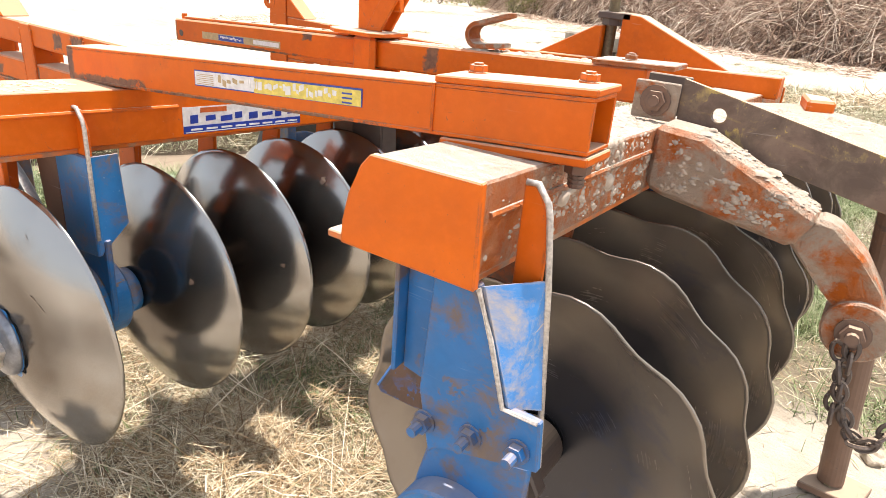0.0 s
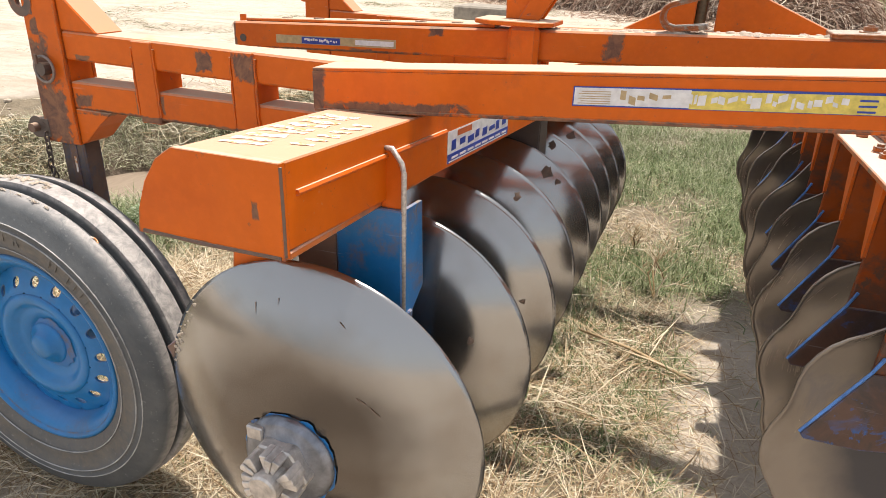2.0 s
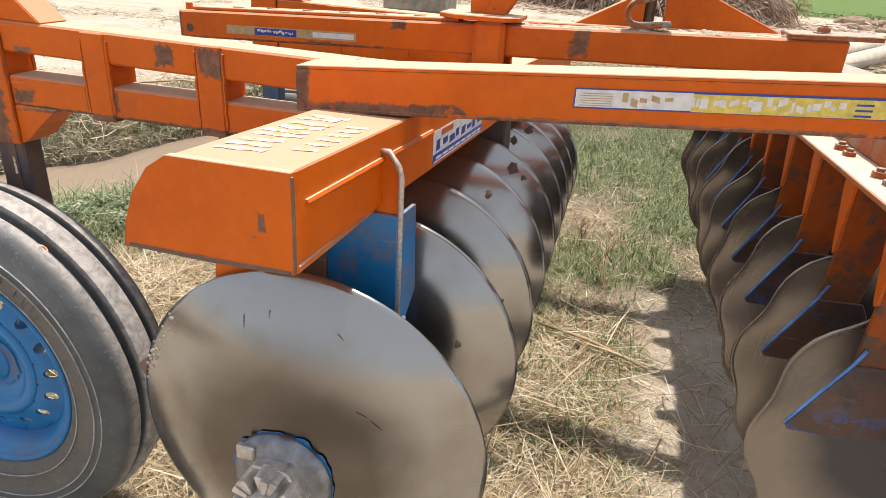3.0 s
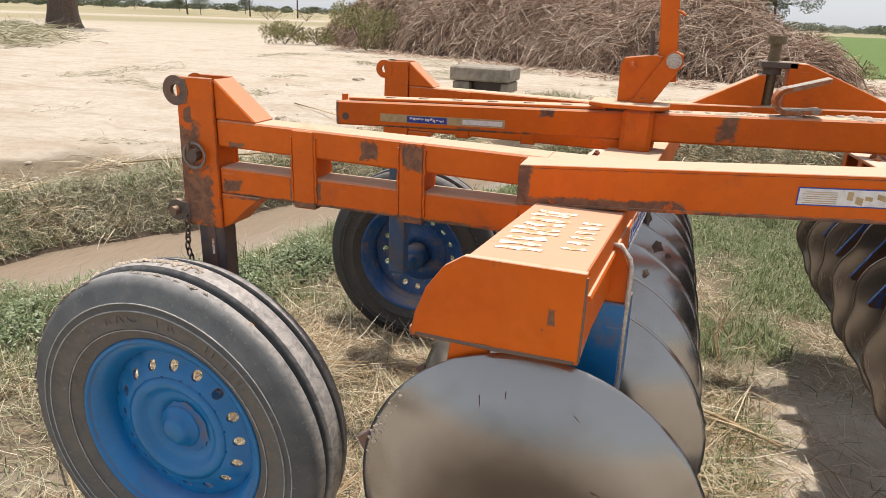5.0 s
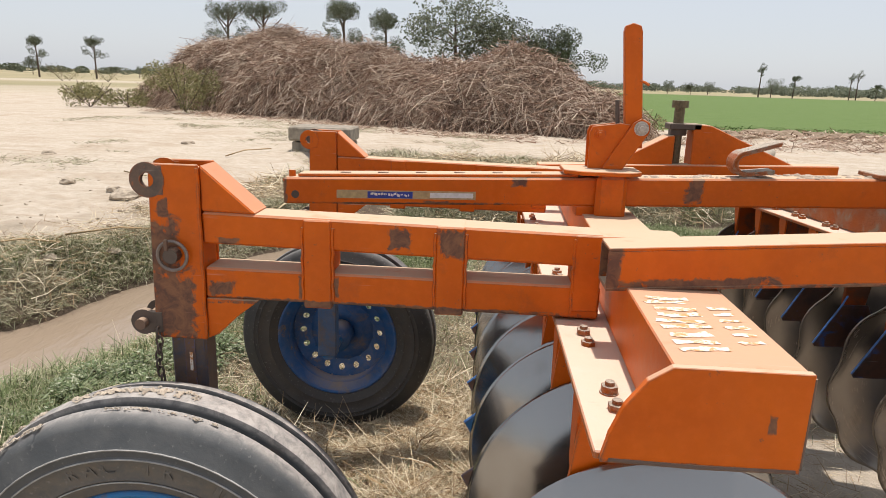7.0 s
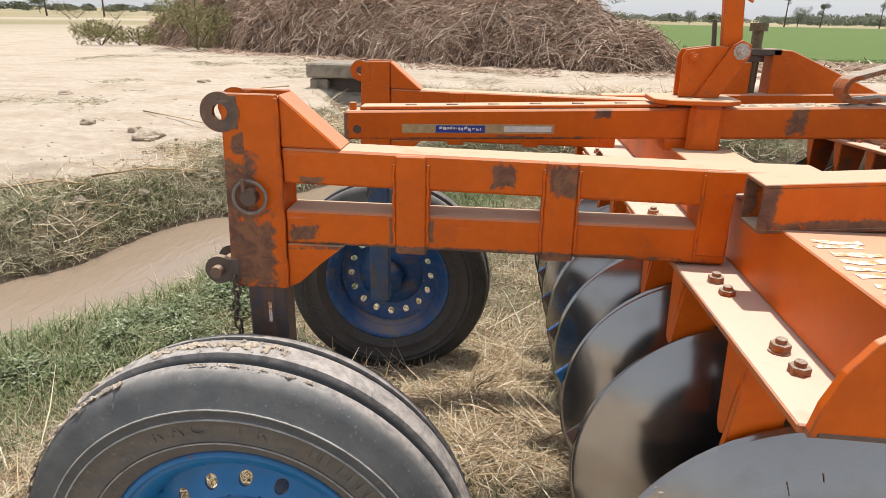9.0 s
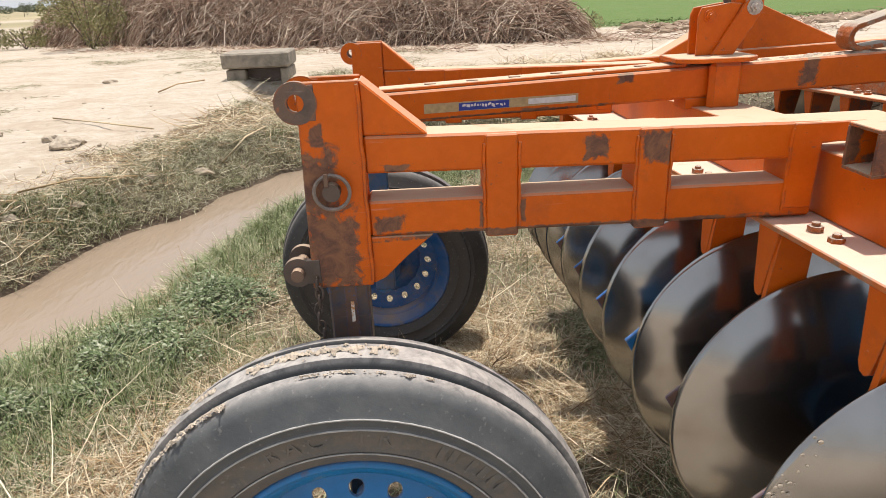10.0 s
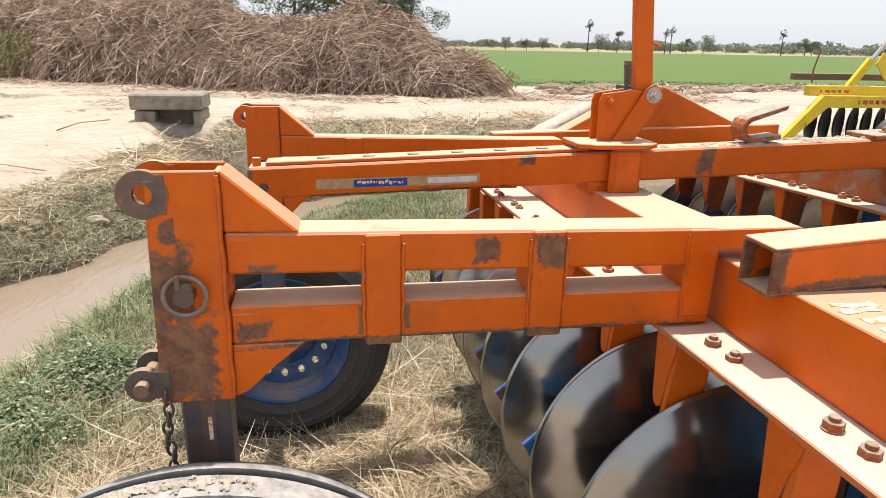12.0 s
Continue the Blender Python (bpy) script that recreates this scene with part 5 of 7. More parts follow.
# no hole is cut: a raised dark disc paints its shaded inside
part("bore_shade_disc", cyl(bmesh.new(), (-0.006, MY0 - 0.0012, 1.036), (-0.006, MY0 + 0.01, 1.036), 0.0115, 20), DARKSTEEL, mid_beam)
bm = sloped(bmesh.new(), 0.0, 0.80, MY0 + 0.012, MY1 - 0.006, mid_z(0.0) + 0.001, mid_z(0.0) + 0.010, mid_z(0.8) + 0.001, mid_z(0.8) + 0.010, 0.002)
part("top_strip", bm, ORANGE, mid_beam)
part("stud", cyl(bmesh.new(), (-0.022, MY0 + 0.03, 1.08), (-0.022, MY0 + 0.03, 1.103), 0.010, 12), ORANGE, mid_beam)
for k in range(6):
    x = 0.12 + 0.11 * k
    part("stud", box(bmesh.new(), x, x + 0.03, MY0 + 0.03, MY0 + 0.045, mid_z(x) + 0.009, mid_z(x) + 0.013, 0.001), RUST, mid_beam)
# clamp collar, base plate and the hinged lever
bm = box(bmesh.new(), 0.848, 0.932, MY0 - 0.030, MY0 - 0.001, 1.005, 1.130, 0.012)
part("collar", bm, ORANGE, mid_beam)
bm = prism(bmesh.new(), [(0.755, 0.63), (0.80, 0.600), (0.935, 0.600), (0.968, 0.63), (0.968, 0.745), (0.755, 0.745)], "z", 1.129, 1.141, 0.002)
base = part("base_plate", bm, ORANGE, mid_beam)
bm = box(bmesh.new(), 0.842, 0.938, MY1 + 0.001, MY1 + 0.02, 1.005, 1.130, 0.004)
part("collar", bm, ORANGE, mid_beam)
lever = thing_part("lever", (0.89, 0.66, 1.141), "upright hinged lever bar between two cheeks")
bm = prism(bmesh.new(), [(0.926, 1.200), (0.975, 1.200), (0.945, 1.512), (0.940, 1.527), (0.918, 1.534), (0.899, 1.526), (0.896, 1.512)], "y", 0.690, 0.712, 0.002)
part("bar", bm, ORANGE, lever)
part("latch_rod", cyl(bmesh.new(), (0.905, 0.701, 1.235), (0.896, 0.701, 1.330), 0.006, 8), DARKSTEEL, lever)
for yc in (0.672, 0.722):
    bm = prism(bmesh.new(), [(0.862, 1.141), (0.920, 1.141), (0.985, 1.245), (0.985, 1.272), (0.962, 1.283), (0.940, 1.270)], "y", yc - 0.005, yc + 0.005, 0.0015)
    part("cheek", bm, ORANGE, lever)
    bm = prism(bmesh.new(), [(0.826, 1.141), (0.868, 1.141), (0.905, 1.20), (0.935, 1.265), (0.905, 1.268), (0.832, 1.258), (0.824, 1.24)], "y", yc + 0.006, yc + 0.014, 0.0015)
    part("cheek", bm, ORANGE, lever)
part("hinge_bolt", hexbolt(bmesh.new(), (0.962, 0.667, 1.256), (0, -1, 0), 0.014, 0.010, 0.008), WELD, lever, "bright bolt")
part("hinge_bolt", hexbolt(bmesh.new(), (0.853, 0.677, 1.237), (0, -1, 0), 0.011, 0.008, 0.006), ORANGE, lever)
part("hook_spike", sweep(bmesh.new(), [(0.945, 0.695, 1.385), (0.962, 0.686, 1.380), (0.974, 0.680, 1.372)], 0.004, 6), ORANGE, lever)
# clevis lying on the middle beam
bm = bmesh.new()
arc = []
for k in range(9):
    a = radians(90 + 180 * k / 8)
    arc.append((1.255 + 0.036 * math.cos(a), mid_z(1.25) + 0.040 + 0.036 * math.sin(a)))
outer = [(1.345, mid_z(1.25) + 0.104), (1.255, mid_z(1.25) + 0.076)] + arc[1:] + [(1.335, mid_z(1.25) + 0.014)]
inner = [(1.334, mid_z(1.25) + 0.026), (1.257, mid_z(1.25) + 0.016)] + [(1.255 + 0.024 * math.cos(radians(270 - 180 * k / 6)), mid_z(1.25) + 0.040 + 0.024 * math.sin(radians(270 - 180 * k / 6))) for k in range(1, 6)] + [(1.257, mid_z(1.25) + 0.064), (1.342, mid_z(1.25) + 0.091)]
prism(bm, outer + inner, "y", 0.662, 0.722, 0.0015)
part("clevis", bm, ORANGE_MUD, mid_beam, "bent hitch clevis, chipped paint")
bm = sloped(bmesh.new(), 1.60, 1.80, MY0 - 0.012, MY1 + 0.015, mid_z(1.6) + 0.001, mid_z(1.6) + 0.013, mid_z(1.8) + 0.001, mid_z(1.8) + 0.013, 0.002)
part("clamp_plate", bm, ORANGE_MUD, mid_beam)
part("clamp_bolt", hexbolt(bmesh.new(), (1.68, 0.69, mid_z(1.68) + 0.013), (0, 0, 1), 0.015, 0.013, 0.004), ORANGE_MUD, mid_beam)
part("packing_block", box(bmesh.new(), 1.722, 1.80, MY0, MY1, FZ1 + fore_sink(0.69) - 0.003, mid_z(1.76) - 0.085, 0.002), ORANGE_MUD, mid_beam)
part("packing_block", box(bmesh.new(), 0.80, 0.92, MY0 + 0.004, MY1 - 0.004, RZ1 + sink(0.69) - 0.004, mid_z(0.8) - 0.078, 0.0), ORANGE, mid_beam)

# winged screw bracket on the far tube
YS = 1.54
br = thing_part("screw_bracket", (1.30, YS, 1.05), "winged bracket with an upright greased screw")
part("wing", prism(bmesh.new(), [(1.03, 1.058), (1.285, 1.050), (1.285, 1.185), (1.262, 1.183)], "y", YS - 0.045, YS + 0.045, 0.003), ORANGE, br)
part("wing", prism(bmesh.new(), [(1.355, 1.060), (1.76, 1.070), (1.76, 1.082), (1.42, 1.228), (1.355, 1.232)], "y", YS - 0.045, YS + 0.045, 0.003), ORANGE, br)
part("top_bridge", box(bmesh.new(), 1.262, 1.385, YS - 0.045, YS + 0.045, 1.208, 1.232, 0.003), DARKSTEEL, br)
bm = cyl(bmesh.new(), (1.303, YS, 1.02), (1.303, YS, 1.300), 0.020, 18)
cyl(bm, (1.303, YS, 1.292), (1.303, YS, 1.320), 0.032, 18)
part("screw", bm, flat("greasy_screw_steel", (0.16, 0.12, 0.065), 0.5, 0.4, 80, 0.3), br)
part("screw_nut", cyl(bmesh.new(), (1.303, YS, 1.185), (1.303, YS, 1.21), 0.036, 6), DARKSTEEL, br)

# hitch at the front: tongue, elbow, rusty brace bar, bracket, jack leg, chain
hitch = thing_part("hitch", (1.9, 0.4, 1.0), "muddy welded hitch frame with a rusty brace bar")
bm = prism(bmesh.new(), [(1.878, 0.975), (1.905, 0.963), (2.148, 0.925), (2.18, 0.987), (1.965, 1.088), (1.878, 1.095)], "y", 0.30, 0.40, 0.010)
part("tongue", bm, MUDDY, hitch, "tapered arm caked with pale mud")
bm = prism(bmesh.new(), [(2.140, 0.930), (2.175, 0.985), (2.207, 0.980), (2.262, 0.935), (2.300, 0.880), (2.318, 0.845), (2.250, 0.815), (2.215, 0.870)], "y", 0.315, 0.385, 0.008)
part("elbow", bm, MUDDY, hitch)
bm = cyl(bmesh.new(), (2.282, 0.300, 0.808), (2.282, 0.400, 0.808), 0.055, 26)
bmesh.ops.bevel(bm, geom=list(bm.edges), offset=0.004, segments=1, affect="EDGES", clamp_overlap=True)
part("boss", bm, MUDDY, hitch)
part("hitch_pin", hexbolt(bmesh.new(), (2.280, 0.298, 0.806), (0, -1, 0), 0.020, 0.016, 0.012), RUST, hitch)
bm = box(bmesh.new(), 1.797, 1.884, 0.392, 0.404, 1.085, 1.158, 0.002)
part("bracket", bm, MUDDY, hitch)
part("bracket", box(bmesh.new(), 1.797, 1.884, 0.470, 0.482, 1.085, 1.165, 0.002), DARKSTEEL, hitch)
part("bracket_bolt", hexbolt(bmesh.new(), (1.842, 0.391, 1.122), (0, -1, 0), 0.021, 0.012, 0.006), RUST, hitch)
bm = bmesh.new()
hole = [(1.962 + 0.014 * math.cos(radians(15 * k)), 1.111 + 0.014 * math.sin(radians(15 * k))) for k in range(25)]
prism(bm, [(1.886, 1.169), (1.886, 1.111)] + hole[12::-1] + [(2.60, 0.970), (2.60, 1.012)], "y", 0.405, 0.419, 0)
prism(bm, [(1.886, 1.111), (1.886, 1.072), (2.60, 0.928), (2.60, 0.970)] + hole[24:11:-1], "y", 0.405, 0.419, 0)
bmesh.ops.remove_doubles(bm, verts=bm.verts, dist=0.0001)
part("brace_bar", bm, paint("rusty_brace", (0.15, 0.10, 0.075), (0.50, 0.36, 0.06), dusty=0.6, grime=(0.085, 0.055, 0.04), rough=0.6, amount=2.6, film=0.2, edge=0.3), hitch, "rusty flat bar with traces of yellow paint")
bm = prism(bmesh.new(), [(1.885, 0.50), (1.90, 0.86), (2.03, 1.02), (2.09, 0.99), (2.52, 0.62), (2.55, 0.50), (2.30, 0.47)], "z", 1.062, 1.078, 0.003)
part("hitch_plate", bm, MUDDY, hitch, "flat triangular plate under pale dust")
bm = prism(bmesh.new(), [(2.03, 1.03), (2.09, 1.02), (2.12, 0.93), (2.06, 0.90)], "z", 1.02, 1.105, 0.006)
part("corner_post", bm, ORANGE, hitch)
leg = thing_part("jack_leg", (2.40, 1.05, 0.0), "rusty pipe stand foot under the hitch, traces of orange")
bm = cyl(bmesh.new(), (2.39, 1.05, 0.02), (2.29, 1.05, 1.07), 0.036, 20)
part("pipe", bm, RUST, leg)
part("foot_plate", prism(bmesh.new(), [(2.31, 0.99), (2.47, 0.98), (2.50, 1.10), (2.36, 1.13)], "z", -0.01, 0.014, 0.003), RUST, leg)
# chain looped over the boss
def chain(points, parent, r=0.0042, size=(0.011, 0.019)):
    for k, (c, d) in enumerate(points):
        d = Vector(d).normalized()
        u, v = frame_of(d)
        w = u if k % 2 else v
        lk = [Vector(c) + w * size[0] * math.cos(a) + d * size[1] * math.sin(a) for a in (2 * math.pi * q / 14 for q in range(14))]
        part("chain_link", sweep(bmesh.new(), lk, r, 5, True), DARKSTEEL, parent)
links = []
for k in range(13):
    a = k / 12
    x, z = 2.268 + 0.13 * a, 0.775 - 0.145 * math.sin(math.pi * a * 0.9) - 0.02 * a
    links.append(((x, 0.285 - 0.01 * math.sin(k), z), (0.13, 0, -0.41 * math.cos(math.pi * a * 0.9) * 1.0 + 0.001)))
chain(links, hitch)
chain([((2.285 + 0.004 * (k % 2), 0.282, 0.785 - 0.026 * k), (0.1, 0, -1)) for k in range(6)], hitch)

# dried mud thrown over the front beam and the hitch
CAKED = flat("caked_mud", (0.46, 0.37, 0.29), 0.95, 0.35, 55)

def mud_lumps(parent, n, place, size, seed, label="crust of dried mud"):
    """Low crumbly domes on a surface; place(u, v) gives a point, its two directions along the face and its normal."""
    rng = np.random.default_rng(seed)
    co, quads = [], []
    u0, v0, wide = 0.5, 0.5, 0.04
    for _ in range(n):
        if rng.uniform() < 0.12:
            u0, v0, wide = rng.uniform(), rng.uniform(), rng.uniform(0.01, 0.06)
        u, v = np.clip(u0 + rng.normal(0, wide), 0, 1), np.clip(v0 + rng.normal(0, 1.8 * wide), 0, 1)
        c, e, f, nn = (np.array(q, dtype=float) for q in place(u, v))
        r = size * rng.lognormal(0.0, 0.45)
        h, a0 = r * rng.uniform(0.25, 0.6), rng.uniform(0, 6.28)
        sx, sy = rng.uniform(0.7, 1.7), rng.uniform(0.6, 1.2)
        b0 = len(co)
        for lift, w in ((-0.1, 1.0), (0.75, 0.72), (1.0, 0.30)):
            for k in range(6):
                a = a0 + math.pi * k / 3
                q = w * rng.uniform(0.75, 1.2)
                co.append(c + (e * math.cos(a) * sx + f * math.sin(a) * sy) * r * q + nn * h * lift * rng.uniform(0.8, 1.1))
        for g in (0, 6):
            quads += [(b0 + g + k, b0 + g + (k + 1) % 6, b0 + g + 6 + (k + 1) % 6, b0 + g + 6 + k) for k in range(6)]
        quads += [(b0 + 12, b0 + 13, b0 + 14, b0 + 15), (b0 + 12, b0 + 15, b0 + 16, b0 + 17)]
    return tagged(hang("mud_crust", quick_mesh("mud_crust", co, quads, CAKED), parent, (0, 0, 0), label), kind="stuff")

X_, Y_, Z_ = (1, 0, 0), (0, 1, 0), (0, 0, 1)
mud_lumps(front_beam, 700, lambda u, v: ((FX1, -0.30 + 0.62 * u ** 0.7, 1.000 + 0.108 * v + fore_sink(-0.30 + 0.62 * u ** 0.7)), Y_, Z_, X_), 0.0026, 1)
mud_lumps(front_beam, 420, lambda u, v: ((FX0 + 0.02 + 0.13 * v, 0.60 * u, FZ1 + fore_sink(0.60 * u)), X_, Y_, Z_), 0.0040, 2)
mud_lumps(mid_beam, 260, lambda u, v: ((0.96 + 0.76 * u, MY0 + 0.008 + 0.065 * v, mid_z(0.96 + 0.76 * u)), X_, Y_, Z_), 0.0048, 3)
mud_lumps(hitch, 260, lambda u, v: ((1.885 + 0.25 * u, 0.30, 0.985 - 0.035 * u + (0.10 - 0.04 * u) * v), X_, Z_, (0, -1, 0)), 0.0026, 4)
mud_lumps(hitch, 300, lambda u, v: ((1.965 + 0.21 * u, 0.31 + 0.08 * v, 1.088 - 0.099 * u), X_, Y_, Z_), 0.0034, 5)
mud_lumps(hitch, 320, lambda u, v: ((1.91 + 0.30 * u, 0.52 + 0.33 * v, 1.078), X_, Y_, Z_), 0.0044, 6)

# stickers and brush marks
def strip_y(name, x0, x1, z0, z1, dz0, y, material, parent, label=""):
    """A thin sticker on a face that looks to -y; dz0: rise per metre."""
    bm = prism(bmesh.new(), [(x0, z0), (x1, z0 + (x1 - x0) * dz0), (x1, z1 + (x1 - x0) * dz0), (x0, z1)], "y", y, y + 0.0006, 0)
    return part(name, bm, material, parent, label)

stk = strip_y("sticker", 1.172, 1.568, 1.0975, 1.1255, 0.07, TY0 - 0.0010, STK_BLUE, near_tube, "long worn sticker, white and yellow with a blue edge")
strip_y("sticker_field", 1.174, 1.330, 1.0997, 1.1238, 0.07, TY0 - 0.0016, STK_WHITE, stk)
strip_y("sticker_field", 1.330, 1.5655, 1.1094, 1.1335, 0.07, TY0 - 0.0016, STK_YELLOW, stk)
rk = random.Random(17)
x = 1.238
while x < 1.515:
    w, h = rk.uniform(0.003, 0.012), rk.uniform(0.003, 0.015)
    z = 1.1125 + (x - 1.174) * 0.07 + rk.uniform(-0.004, 0.003)
    strip_y("script_bar", x, x + w, z - h / 2, z + h / 2, rk.uniform(-0.3, 0.5), TY0 - 0.0021, STK_TAN if x < 1.30 else STK_WHITE, stk)
    x += w * rk.uniform(0.8, 1.6) + 0.001
for k in range(3):
    strip_y("script_bar", 1.528, 1.548, 1.1255 + 0.007 * k, 1.1280 + 0.007 * k, 0.07, TY0 - 0.0021, STK_BLUE, stk)
for k in range(6):
    strip_y("script_bar", 1.180 + 0.004 * (k % 2), 1.225, 1.1020 + 0.0034 * k, 1.1030 + 0.0034 * k, 0.07, TY0 - 0.0021, STK_TAN, stk)

def strip_x(name, y0, y1, z0, z1, dz0, x, material, parent, label=""):
    bm = lean(prism(bmesh.new(), [(y0, z0), (y1, z0 + (y1 - y0) * dz0), (y1, z1 + (y1 - y0) * dz0), (y0, z1)], "x", x, x + 0.0006, 0))
    return part(name, bm, material, parent, label)

rs = strip_x("sticker", -0.030, 0.31, 0.957, 1.017, 0.0, RX1 + 0.0005, STK_WHITE, rear_beam, "white and blue maker's sticker")
strip_x("sticker_field", -0.030, 0.31, 0.957, 0.974, 0.0, RX1 + 0.0011, STK_BLUE, rs)
for k in range(8):
    y = -0.012 + 0.040 * k
    strip_x("script_bar", y, y + 0.020 + 0.012 * (k % 3) / 2, 0.979 + 0.004 * (k % 2), 0.998 - 0.003 * (k % 3), 0.05, RX1 + 0.0012, STK_BLUE, rs)
    strip_x("script_bar", y, y + 0.030, 0.9635, 0.9675, 0.0, RX1 + 0.0017, STK_WHITE, rs)
strip_x("script_bar", 0.015, 0.085, 1.003, 1.014, 0.0, RX1 + 0.0012, STK_RED, rs)
strip_x("script_bar", -0.025, 0.30, 0.9585, 0.9605, 0.0, RX1 + 0.0017, STK_WHITE, rs)

ms = strip_y("sticker", 0.115, 0.515, 1.0300, 1.0540, 0.026, MY0 - 0.0008, STK_TAN, mid_beam, "torn sticker, brown and blue")
strip_y("sticker_field", 0.205, 0.335, 1.0340, 1.0530, 0.026, MY0 - 0.0014, STK_BLUE, ms)
x = 0.214
while x < 0.325:
    w, h = rk.uniform(0.002, 0.009), rk.uniform(0.002, 0.009)
    strip_y("script_bar", x, x + w, 1.0465 - h / 2, 1.0465 + h / 2, rk.uniform(-0.4, 0.5), MY0 - 0.0019, STK_WHITE, ms)
    x += w + rk.uniform(0.001, 0.004)
strip_y("sticker_field", 0.385, 0.508, 1.0420, 1.0560, 0.026, MY0 - 0.0014, STK_WHITE, ms)

# brushed white marks on the rear beam's near end
def stroke(pts, w, z, parent):
    """One brush line of even width along a bent path, without overlaps."""
    bm = bmesh.new()
    P = [Vector((x, y, z)) for x, y in pts]
    rows = []
    for k, q in enumerate(P):
        t = (P[min(k + 1, len(P) - 1)] - P[max(k - 1, 0)]).normalized()
        n = Vector((-t.y, t.x, 0)) * w / 2 * (0.62 + 0.5 * math.sin(2.3 * k + 40 * q.y) ** 2)
        rows.append((bm.verts.new(q - n), bm.verts.new(q + n)))
    for (a, c), (d, e) in zip(rows, rows[1:]):
        bm.faces.new((a, c, e, d))
    part("brush_stroke", lean(bm), CHALK, parent)
rnd = random.Random(5)
for k in range(9):
    y = -0.456 + 0.0295 * k
    x0, x1 = 0.781 + rnd.uniform(-0.005, 0.005), 0.840 + rnd.uniform(-0.006, 0.006)
    bow, tilt = rnd.uniform(-0.006, 0.006), rnd.uniform(-0.004, 0.010)
    pts = [(x0 + (x1 - x0) * q / 6, y + tilt * q / 6 + bow * math.sin(math.pi * q / 6) + rnd.uniform(-0.0012, 0.0012)) for q in range(7)]
    stroke(pts, rnd.uniform(0.015, 0.021), RZ1 + 0.0008, rear_beam)
for k in range(6):
    y = -0.420 + 0.0300 * k
    pts = [(0.864 + 0.030 * q / 4, y + rnd.uniform(-0.002, 0.003) + 0.004 * q / 4) for q in range(5)]
    stroke(pts, rnd.uniform(0.011, 0.015), RZ1 + 0.0008, rear_beam)

# raised letters and worn figures on the near tyre's wall
def wall_letters(text, a0, step, r):
    for k, ch in enumerate(text):
        if ch == " ":
            continue
        cu = bpy.data.curves.new("letter", "FONT")
        cu.body, cu.size, cu.extrude, cu.align_x, cu.align_y = ch, 0.036, 0.0006, "CENTER", "CENTER"
        tmp = bpy.data.objects.new("letter", cu)
        scene.collection.objects.link(tmp)
        me = bpy.data.meshes.new_from_object(tmp.evaluated_get(bpy.context.evaluated_depsgraph_get()))
        bpy.data.objects.remove(tmp)
        bpy.data.curves.remove(cu)
        a = radians(a0 - step * k)
        me.transform(Matrix.Translation((r * math.cos(a), -0.0905, r * math.sin(a))) @ Matrix.Rotation(math.pi / 2 - a, 4, "Y") @ Matrix.Rotation(math.pi / 2, 4, "X"))
        me.materials.clear()
        me.materials.append(RUBBER)
        hang("letter", me, wheel_near, WN)
wall_letters("RAC TR", 112, 6.6, 0.312)
for k, a in enumerate((62, 58.5, 52, 48, 44, 40.5)):
    a = radians(a)
    m = Matrix.Translation((0.312 * math.cos(a), -0.0905, 0.312 * math.sin(a))) @ Matrix.Rotation(math.pi / 2 - a, 4, "Y")
    bm = box(bmesh.new(), -0.006, 0.006, -0.0012, 0.0012, -0.013, 0.013, 0.0006)
    bmesh.ops.transform(bm, matrix=m, verts=bm.verts)
    part("figure_bar", bm, RUBBER, wheel_near, "", WN)
# ---- round the machine ----
def island_mat(name, stops, rough=0.85, trans=0.0):
    m, nt, b = mat(name)
    g = nt.nodes.new("ShaderNodeNewGeometry")
    nt.links.new(ramp(nt, g.outputs["Random Per Island"], stops), b.inputs["Base Color"])
    b.inputs["Roughness"].default_value = rough
    b.inputs["Specular IOR Level"].default_value = 0.25
    return m

STRAW = island_mat("straw", [(0.0, (0.16, 0.095, 0.055)), (0.3, (0.36, 0.25, 0.135)), (0.65, (0.55, 0.455, 0.31)), (1.0, (0.72, 0.635, 0.48))])
DRYGRASS = island_mat("dry_grass", [(0.0, (0.12, 0.11, 0.062)), (0.35, (0.27, 0.25, 0.155)), (0.75, (0.52, 0.475, 0.345)), (1.0, (0.22, 0.24, 0.12))])
GREEN = island_mat("green_grass", [(0.0, (0.085, 0.115, 0.042)), (0.45, (0.165, 0.205, 0.085)), (0.8, (0.28, 0.305, 0.16)), (1.0, (0.46, 0.43, 0.29))], 0.7)
STALK = island_mat("cut_stalks", [(0.0, (0.14, 0.080, 0.055)), (0.35, (0.30, 0.195, 0.14)), (0.7, (0.46, 0.345, 0.26)), (1.0, (0.68, 0.57, 0.46))], 0.9)
LEAF = island_mat("leaves", [(0.0, (0.070, 0.085, 0.052)), (0.6, (0.115, 0.130, 0.085)), (1.0, (0.175, 0.185, 0.125))], 0.8)
WEEDLEAF = island_mat("weed_leaves", [(0.0, (0.08, 0.11, 0.045)), (0.5, (0.155, 0.20, 0.095)), (0.85, (0.27, 0.30, 0.19)), (1.0, (0.42, 0.43, 0.32))], 0.7)
BARK = flat("bark", (0.14, 0.10, 0.075), 0.95, 0.5, 12)

def pick(n, x0, x1, y0, y1, weight):
    """n places in a rectangle, as thick as weight(x, y) says."""
    xs, ys = [], []
    got = 0
    for _ in range(60):
        x, y = RNG.uniform(x0, x1, n), RNG.uniform(y0, y1, n)
        keep = RNG.uniform(0, 1, n) < weight(x, y)
        xs.append(x[keep])
        ys.append(y[keep])
        got += keep.sum()
        if got >= n:
            break
    return np.concatenate(xs)[:n], np.concatenate(ys)[:n]

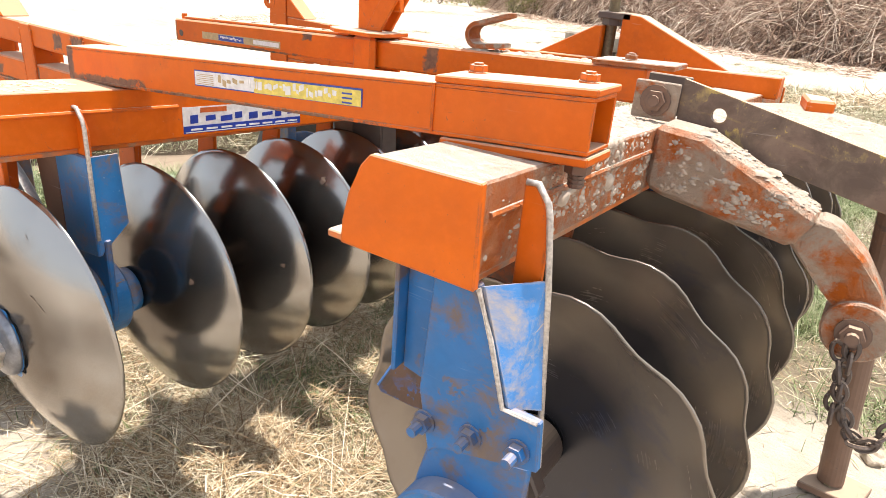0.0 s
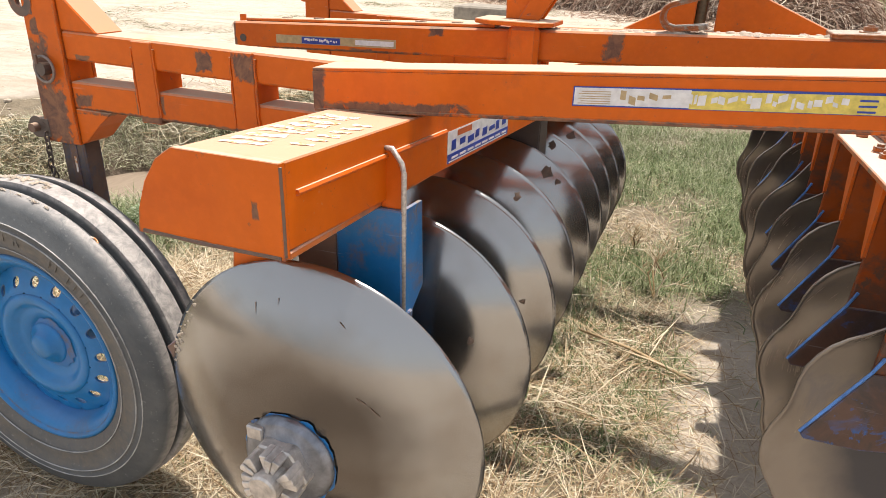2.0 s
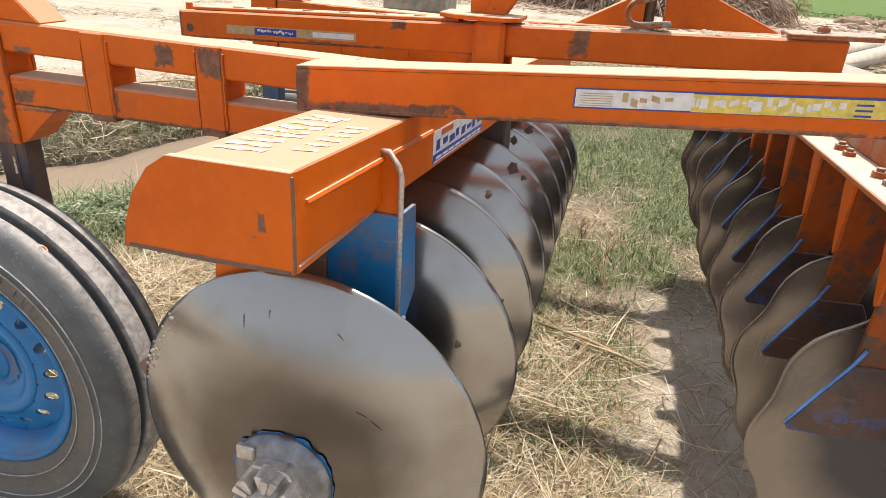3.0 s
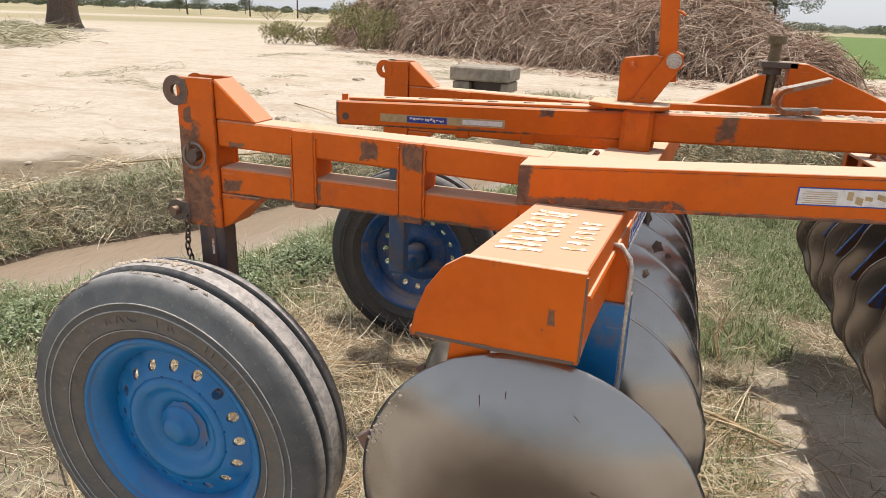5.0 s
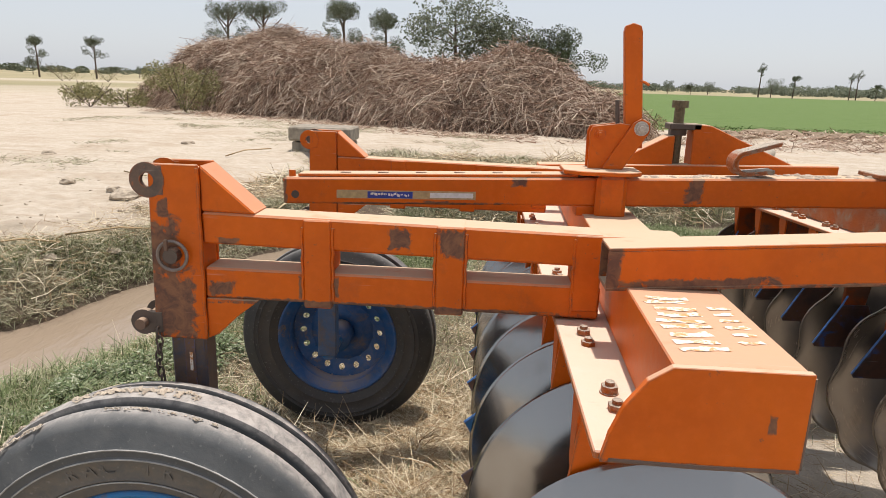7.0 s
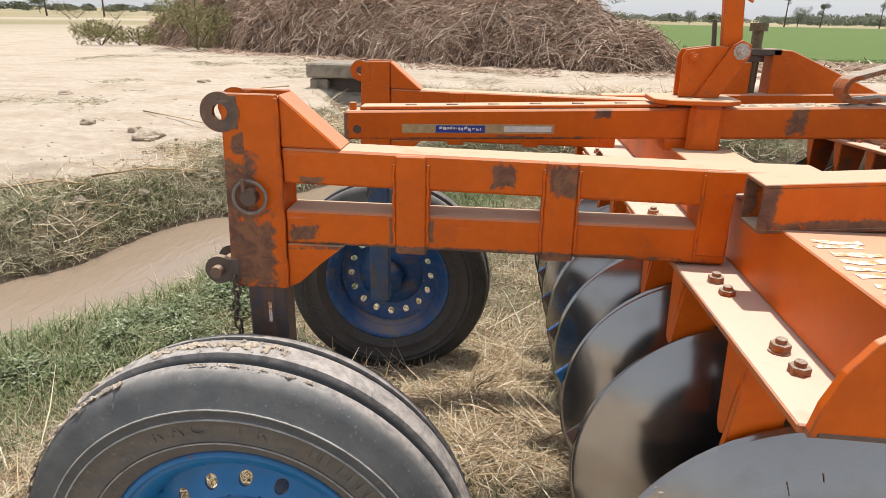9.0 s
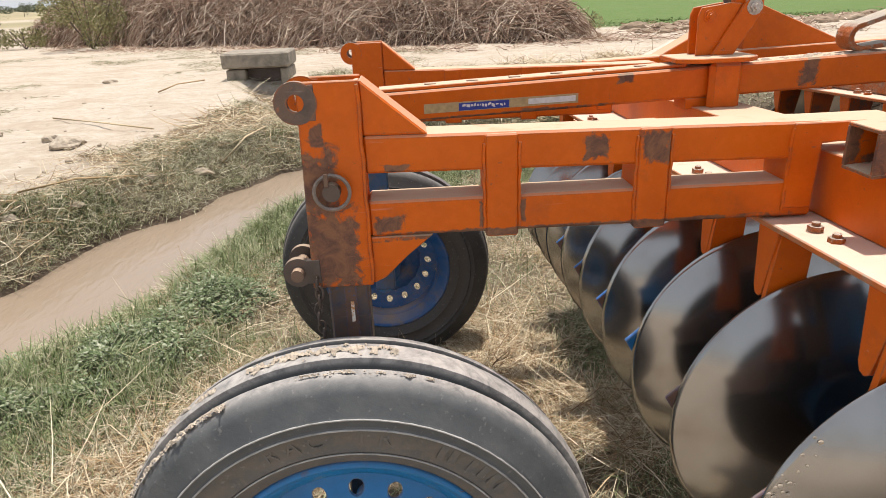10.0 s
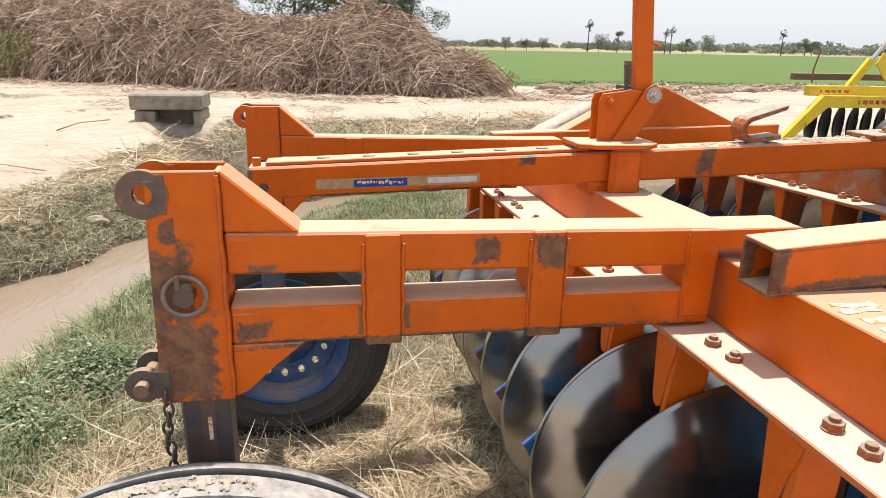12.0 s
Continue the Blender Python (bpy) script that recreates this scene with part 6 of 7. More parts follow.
def blades(x, y, z, length, width, lift, bend, az=None):
    """Narrow bent strips of two faces each, from arrays of roots."""
    n = len(x)
    az = RNG.uniform(0, 2 * np.pi, n) if az is None else az
    out = np.stack([np.cos(az), np.sin(az), np.zeros(n)], 1)
    side = np.stack([-np.sin(az), np.cos(az), np.zeros(n)], 1)
    tilt = RNG.uniform(-0.9, 0.9, n)[:, None]
    side = side * np.cos(tilt) + np.array([0, 0, 1.0]) * np.sin(tilt)
    root = np.stack([x, y, z], 1)
    L, W = length[:, None], width[:, None] / 2
    up = np.array([0, 0, 1.0])
    l1, l2 = lift[:, None], (lift - bend)[:, None]
    p1 = root + L * 0.5 * (out * np.cos(l1) + up * np.sin(l1))
    p2 = p1 + L * 0.5 * (out * np.cos(l2) + up * np.sin(l2))
    co = np.stack([root - side * W, root + side * W, p1 - side * W * 0.9, p1 + side * W * 0.9, p2 - side * W * 0.3, p2 + side * W * 0.3], 1).reshape(-1, 3)
    i = np.arange(n)[:, None] * 6
    quads = np.concatenate([i + np.array([[0, 1, 3, 2]]), i + np.array([[2, 3, 5, 4]])], 1).reshape(-1, 4)
    return co, quads

def stuff(name, sets, material, label, category):
    co, quads, base = [], [], 0
    for c, q in sets:
        co.append(c)
        quads.append(q + base)
        base += len(c)
    return tagged(new(name, quick_mesh(name, np.concatenate(co), np.concatenate(quads), material)), label, category, kind="stuff")

def near_side(x, y):
    return 1 - far_bank(x, y)

def dry_land(x, y):
    return (ground_z(x, y) > WATER + 0.02) * 1.0

def straw_w(x, y):
    heap = 0.75 * np.exp(-(((x - 1.10) / 0.45) ** 2 + ((y - 0.45) / 0.40) ** 2)) + 0.22 * np.exp(-(((x - 1.25) / 0.40) ** 2 + ((y + 0.15) / 0.35) ** 2)) + 0.9 * np.exp(-(((x + 0.9) / 0.7) ** 2 + ((y + 0.1) / 0.6) ** 2)) + 0.75 * np.exp(-(((x - 0.30) / 0.5) ** 2 + ((y - 0.8) / 0.8) ** 2)) + 0.8 * np.exp(-(((x + 0.45) / 0.35) ** 2 + ((y - 0.75) / 0.45) ** 2))
    return np.clip((0.17 + 1.0 * heap) * (1 - 0.75 * green_at(x, y)[0]) * (1 - 0.82 * sand_at(x, y)) * smooth01(fbm(x, y, 2.6, 61), 0.28, 0.62) + 0.02, 0, 1) * dry_land(x, y)

def straw_sets():
    sets = []
    for n, x0, x1, y0, y1, lmin, lmax, wd in ((62000, -2.0, 2.1, -0.9, 2.4, 0.04, 0.17, 0.0020), (14000, -2.2, 3.2, -0.8, 4.5, 0.04, 0.16, 0.0028)):
        x, y = pick(n, x0, x1, y0, y1, lambda a, c: straw_w(a, c) * near_side(a, c))
        m = len(x)
        pile = straw_w(x, y)
        z = ground_z(x, y) + RNG.uniform(0.0, 0.055, m) * pile + 0.003
        sets.append(blades(x, y, z, RNG.uniform(lmin, lmax, m), RNG.uniform(0.5, 1.2, m) * wd, RNG.normal(0.12, 0.22, m).clip(-0.05, 0.9), RNG.normal(0.15, 0.25, m)))
    x, y = pick(4200, -2.0, 1.9, -0.8, 2.2, lambda a, c: straw_w(a, c) ** 1.5 * near_side(a, c))
    m = len(x)
    sets.append(blades(x, y, ground_z(x, y) + RNG.uniform(0.01, 0.07, m) * (0.3 + 0.7 * straw_w(x, y)), RNG.uniform(0.10, 0.34, m), RNG.uniform(0.0022, 0.0042, m), RNG.normal(0.08, 0.18, m).clip(-0.05, 0.6), RNG.normal(0.12, 0.22, m)))
    return sets

stuff("straw", straw_sets(), STRAW, "loose pale straw and cut stalks lying in heaps", "straw")

def dry_w(x, y):
    d = dist_line(x, y, DITCH)
    return np.clip((1 - 0.93 * sand_at(x, y)) * smooth01(fbm(x, y, 1.8, 71), 0.30, 0.6) * (0.35 + 0.65 * smooth01(3.2 - d, 0, 1.5)), 0, 1) * dry_land(x, y)

def dry_sets():
    sets = []
    x, y = pick(42000, -2.6, 2.4, -0.9, 4.6, lambda a, c: dry_w(a, c) * near_side(a, c))
    m = len(x)
    sets.append(blades(x, y, ground_z(x, y), RNG.uniform(0.03, 0.11, m), RNG.uniform(0.002, 0.0042, m), RNG.uniform(0.2, 1.35, m), RNG.uniform(0.0, 0.9, m)))
    # the far bank, thick and hanging over the water
    x, y = pick(52000, -6.0, 3.0, 1.0, 9.5, lambda a, c: far_bank(a, c) * dry_land(a, c) * smooth01(1.55 + (fbm(a, c, 1.1, 73) - 0.5) * 1.6 - dist_line(a, c, DITCH), 0, 0.35))
    m = len(x)
    sets.append(blades(x, y, ground_z(x, y), RNG.uniform(0.05, 0.16, m), RNG.uniform(0.003, 0.006, m), RNG.uniform(-0.1, 1.1, m), RNG.uniform(0.1, 1.0, m)))
    x, y = pick(16000, -2.5, 6.0, 6.5, 12.6, lambda a, c: far_bank(a, c) * (1 - sand_at(a, c)) * smooth01(fbm(a, c, 0.9, 77), 0.36, 0.6) * dry_land(a, c))
    m = len(x)
    sets.append(blades(x, y, ground_z(x, y), RNG.uniform(0.06, 0.2, m), RNG.uniform(0.005, 0.010, m), RNG.uniform(0.0, 1.1, m), RNG.uniform(0.1, 1.0, m)))
    x, y = pick(9000, -11.0, 1.0, 4.0, 19.0, lambda a, c: far_bank(a, c) * sand_at(a, c) * smooth01(fbm(a, c, 0.7, 79), 0.56, 0.70))
    m = len(x)
    sets.append(blades(x, y, ground_z(x, y), RNG.uniform(0.05, 0.2, m), RNG.uniform(0.004, 0.009, m), RNG.uniform(0.0, 0.5, m), RNG.uniform(0.0, 0.5, m)))
    return sets

def bank_straw():
    x, y = pick(7000, -6.0, 3.0, 1.0, 9.5, lambda a, c: far_bank(a, c) * dry_land(a, c) * smooth01(2.1 + (fbm(a, c, 1.1, 73) - 0.5) * 1.4 - dist_line(a, c, DITCH), 0, 0.5) * smooth01(fbm(a, c, 2.2, 83), 0.35, 0.6))
    m = len(x)
    a = blades(x, y, ground_z(x, y) + RNG.uniform(0.02, 0.08, m), RNG.uniform(0.08, 0.30, m), RNG.uniform(0.003, 0.0058, m), RNG.normal(0.05, 0.25, m), RNG.normal(0.15, 0.3, m))
    x, y = pick(5000, -2.5, 6.0, 6.5, 12.8, lambda a_, c: far_bank(a_, c) * dry_land(a_, c) * smooth01(fbm(a_, c, 0.9, 87), 0.45, 0.65))
    m = len(x)
    return [a, blades(x, y, ground_z(x, y) + RNG.uniform(0.02, 0.06, m), RNG.uniform(0.15, 0.5, m), RNG.uniform(0.006, 0.012, m), RNG.normal(0.05, 0.25, m), RNG.normal(0.1, 0.3, m))]

stuff("bank_straw", bank_straw(), STRAW, "pale broken stalks strewn over the far bank", "straw")
stuff("dry_grass", dry_sets(), DRYGRASS, "withered grey-green grass on the ditch banks", "grass")

def green_sets():
    sets = []
    x, y = pick(135000, -2.6, 3.2, -0.3, 6.0, lambda a, c: near_side(a, c) * dry_land(a, c) * np.clip(green_at(a, c)[0] + 0.04, 0, 1) * (1 - 0.97 * sand_at(a, c)))
    m = len(x)
    sets.append(blades(x, y, ground_z(x, y), RNG.uniform(0.03, 0.10, m), RNG.uniform(0.0020, 0.0042, m), RNG.uniform(0.2, 1.45, m), RNG.uniform(0.1, 1.0, m)))
    x, y = pick(26000, -3.2, 0.6, -0.6, 4.2, lambda a, c: near_side(a, c) * dry_land(a, c) * smooth01(1.75 + (fbm(a, c, 1.7, 45) - 0.5) * 0.9 - dist_line(a, c, DITCH), 0, 0.4))
    m = len(x)
    sets.append(blades(x, y, ground_z(x, y), RNG.uniform(0.06, 0.17, m), RNG.uniform(0.0022, 0.0046, m), RNG.uniform(0.3, 1.5, m), RNG.uniform(0.2, 1.2, m)))
    x, y = pick(12000, -5.0, 4.0, 1.0, 9.0, lambda a, c: far_bank(a, c) * dry_land(a, c) * green_at(a, c)[0])
    m = len(x)
    sets.append(blades(x, y, ground_z(x, y), RNG.uniform(0.04, 0.11, m), RNG.uniform(0.003, 0.005, m), RNG.uniform(0.3, 1.4, m), RNG.uniform(0.1, 0.9, m)))
    return sets

stuff("green_grass", green_sets(), GREEN, "short green grass between the gangs and on the bank", "grass")

def crop_sets():
    x, y = pick(16000, 5.5, 40.0, 22.0, 27.0, lambda a, c: green_at(a, c)[1] * (1 - smooth01(c, 23.0, 27.0)))
    m = len(x)
    return [blades(x, y, ground_z(x, y), RNG.uniform(0.03, 0.07, m), RNG.uniform(0.02, 0.05, m), RNG.uniform(0.2, 0.8, m), RNG.uniform(0.0, 0.5, m))]

stuff("field_crop", crop_sets(), island_mat("crop", [(0.0, (0.095, 0.150, 0.044)), (1.0, (0.150, 0.205, 0.075))]), "low green crop in the flat field", "crop")

# weeds along the near bank
def weed(x, y, size, leaves, rnd):
    z0 = float(ground_z(x, y))
    w = thing("weed", (x, y, z0), "low leafy green weed growing on the ditch bank", "weed", "weeds on the bank")
    bm = bmesh.new()
    for k in range(leaves * 3):
        a, r = rnd.uniform(0, 6.28), rnd.uniform(0.02, 1.0) ** 0.7 * size
        h = rnd.uniform(0.08, 0.80) * size * (1.0 - 0.55 * r / size)
        c = Vector((x + r * math.cos(a), y + r * math.sin(a), z0 + h))
        o = Vector((math.cos(a), math.sin(a), rnd.uniform(-0.5, 0.6))).normalized()
        s = o.cross(Vector((rnd.uniform(-0.4, 0.4), rnd.uniform(-0.4, 0.4), 1))).normalized()
        L, W = rnd.uniform(0.012, 0.030), rnd.uniform(0.003, 0.008)
        n = s.cross(o).normalized()
        vs = [c - o * L * 0.5, c - o * L * 0.1 + s * W - n * 0.002, c + o * L * 0.5, c - o * L * 0.1 - s * W - n * 0.002]
        bm.faces.new([bm.verts.new(v) for v in vs])
    tagged(part("foliage", bm, WEEDLEAF, w), kind="stuff")
    bm = bmesh.new()
    for k in range(9):
        a, r = rnd.uniform(0, 6.28), rnd.uniform(0.3, 0.9) * size
        sweep(bm, [(x, y, z0), (x + r * 0.4 * math.cos(a), y + r * 0.4 * math.sin(a), z0 + 0.35 * size), (x + r * math.cos(a), y + r * math.sin(a), z0 + rnd.uniform(0.3, 0.7) * size)], 0.0016, 4)
    tagged(part("stems", bm, WEEDLEAF, w), kind="stuff")

rw = random.Random(12)
WEEDS = [(-1.78, 1.25, 0.20, 190), (-1.60, 0.72, 0.16, 150), (-1.43, 0.54, 0.18, 170), (-1.62, 1.42, 0.13, 110), (-0.90, 1.90, 0.15, 150), (-0.80, 1.74, 0.12, 110), (-1.05, 1.62, 0.15, 140), (-1.26, 1.42, 0.12, 100), (-0.62, 2.25, 0.12, 100), (-1.95, 0.75, 0.17, 150), (-0.3, 2.7, 0.12, 100), (-1.3, 0.95, 0.10, 80)]
for k in range(38):
    t = rw.uniform(0, 1)
    x = -2.35 + 2.25 * t
    y = 0.15 + 2.55 * t + rw.gauss(0.0, 0.20) - 0.25 * (1 - t)
    if float(ground_z(x, y)) > WATER + 0.06:
        WEEDS.append((x, y, rw.uniform(0.08, 0.17), rw.randint(90, 210)))
for x, y, s, n in WEEDS:
    weed(x, y, s, n, rw)

# a dry branching weed and fallen reeds
def dry_weed(x, y, h, rnd):
    z0 = float(ground_z(x, y))
    bm = bmesh.new()
    def grow(p, d, L, r, depth):
        q = p + d * L
        sweep(bm, [p, p.lerp(q, 0.5) + Vector((rnd.uniform(-1, 1), rnd.uniform(-1, 1), 0)) * L * 0.06, q], r, 4)
        if depth:
            for _ in range(3):
                grow(p.lerp(q, rnd.uniform(0.45, 1.0)), (d + Vector((rnd.uniform(-1, 1), rnd.uniform(-1, 1), rnd.uniform(-0.3, 0.6)))).normalized(), L * rnd.uniform(0.55, 0.8), r * 0.65, depth - 1)
    for _ in range(3):
        grow(Vector((x, y, z0)), Vector((rnd.uniform(-0.7, 0.7), rnd.uniform(-0.7, 0.7), 1)).normalized(), h * 0.42, 0.0035, 3)
    solo("dry_weed", bm, STRAW, "dead straw-coloured branching weed in the grass", "weed")

rd = random.Random(3)
dry_weed(1.32, 1.54, 0.30, rd)
dry_weed(1.18, 2.05, 0.22, rd)
dry_weed(0.30, 1.05, 0.20, rd)

def stalk(pts, r, label="long dry reed lying on the ground"):
    pts = [(x, y, float(ground_z(x, y)) + h) for x, y, h in pts]
    solo("reed_stalk", sweep(bmesh.new(), pts, r, 6), STRAW, label, "stalk", smooth=True, group="fallen reeds")

stalk([(1.07, 1.10, 0.035), (1.28, 1.01, 0.05), (1.49, 0.93, 0.02)], 0.006)
stalk([(1.12, 1.05, 0.03), (1.34, 0.97, 0.045), (1.52, 0.94, 0.02)], 0.0035)
stalk([(-3.9, 9.9, 0.03), (-3.75, 10.4, 0.09), (-3.5, 11.1, 0.05)], 0.012)
stalk([(-4.4, 7.55, 0.03), (-3.6, 7.0, 0.05), (-2.8, 6.5, 0.03)], 0.010)
stalk([(-2.9, 3.9, 0.06), (-2.6, 4.2, 0.09), (-2.25, 4.5, 0.06)], 0.009)
stalk([(-3.6, 3.3, 0.05), (-3.0, 3.55, 0.08), (-2.75, 3.6, 0.05)], 0.008)
stalk([(-1.75, 5.3, 0.05), (-1.6, 5.7, 0.09), (-1.5, 6.2, 0.05)], 0.009)
stalk([(-0.75, 0.05, 0.04), (-0.45, -0.15, 0.06), (-0.1, -0.42, 0.03)], 0.004)
stalk([(-1.2, 0.35, 0.04), (-0.8, 0.22, 0.07), (-0.45, 0.2, 0.04)], 0.0035)

# stones and clods
def stone(x, y, sx, sy, sz, seed, label, m):
    bm = bmesh.new()
    bmesh.ops.create_icosphere(bm, subdivisions=3, radius=1.0)
    for v in bm.verts:
        q = v.co.copy()
        f = 1 + 0.35 * noise.noise(q * 1.4 + Vector((seed, 0, 0))) + 0.12 * noise.noise(q * 4 + Vector((0, seed, 0)))
        v.co = Vector((q.x * sx, q.y * sy, max(q.z, -0.4) * sz)) * f
    solo("stone", bm, m, label, "stone", at=(x, y, float(ground_z(x, y)) + sz * 0.25), group="stones and clods")

CLOD = flat("clod_earth", (0.46, 0.38, 0.29), 0.95, 0.4, 30)
rc = random.Random(8)
for x, y, s in ((0.13, -0.375, 0.05), (-0.24, -0.33, 0.03), (-0.40, -0.25, 0.035), (-3.44, 5.83, 0.16), (-3.8, 6.25, 0.10), (-3.1, 5.5, 0.07), (-2.75, 3.45, 0.06), (-2.5, 3.9, 0.05), (-2.2, 4.6, 0.05), (-1.9, 5.1, 0.07), (-4.6, 6.6, 0.08), (2.2, 0.9, 0.03), (2.5, 1.3, 0.04), (1.75, 0.55, 0.02), (-5.5, 12, 0.12), (-6.8, 9.5, 0.1)):
    stone(x, y, s * rc.uniform(0.9, 1.5), s * rc.uniform(0.7, 1.1), s * rc.uniform(0.45, 0.8), rc.uniform(0, 50), "sun-bleached clod of dry earth on the sand", CLOD)
bm = bmesh.new()
for k in range(110):
    x, y = rc.uniform(-6.5, -1.6), rc.uniform(2.6, 9.5)
    if far_bank(np.array(x), np.array(y)) < 0.9 or float(ground_z(x, y)) < -0.2:
        continue
    bmesh.ops.create_icosphere(bm, subdivisions=1, radius=rc.uniform(0.004, 0.017), matrix=Matrix.Translation((x, y, float(ground_z(x, y)) + 0.004)) @ Matrix.Diagonal((1.4, 1.0, 0.6, 1)))
for k in range(150):
    x, y = rc.uniform(-6.5, -1.0), rc.uniform(1.6, 8.0)
    d = float(dist_line(np.array(x), np.array(y), DITCH))
    if far_bank(np.array(x), np.array(y)) < 0.9 or not 1.0 < d < 2.2 or float(ground_z(x, y)) < -0.2:
        continue
    bmesh.ops.create_icosphere(bm, subdivisions=1, radius=rc.uniform(0.010, 0.036), matrix=Matrix.Translation((x, y, float(ground_z(x, y)) + 0.012)) @ Matrix.Rotation(rc.uniform(0, 6), 4, "Z") @ Matrix.Diagonal((1.4, 1.0, 0.7, 1)))
solo("crumbs", bm, CLOD, "crumbs of dry earth scattered over the sand", "crumbs", kind="stuff")

# culvert head
culvert = thing("culvert", (-2.72, 11.85, 0.0), "weathered grey concrete culvert head beside the track", "culvert")
CONC = flat("weathered_concrete", (0.32, 0.275, 0.215), 0.92, 0.45, 7)
part("slab", box(bmesh.new(), -3.27, -2.06, 11.45, 12.4, 0.15, 0.42, 0.03), CONC, culvert)
part("side_wall", box(bmesh.new(), -3.22, -2.88, 11.52, 12.35, -0.4, 0.13, 0.02), CONC, culvert)
part("side_wall", box(bmesh.new(), -2.24, -2.09, 11.52, 12.35, -0.4, 0.13, 0.02), CONC, culvert)
# dark panel added across the opening, standing in for the shade inside
part("shade_panel", box(bmesh.new(), -2.88, -2.24, 11.75, 11.9, -0.4, 0.125, 0.01), DARKSTEEL, culvert)

# pale concrete channel behind the machine
channel = thing("channel", (4.2, 10.0, 0.0), "pale concrete irrigation channel half buried in sand", "channel")
PALE = flat("pale_concrete", (0.52, 0.45, 0.36), 0.9, 0.3, 5)
bm = bmesh.new()
for o in (-0.32, 0.20):
    sweep(bm, [(2.75 + o, 7.6, 0.0), (3.7 + o, 8.9, 0.10), (5.5 + o, 11.9, 0.16), (6.3 + o, 13.2, 0.10)], 0.13, 12)
part("lip", bm, PALE, channel, "", smooth=True)

# ---- heap of cut stalks ----
PILE_LINE = [(-12.6, 27.2), (-9.3, 25.8), (-5.2, 23.4), (-1.2, 21.2), (1.6, 19.8), (3.3, 18.9)]
def pile_h(x, y):
    best, along = np.full(np.shape(x), 1e9), np.zeros(np.shape(x))
    total = 0.0
    for (ax, ay), (bx, by) in zip(PILE_LINE, PILE_LINE[1:]):
        ux, uy = bx - ax, by - ay
        L = math.hypot(ux, uy)
        t = np.clip(((x - ax) * ux + (y - ay) * uy) / (L * L), 0, 1)
        d = np.hypot(x - ax - t * ux, y - ay - t * uy)
        along = np.where(d < best, total + t * L, along)
        best = np.minimum(best, d)
        total += L
    crest = np.interp(along / total, [0, 0.06, 0.2, 0.35, 0.5, 0.62, 0.78, 0.86, 0.95, 1.0], [1.0, 2.2, 2.65, 2.3, 1.95, 1.95, 1.55, 1.95, 1.6, 0.9])
    w = np.interp(along / total, [0, 0.15, 0.8, 1], [1.6, 2.6, 2.3, 1.7])
    n = fbm(x, y, 0.55, 91)
    return crest * np.clip(1 - (best / (w * (0.85 + 0.4 * n))) ** 2, 0, 1) ** 0.75 * (0.62 + 0.5 * n + 0.26 * fbm(x, y, 1.5, 93))

def build_pile():
    xs, ys = np.arange(-16.5, 7.5, 0.22), np.arange(14.5, 31.5, 0.22)
    X, Y = np.meshgrid(xs, ys)
    H = pile_h(X, Y)
    Z = ground_z(X, Y) - 0.15 + H * 0.93
    i = np.arange(X.size).reshape(X.shape)
    q = np.stack([i[:-1, :-1].ravel(), i[:-1, 1:].ravel(), i[1:, 1:].ravel(), i[1:, :-1].ravel()], 1)
    keep = H.ravel()[q].max(1) > 0.02
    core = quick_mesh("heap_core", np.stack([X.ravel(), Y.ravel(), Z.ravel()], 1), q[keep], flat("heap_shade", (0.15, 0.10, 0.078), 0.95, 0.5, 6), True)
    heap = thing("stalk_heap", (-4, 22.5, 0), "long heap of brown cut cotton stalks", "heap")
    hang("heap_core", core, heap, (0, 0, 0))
    n = 52000
    x, y = pick(n, -16, 7, 14.6, 31, lambda a, c: (pile_h(a, c) > 0.05) * np.where(c < np.interp(a, [p[0] for p in PILE_LINE], [p[1] for p in PILE_LINE]) + 0.9, 1.0, 0.12))
    n = len(x)
    h = pile_h(x, y)
    z = ground_z(x, y) + h * RNG.uniform(0.86, 1.06, n) + RNG.uniform(-0.03, 0.16, n)
    e = 0.12
    gx, gy = (pile_h(x + e, y) - pile_h(x - e, y)) / (2 * e), (pile_h(x, y + e) - pile_h(x, y - e)) / (2 * e)
    az = RNG.uniform(0, 2 * np.pi, n)
    L = RNG.uniform(0.35, 1.85, n)
    d = np.stack([np.cos(az), np.sin(az), (gx * np.cos(az) + gy * np.sin(az)).clip(-1.2, 1.2) * 0.8 + RNG.normal(0.03, 0.25, n)], 1)
    d /= np.linalg.norm(d, axis=1)[:, None]
    up = np.array([0, 0, 1.0])
    s = np.cross(d, up)
    s /= np.maximum(np.linalg.norm(s, axis=1), 1e-6)[:, None]
    t = np.cross(s, d)
    c = np.stack([x, y, z], 1)
    sag = RNG.normal(0, 0.10, n)[:, None] * L[:, None]
    sag2 = RNG.normal(0, 0.10, n)[:, None] * L[:, None]
    r = RNG.uniform(0.006, 0.015, n)[:, None]
    rings = []
    for f in (-0.5, -0.17, 0.17, 0.5):
        k = 1 - (2 * f) ** 2
        p = c + d * L[:, None] * f + t * sag * k + s * sag2 * k
        rr = r * (1.15 - 0.7 * (f + 0.5))
        for a in (0.0, 2.094, 4.189):
            rings.append(p + (s * math.cos(a) + t * math.sin(a)) * rr)
    co = np.stack(rings, 1).reshape(-1, 3)
    i = np.arange(n)[:, None] * 12
    q = np.concatenate([i + np.array([[3 * g + a, 3 * g + (a + 1) % 3, 3 * g + 3 + (a + 1) % 3, 3 * g + 3 + a]]) for g in range(3) for a in range(3)], 1).reshape(-1, 4)
    ob = hang("stalk_mass", quick_mesh("stalk_mass", co, q, STALK), heap, (0, 0, 0))
    tagged(ob, kind="stuff")

build_pile()

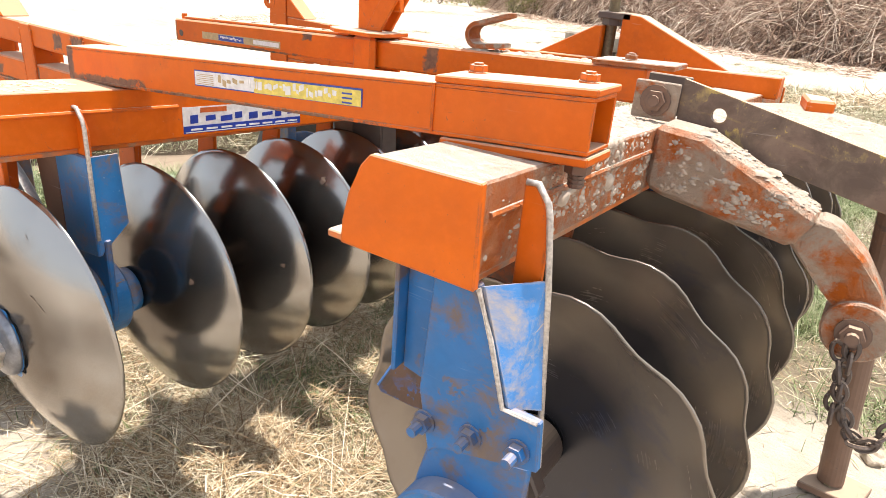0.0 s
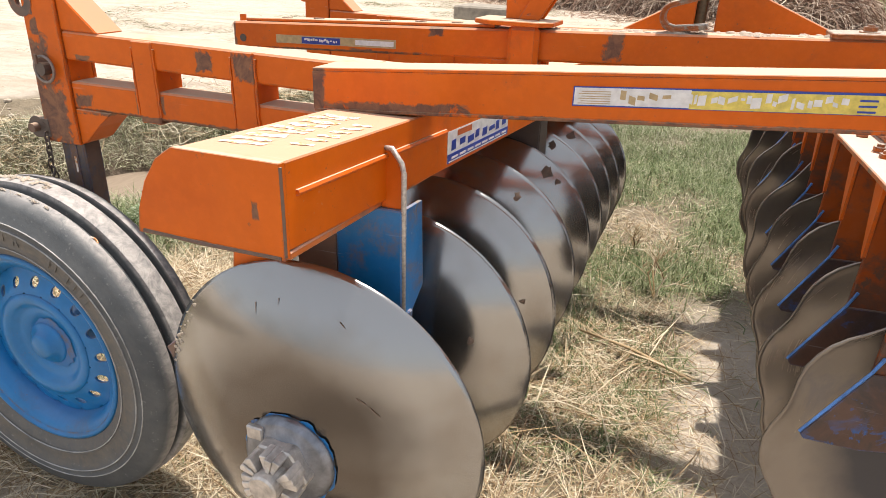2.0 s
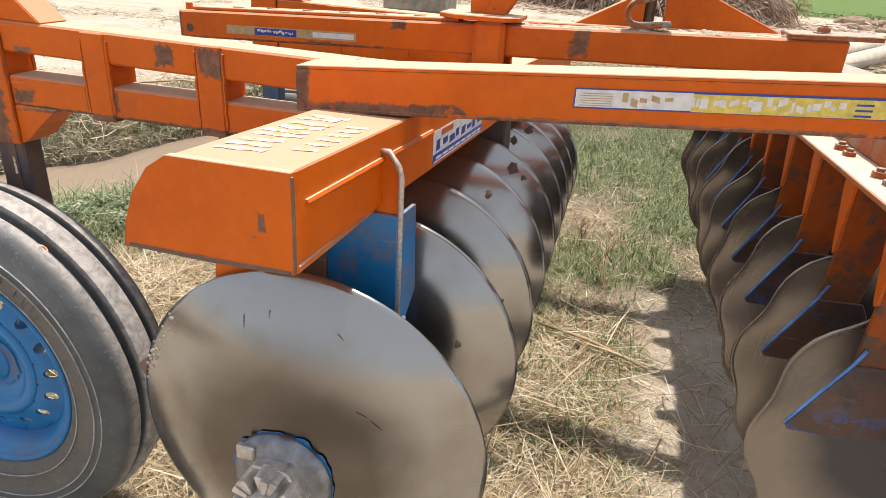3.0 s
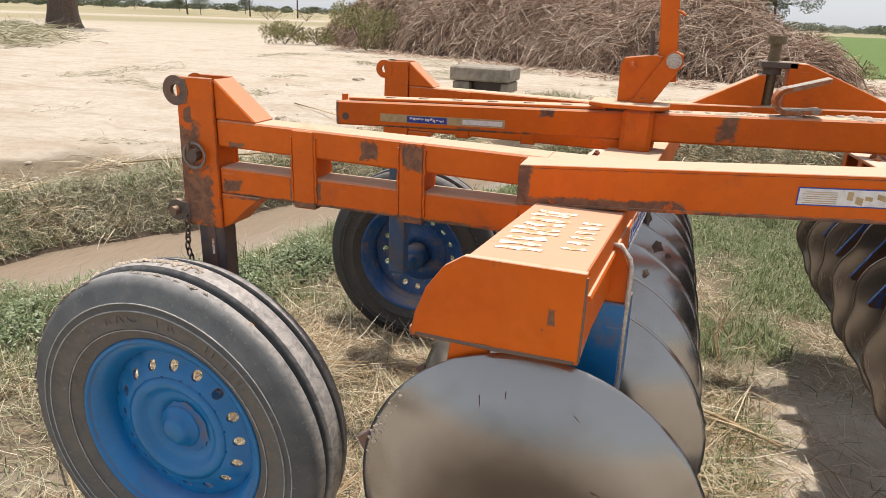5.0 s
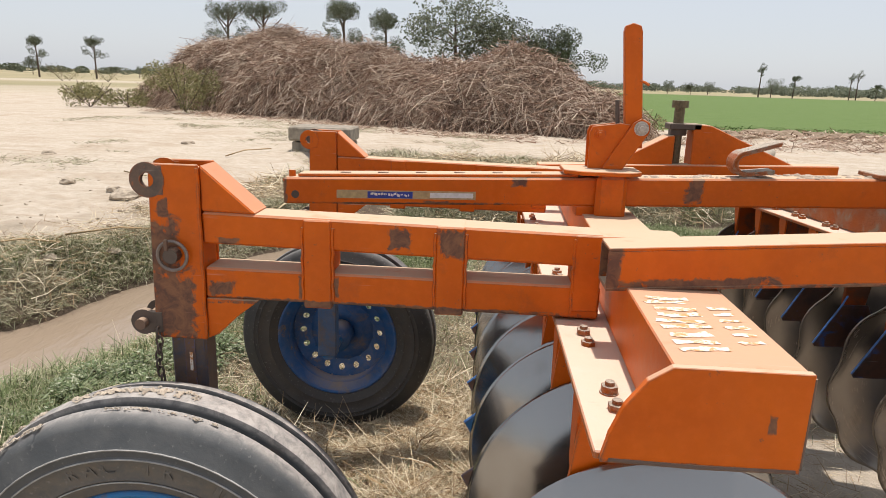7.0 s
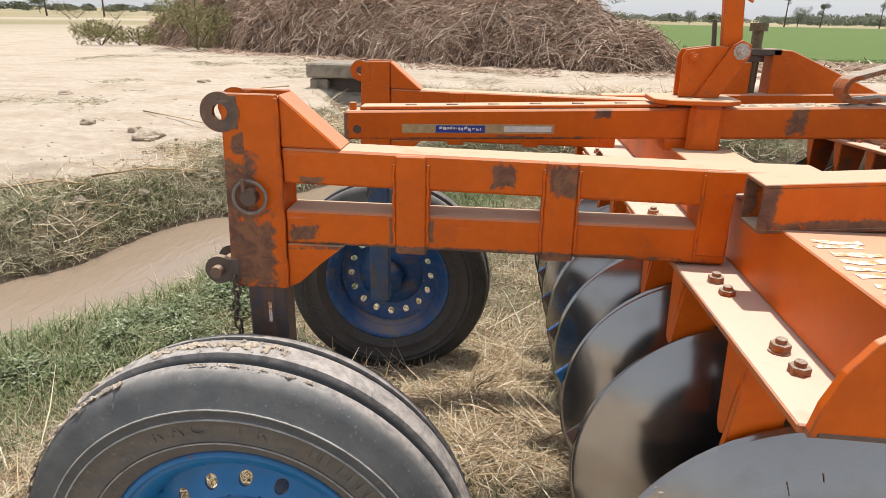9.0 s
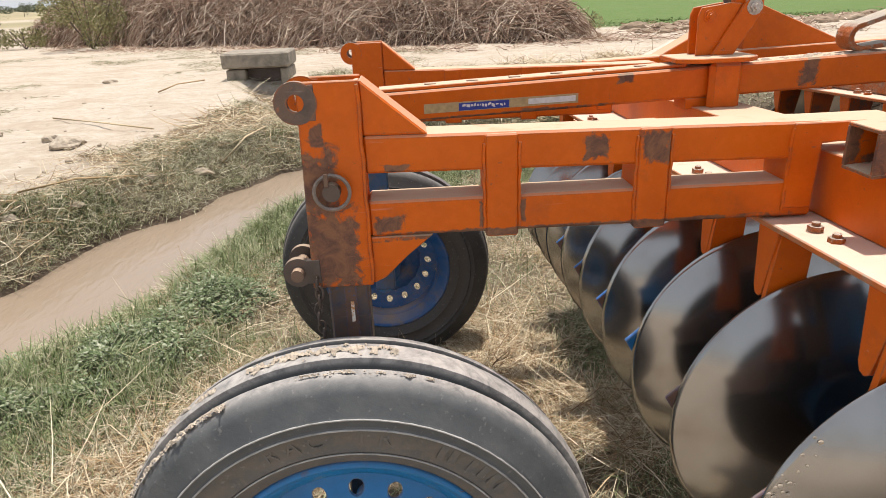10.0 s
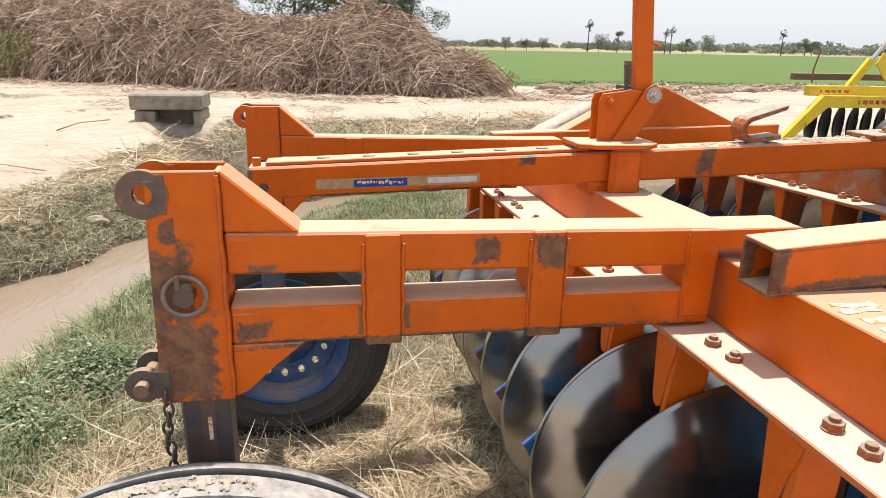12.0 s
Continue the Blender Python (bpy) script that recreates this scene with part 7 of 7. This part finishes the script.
# litter at the foot of the heap and by the field edge
def litter():
    x, y = pick(9000, -12, 12, 13.5, 24, lambda a, c: np.clip(smooth01(c - (15.4 + np.maximum(0, -a) * 0.55), -0.6, 1.2) * (1 - smooth01(c - (18.6 + np.maximum(0, -a) * 0.6), 0, 1.5)) * smooth01(fbm(a, c, 0.9, 95), 0.35, 0.6), 0, 1))
    m = len(x)
    a = blades(x, y, ground_z(x, y) + 0.01, RNG.uniform(0.1, 0.5, m), RNG.uniform(0.008, 0.02, m), RNG.normal(0.05, 0.2, m), RNG.normal(0.0, 0.2, m))
    x, y = pick(4000, 5.0, 26, 17.0, 25.0, lambda a_, c: np.exp(-((c - 20.0 - 0.16 * (a_ - 9)) / 1.3) ** 2) * smooth01(fbm(a_, c, 0.6, 97), 0.4, 0.6))
    m = len(x)
    b_ = blades(x, y, ground_z(x, y) + RNG.uniform(0, 0.14, m), RNG.uniform(0.08, 0.30, m), RNG.uniform(0.015, 0.045, m), RNG.normal(0.1, 0.25, m), RNG.normal(0.0, 0.3, m))
    return [a, b_]

stuff("stalk_litter", litter(), STALK, "broken stalks littering the track and the field edge", "litter")

bm = bmesh.new()
rm = random.Random(21)
for k in range(80):
    x = rm.uniform(7, 24)
    y = 20.2 + 0.17 * (x - 9) + rm.gauss(0, 0.7)
    s = rm.uniform(0.10, 0.34)
    bmesh.ops.create_icosphere(bm, subdivisions=2, radius=s, matrix=Matrix.Translation((x, y, float(ground_z(x, y)))) @ Matrix.Diagonal((1.6, 1.0, 0.55, 1)))
for v in bm.verts:
    v.co += Vector((noise.noise(v.co * 3), noise.noise(v.co * 3 + Vector((9, 0, 0))), noise.noise(v.co * 3 + Vector((0, 9, 0))))) * 0.10
solo("earth_spoil", bm, flat("spoil_earth", (0.30, 0.22, 0.15), 0.95, 0.5, 6), "low heaps of dug earth along the field edge", "earth", kind="stuff")

# ---- shrubs and trees ----
def leaf_cloud(bm, centre, radii, n, size, rnd):
    for _ in range(n):
        u = Vector((rnd.gauss(0, 1), rnd.gauss(0, 1), rnd.gauss(0, 1))).normalized() * rnd.uniform(0.45, 1.0) ** 0.6
        c = Vector(centre) + Vector((u.x * radii[0], u.y * radii[1], u.z * radii[2]))
        o = Vector((rnd.uniform(-1, 1), rnd.uniform(-1, 1), rnd.uniform(-1, 1))).normalized()
        s = o.orthogonal().normalized() * size * rnd.uniform(0.4, 0.9)
        o = o * size * rnd.uniform(0.7, 1.3)
        bm.faces.new([bm.verts.new(v) for v in (c - o, c + s, c + o, c - s)])

def tree_kind(seed, height, spread, bare):
    """A trunk with limbs and an uneven crown of leaf clumps; bare: share of the height below the crown."""
    rnd = random.Random(seed)
    tr = thing("tree", (0, 0, 0), "distant dark green tree standing in the fields", "tree", "trees in the fields")
    bm = bmesh.new()
    lean = rnd.uniform(-0.05, 0.05) * height
    top = Vector((lean, 0, height * 0.8))
    cyl(bm, (0, 0, -0.3), top * 0.5, height * 0.022, 8, height * 0.016)
    cyl(bm, top * 0.5, top, height * 0.016, 8, height * 0.006)
    tips = [top]
    for k in range(9):
        a, f = rnd.uniform(0, 6.28), rnd.uniform(bare, 0.9)
        p = top * f
        q = p + Vector((math.cos(a) * spread * rnd.uniform(0.4, 0.95), math.sin(a) * spread * rnd.uniform(0.4, 0.95), height * rnd.uniform(0.05, 0.2)))
        cyl(bm, p, q, height * 0.008, 6, height * 0.003)
        tips.append(q)
    part("trunk", bm, BARK, tr)
    bm = bmesh.new()
    for q in tips:
        for _ in range(3):
            c = q + Vector((rnd.gauss(0, 0.25), rnd.gauss(0, 0.25), rnd.gauss(0, 0.18))) * spread
            leaf_cloud(bm, c, (spread * 0.36, spread * 0.36, spread * 0.30), 210, spread * 0.030, rnd)
    part("crown", bm, LEAF, tr)
    return tr

kinds = [tree_kind(1, 7.0, 1.5, 0.45), tree_kind(2, 5.5, 2.2, 0.25), tree_kind(3, 8.0, 1.0, 0.62), tree_kind(4, 6.0, 3.0, 0.2)]
spots = [(2, 59, 150, 0.95), (1, 61.6, 150, 0.8), (0, 66.2, 150, 0.75), (2, 78, 150, 0.75), (2, 80.5, 152, 0.85), (0, 83.5, 150, 0.55), (1, 87.8, 150, 0.85), (2, 108.3, 150, 0.8), (3, 113.2, 148, 0.65), (1, 42.2, 160, 0.6), (1, 47.5, 160, 0.55), (3, 132, 170, 0.6), (1, 51.7, 161, 0.6),
    (2, -75, 92, 0.85), (3, -73.6, 93.5, 0.5), (0, -67.2, 97.8, 0.95), (0, -60.7, 101.9, 1.0), (3, -94, 135, 0.6), (1, -108, 130, 0.7), (1, -66, 125, 0.45), (1, -58, 130, 0.4),
    (0, -21.4, 55, 1.15), (0, -18.6, 56, 1.2), (0, -12.0, 58, 1.25), (0, -8.6, 60, 1.15), (3, -2.4, 60, 1.5), (3, 1.6, 61, 1.15), (1, 5.9, 61, 1.25), (1, 7.8, 61, 1.2), (1, 3.4, 64, 0.9),
    (1, 150, 160, 0.7), (3, 165, 170, 0.6), (1, -130, 140, 0.7), (3, -150, 150, 0.8)]
rt = random.Random(4)
used = set()
for k, x, y, s in spots:
    m = Matrix.Translation((x, y, float(ground_z(x, y)))) @ Matrix.Rotation(rt.uniform(0, 6.28), 4, "Z")
    if k in used:
        ob = copy_thing(kinds[k], m)
    else:
        ob = kinds[k]
        ob.matrix_basis = m
        used.add(k)
    ob.scale = (s, s, s)

def far_woods():
    bm = bmesh.new()
    rnd = random.Random(77)
    for k in range(560):
        a = radians(rnd.uniform(-62, 66))
        D = rnd.uniform(240, 420)
        x, y = D * math.sin(a), D * math.cos(a)
        s = rnd.uniform(0.9, 2.3) * (1.25 if abs(a) > 0.4 else 1.0) * (0.7 if a < -0.15 else 1.0)
        leaf_cloud(bm, (x, y, s * 0.7), (s * rnd.uniform(1.2, 3.0), s * 1.5, s * 0.8), 200, s * 0.19, rnd)
    solo("far_woods", bm, LEAF, "far belt of trees along the horizon", "woods", kind="stuff")

far_woods()

def shrub(x, y, w, h, n, rnd, m):
    z0 = float(ground_z(x, y))
    sh = thing("shrub", (x, y, z0), "dusty grey-green shrub beside the track", "shrub", "shrubs by the track")
    bm = bmesh.new()
    for k in range(12):
        a = rnd.uniform(0, 6.28)
        sweep(bm, [(x, y, z0), (x + w * 0.3 * math.cos(a), y + w * 0.3 * math.sin(a), z0 + h * 0.5), (x + w * 0.5 * math.cos(a), y + w * 0.5 * math.sin(a), z0 + h * rnd.uniform(0.7, 1.0))], 0.012, 4)
    part("branch_work", bm, BARK, sh)
    bm = bmesh.new()
    for _ in range(9):
        c = (x + rnd.uniform(-0.5, 0.5) * w, y + rnd.uniform(-0.4, 0.4) * w, z0 + h * rnd.uniform(0.3, 0.75))
        leaf_cloud(bm, c, (w * 0.26, w * 0.26, h * 0.30), n // 3, 0.032, rnd)
    part("foliage", bm, m, sh)

SHRUB = island_mat("shrub_leaves", [(0.0, (0.12, 0.115, 0.05)), (0.6, (0.21, 0.195, 0.085)), (1.0, (0.32, 0.29, 0.14))], 0.85)
rs_ = random.Random(31)
for x, y, w, h, n in ((-14.8, 24.0, 1.7, 1.0, 620), (-13.6, 24.6, 1.4, 0.8, 480), (-10.2, 22.2, 1.9, 1.75, 1500), (-47.6, 73, 3.2, 2.0, 240), (-44, 76, 3.0, 1.8, 240), (-50, 78, 3.0, 1.6, 240), (5.3, 19.0, 1.0, 0.7, 380), (-17, 27, 1.5, 0.8, 380)):
    shrub(x, y, w, h, n, rs_, SHRUB)

# an old tree at the far edge of the track, with straw heaped at its foot
def old_tree(x, y, rnd):
    z0 = float(ground_z(x, y))
    tr = thing("old_tree", (x, y, z0), "old thick-trunked tree at the edge of the track", "tree")
    bm = bmesh.new()
    rings = []
    for h, r in ((-0.3, 1.1), (0.25, 0.85), (0.8, 0.70), (1.8, 0.62), (2.8, 0.58), (3.6, 0.60)):
        ring = []
        for k in range(22):
            a = 2 * math.pi * k / 22
            q = r * (1 + 0.16 * noise.noise(Vector((math.cos(a) * 1.7, math.sin(a) * 1.7, h * 0.5))) + 0.05 * math.sin(7 * a + h))
            ring.append(bm.verts.new((x + q * math.cos(a) + 0.05 * h, y + q * math.sin(a), z0 + h)))
        rings.append(ring)
    for A, B in zip(rings, rings[1:]):
        for k in range(22):
            bm.faces.new((A[k], A[(k + 1) % 22], B[(k + 1) % 22], B[k]))
    bm.faces.new(rings[-1])
    tips = []
    for k in range(7):
        a = 0.9 * k
        p = Vector((x + 0.16, y, z0 + 3.4))
        m_ = p + Vector((math.cos(a) * 1.1, math.sin(a) * 1.1, 1.5))
        q = p + Vector((math.cos(a) * 2.6, math.sin(a) * 2.6, rnd.uniform(2.0, 4.0)))
        cyl(bm, p, m_, 0.24, 9, 0.16)
        cyl(bm, m_, q, 0.16, 8, 0.05)
        tips += [m_, q]
    part("trunk", bm, BARK, tr)
    bm = bmesh.new()
    for q in tips:
        for _ in range(4):
            leaf_cloud(bm, q + Vector((rnd.gauss(0, 0.8), rnd.gauss(0, 0.8), rnd.gauss(0.4, 0.6))), (0.9, 0.9, 0.7), 60, 0.14, rnd)
    part("crown", bm, LEAF, tr)

old_tree(-30.0, 27.0, random.Random(6))

def edge_straw():
    x, y = pick(2600, -33, -15, 11.0, 28.0, lambda a, c: np.exp(-((c - (15.0 - 0.80 * (a + 19))) / 1.7) ** 2) * smooth01(fbm(a, c, 0.8, 99), 0.25, 0.55) * smooth01(-17.0 - a, 0, 2))
    m = len(x)
    return [blades(x, y, ground_z(x, y) + RNG.uniform(0.0, 0.30, m), RNG.uniform(0.3, 1.1, m), RNG.uniform(0.012, 0.03, m), RNG.normal(0.05, 0.2, m), RNG.normal(0.1, 0.25, m))]

stuff("straw_pile", edge_straw(), DRYGRASS, "flattened straw spread at the foot of the old tree", "straw")

# ---- yellow harrow parked beyond ----
yel = thing("yellow_harrow", (7.8, 8.0, 0), "bright yellow disc harrow with dark discs parked on the sand", "disc harrow")
YY = 7.8
part("upper_beam", box(bmesh.new(), 6.95, 9.4, YY, YY + 0.11, 0.75, 0.89, 0.006), YELLOW, yel)
part("lower_beam", box(bmesh.new(), 7.12, 9.4, YY - 0.12, YY - 0.01, 0.59, 0.76, 0.006), YELLOW, yel)
part("sloping_leg", prism(bmesh.new(), [(6.50, 0.10), (6.66, 0.10), (7.26, 0.64), (7.22, 0.76), (7.12, 0.77)], "y", YY - 0.125, YY - 0.02, 0.005), YELLOW, yel)
part("mast_brace", prism(bmesh.new(), [(7.56, 0.88), (7.69, 0.88), (7.96, 1.24), (7.86, 1.29)], "y", YY + 0.02, YY + 0.09, 0.004), YELLOW, yel)
part("screw_rod", cyl(bmesh.new(), (7.90, YY + 0.05, 1.25), (8.16, YY + 0.05, 1.58), 0.030, 12), flat("bright_rod", (0.6, 0.58, 0.52), 0.35, 0.3, 40, 0.6), yel)
part("mast_plate", prism(bmesh.new(), [(8.10, 1.20), (8.18, 1.36), (8.7, 1.40), (8.7, 0.90), (8.35, 0.90)], "y", YY + 0.15, YY + 0.18, 0.004), YELLOW, yel)
part("wooden_beam", box(bmesh.new(), 7.35, 9.4, YY + 0.9, YY + 1.0, 0.93, 1.03, 0.006), RUST, yel)
part("bare_pole", sweep(bmesh.new(), [(7.36, YY + 0.5, 0.9), (7.35, YY + 0.5, 1.1), (7.42, YY + 0.5, 1.40)], 0.012, 6), RUST, yel)
for k in range(9):
    x = 7.13 + 0.052 * k + 0.02 * (k % 2)
    part("script_bar", box(bmesh.new(), x, x + 0.03 + 0.012 * (k % 3), YY - 0.0025, YY - 0.0005, 0.79 + 0.01 * (k % 2), 0.83, 0), STK_RED, yel)
    x += 0.55
    part("script_bar", box(bmesh.new(), x, x + 0.03 + 0.012 * (k % 3), YY - 0.1225, YY - 0.1205, 0.64 + 0.01 * (k % 2), 0.70, 0), STK_RED, yel)
dk = disc_mesh("disc", 0.075, disc_steel("dull_disc_steel", (0.10, 0.095, 0.095), 0.45), True)
for k in range(8):
    ob = hang("disc", dk, yel, (7.12 + 0.23 * k, YY + 0.05, 0.34), "dark scalloped disc")
    ob.rotation_euler = (0, 0, radians(38))
tb = lathe(bmesh.new(), [(0.20, 0.07), (0.26, 0.09), (0.33, 0.085), (0.365, 0.06), (0.375, 0.0), (0.365, -0.06), (0.33, -0.085), (0.26, -0.09), (0.20, -0.07)], 40, 1, None, True)
part("tyre", tb, RUBBER, yel, "dusty rubber tyre", (8.22, YY - 0.35, 0.14), True)
part("rim", lathe(bmesh.new(), [(0.0, 0.03), (0.10, 0.03), (0.19, 0.06), (0.205, 0.07), (0.205, -0.07), (0.0, -0.05)], 32), YELLOW, yel, "", (8.22, YY - 0.35, 0.14), True)
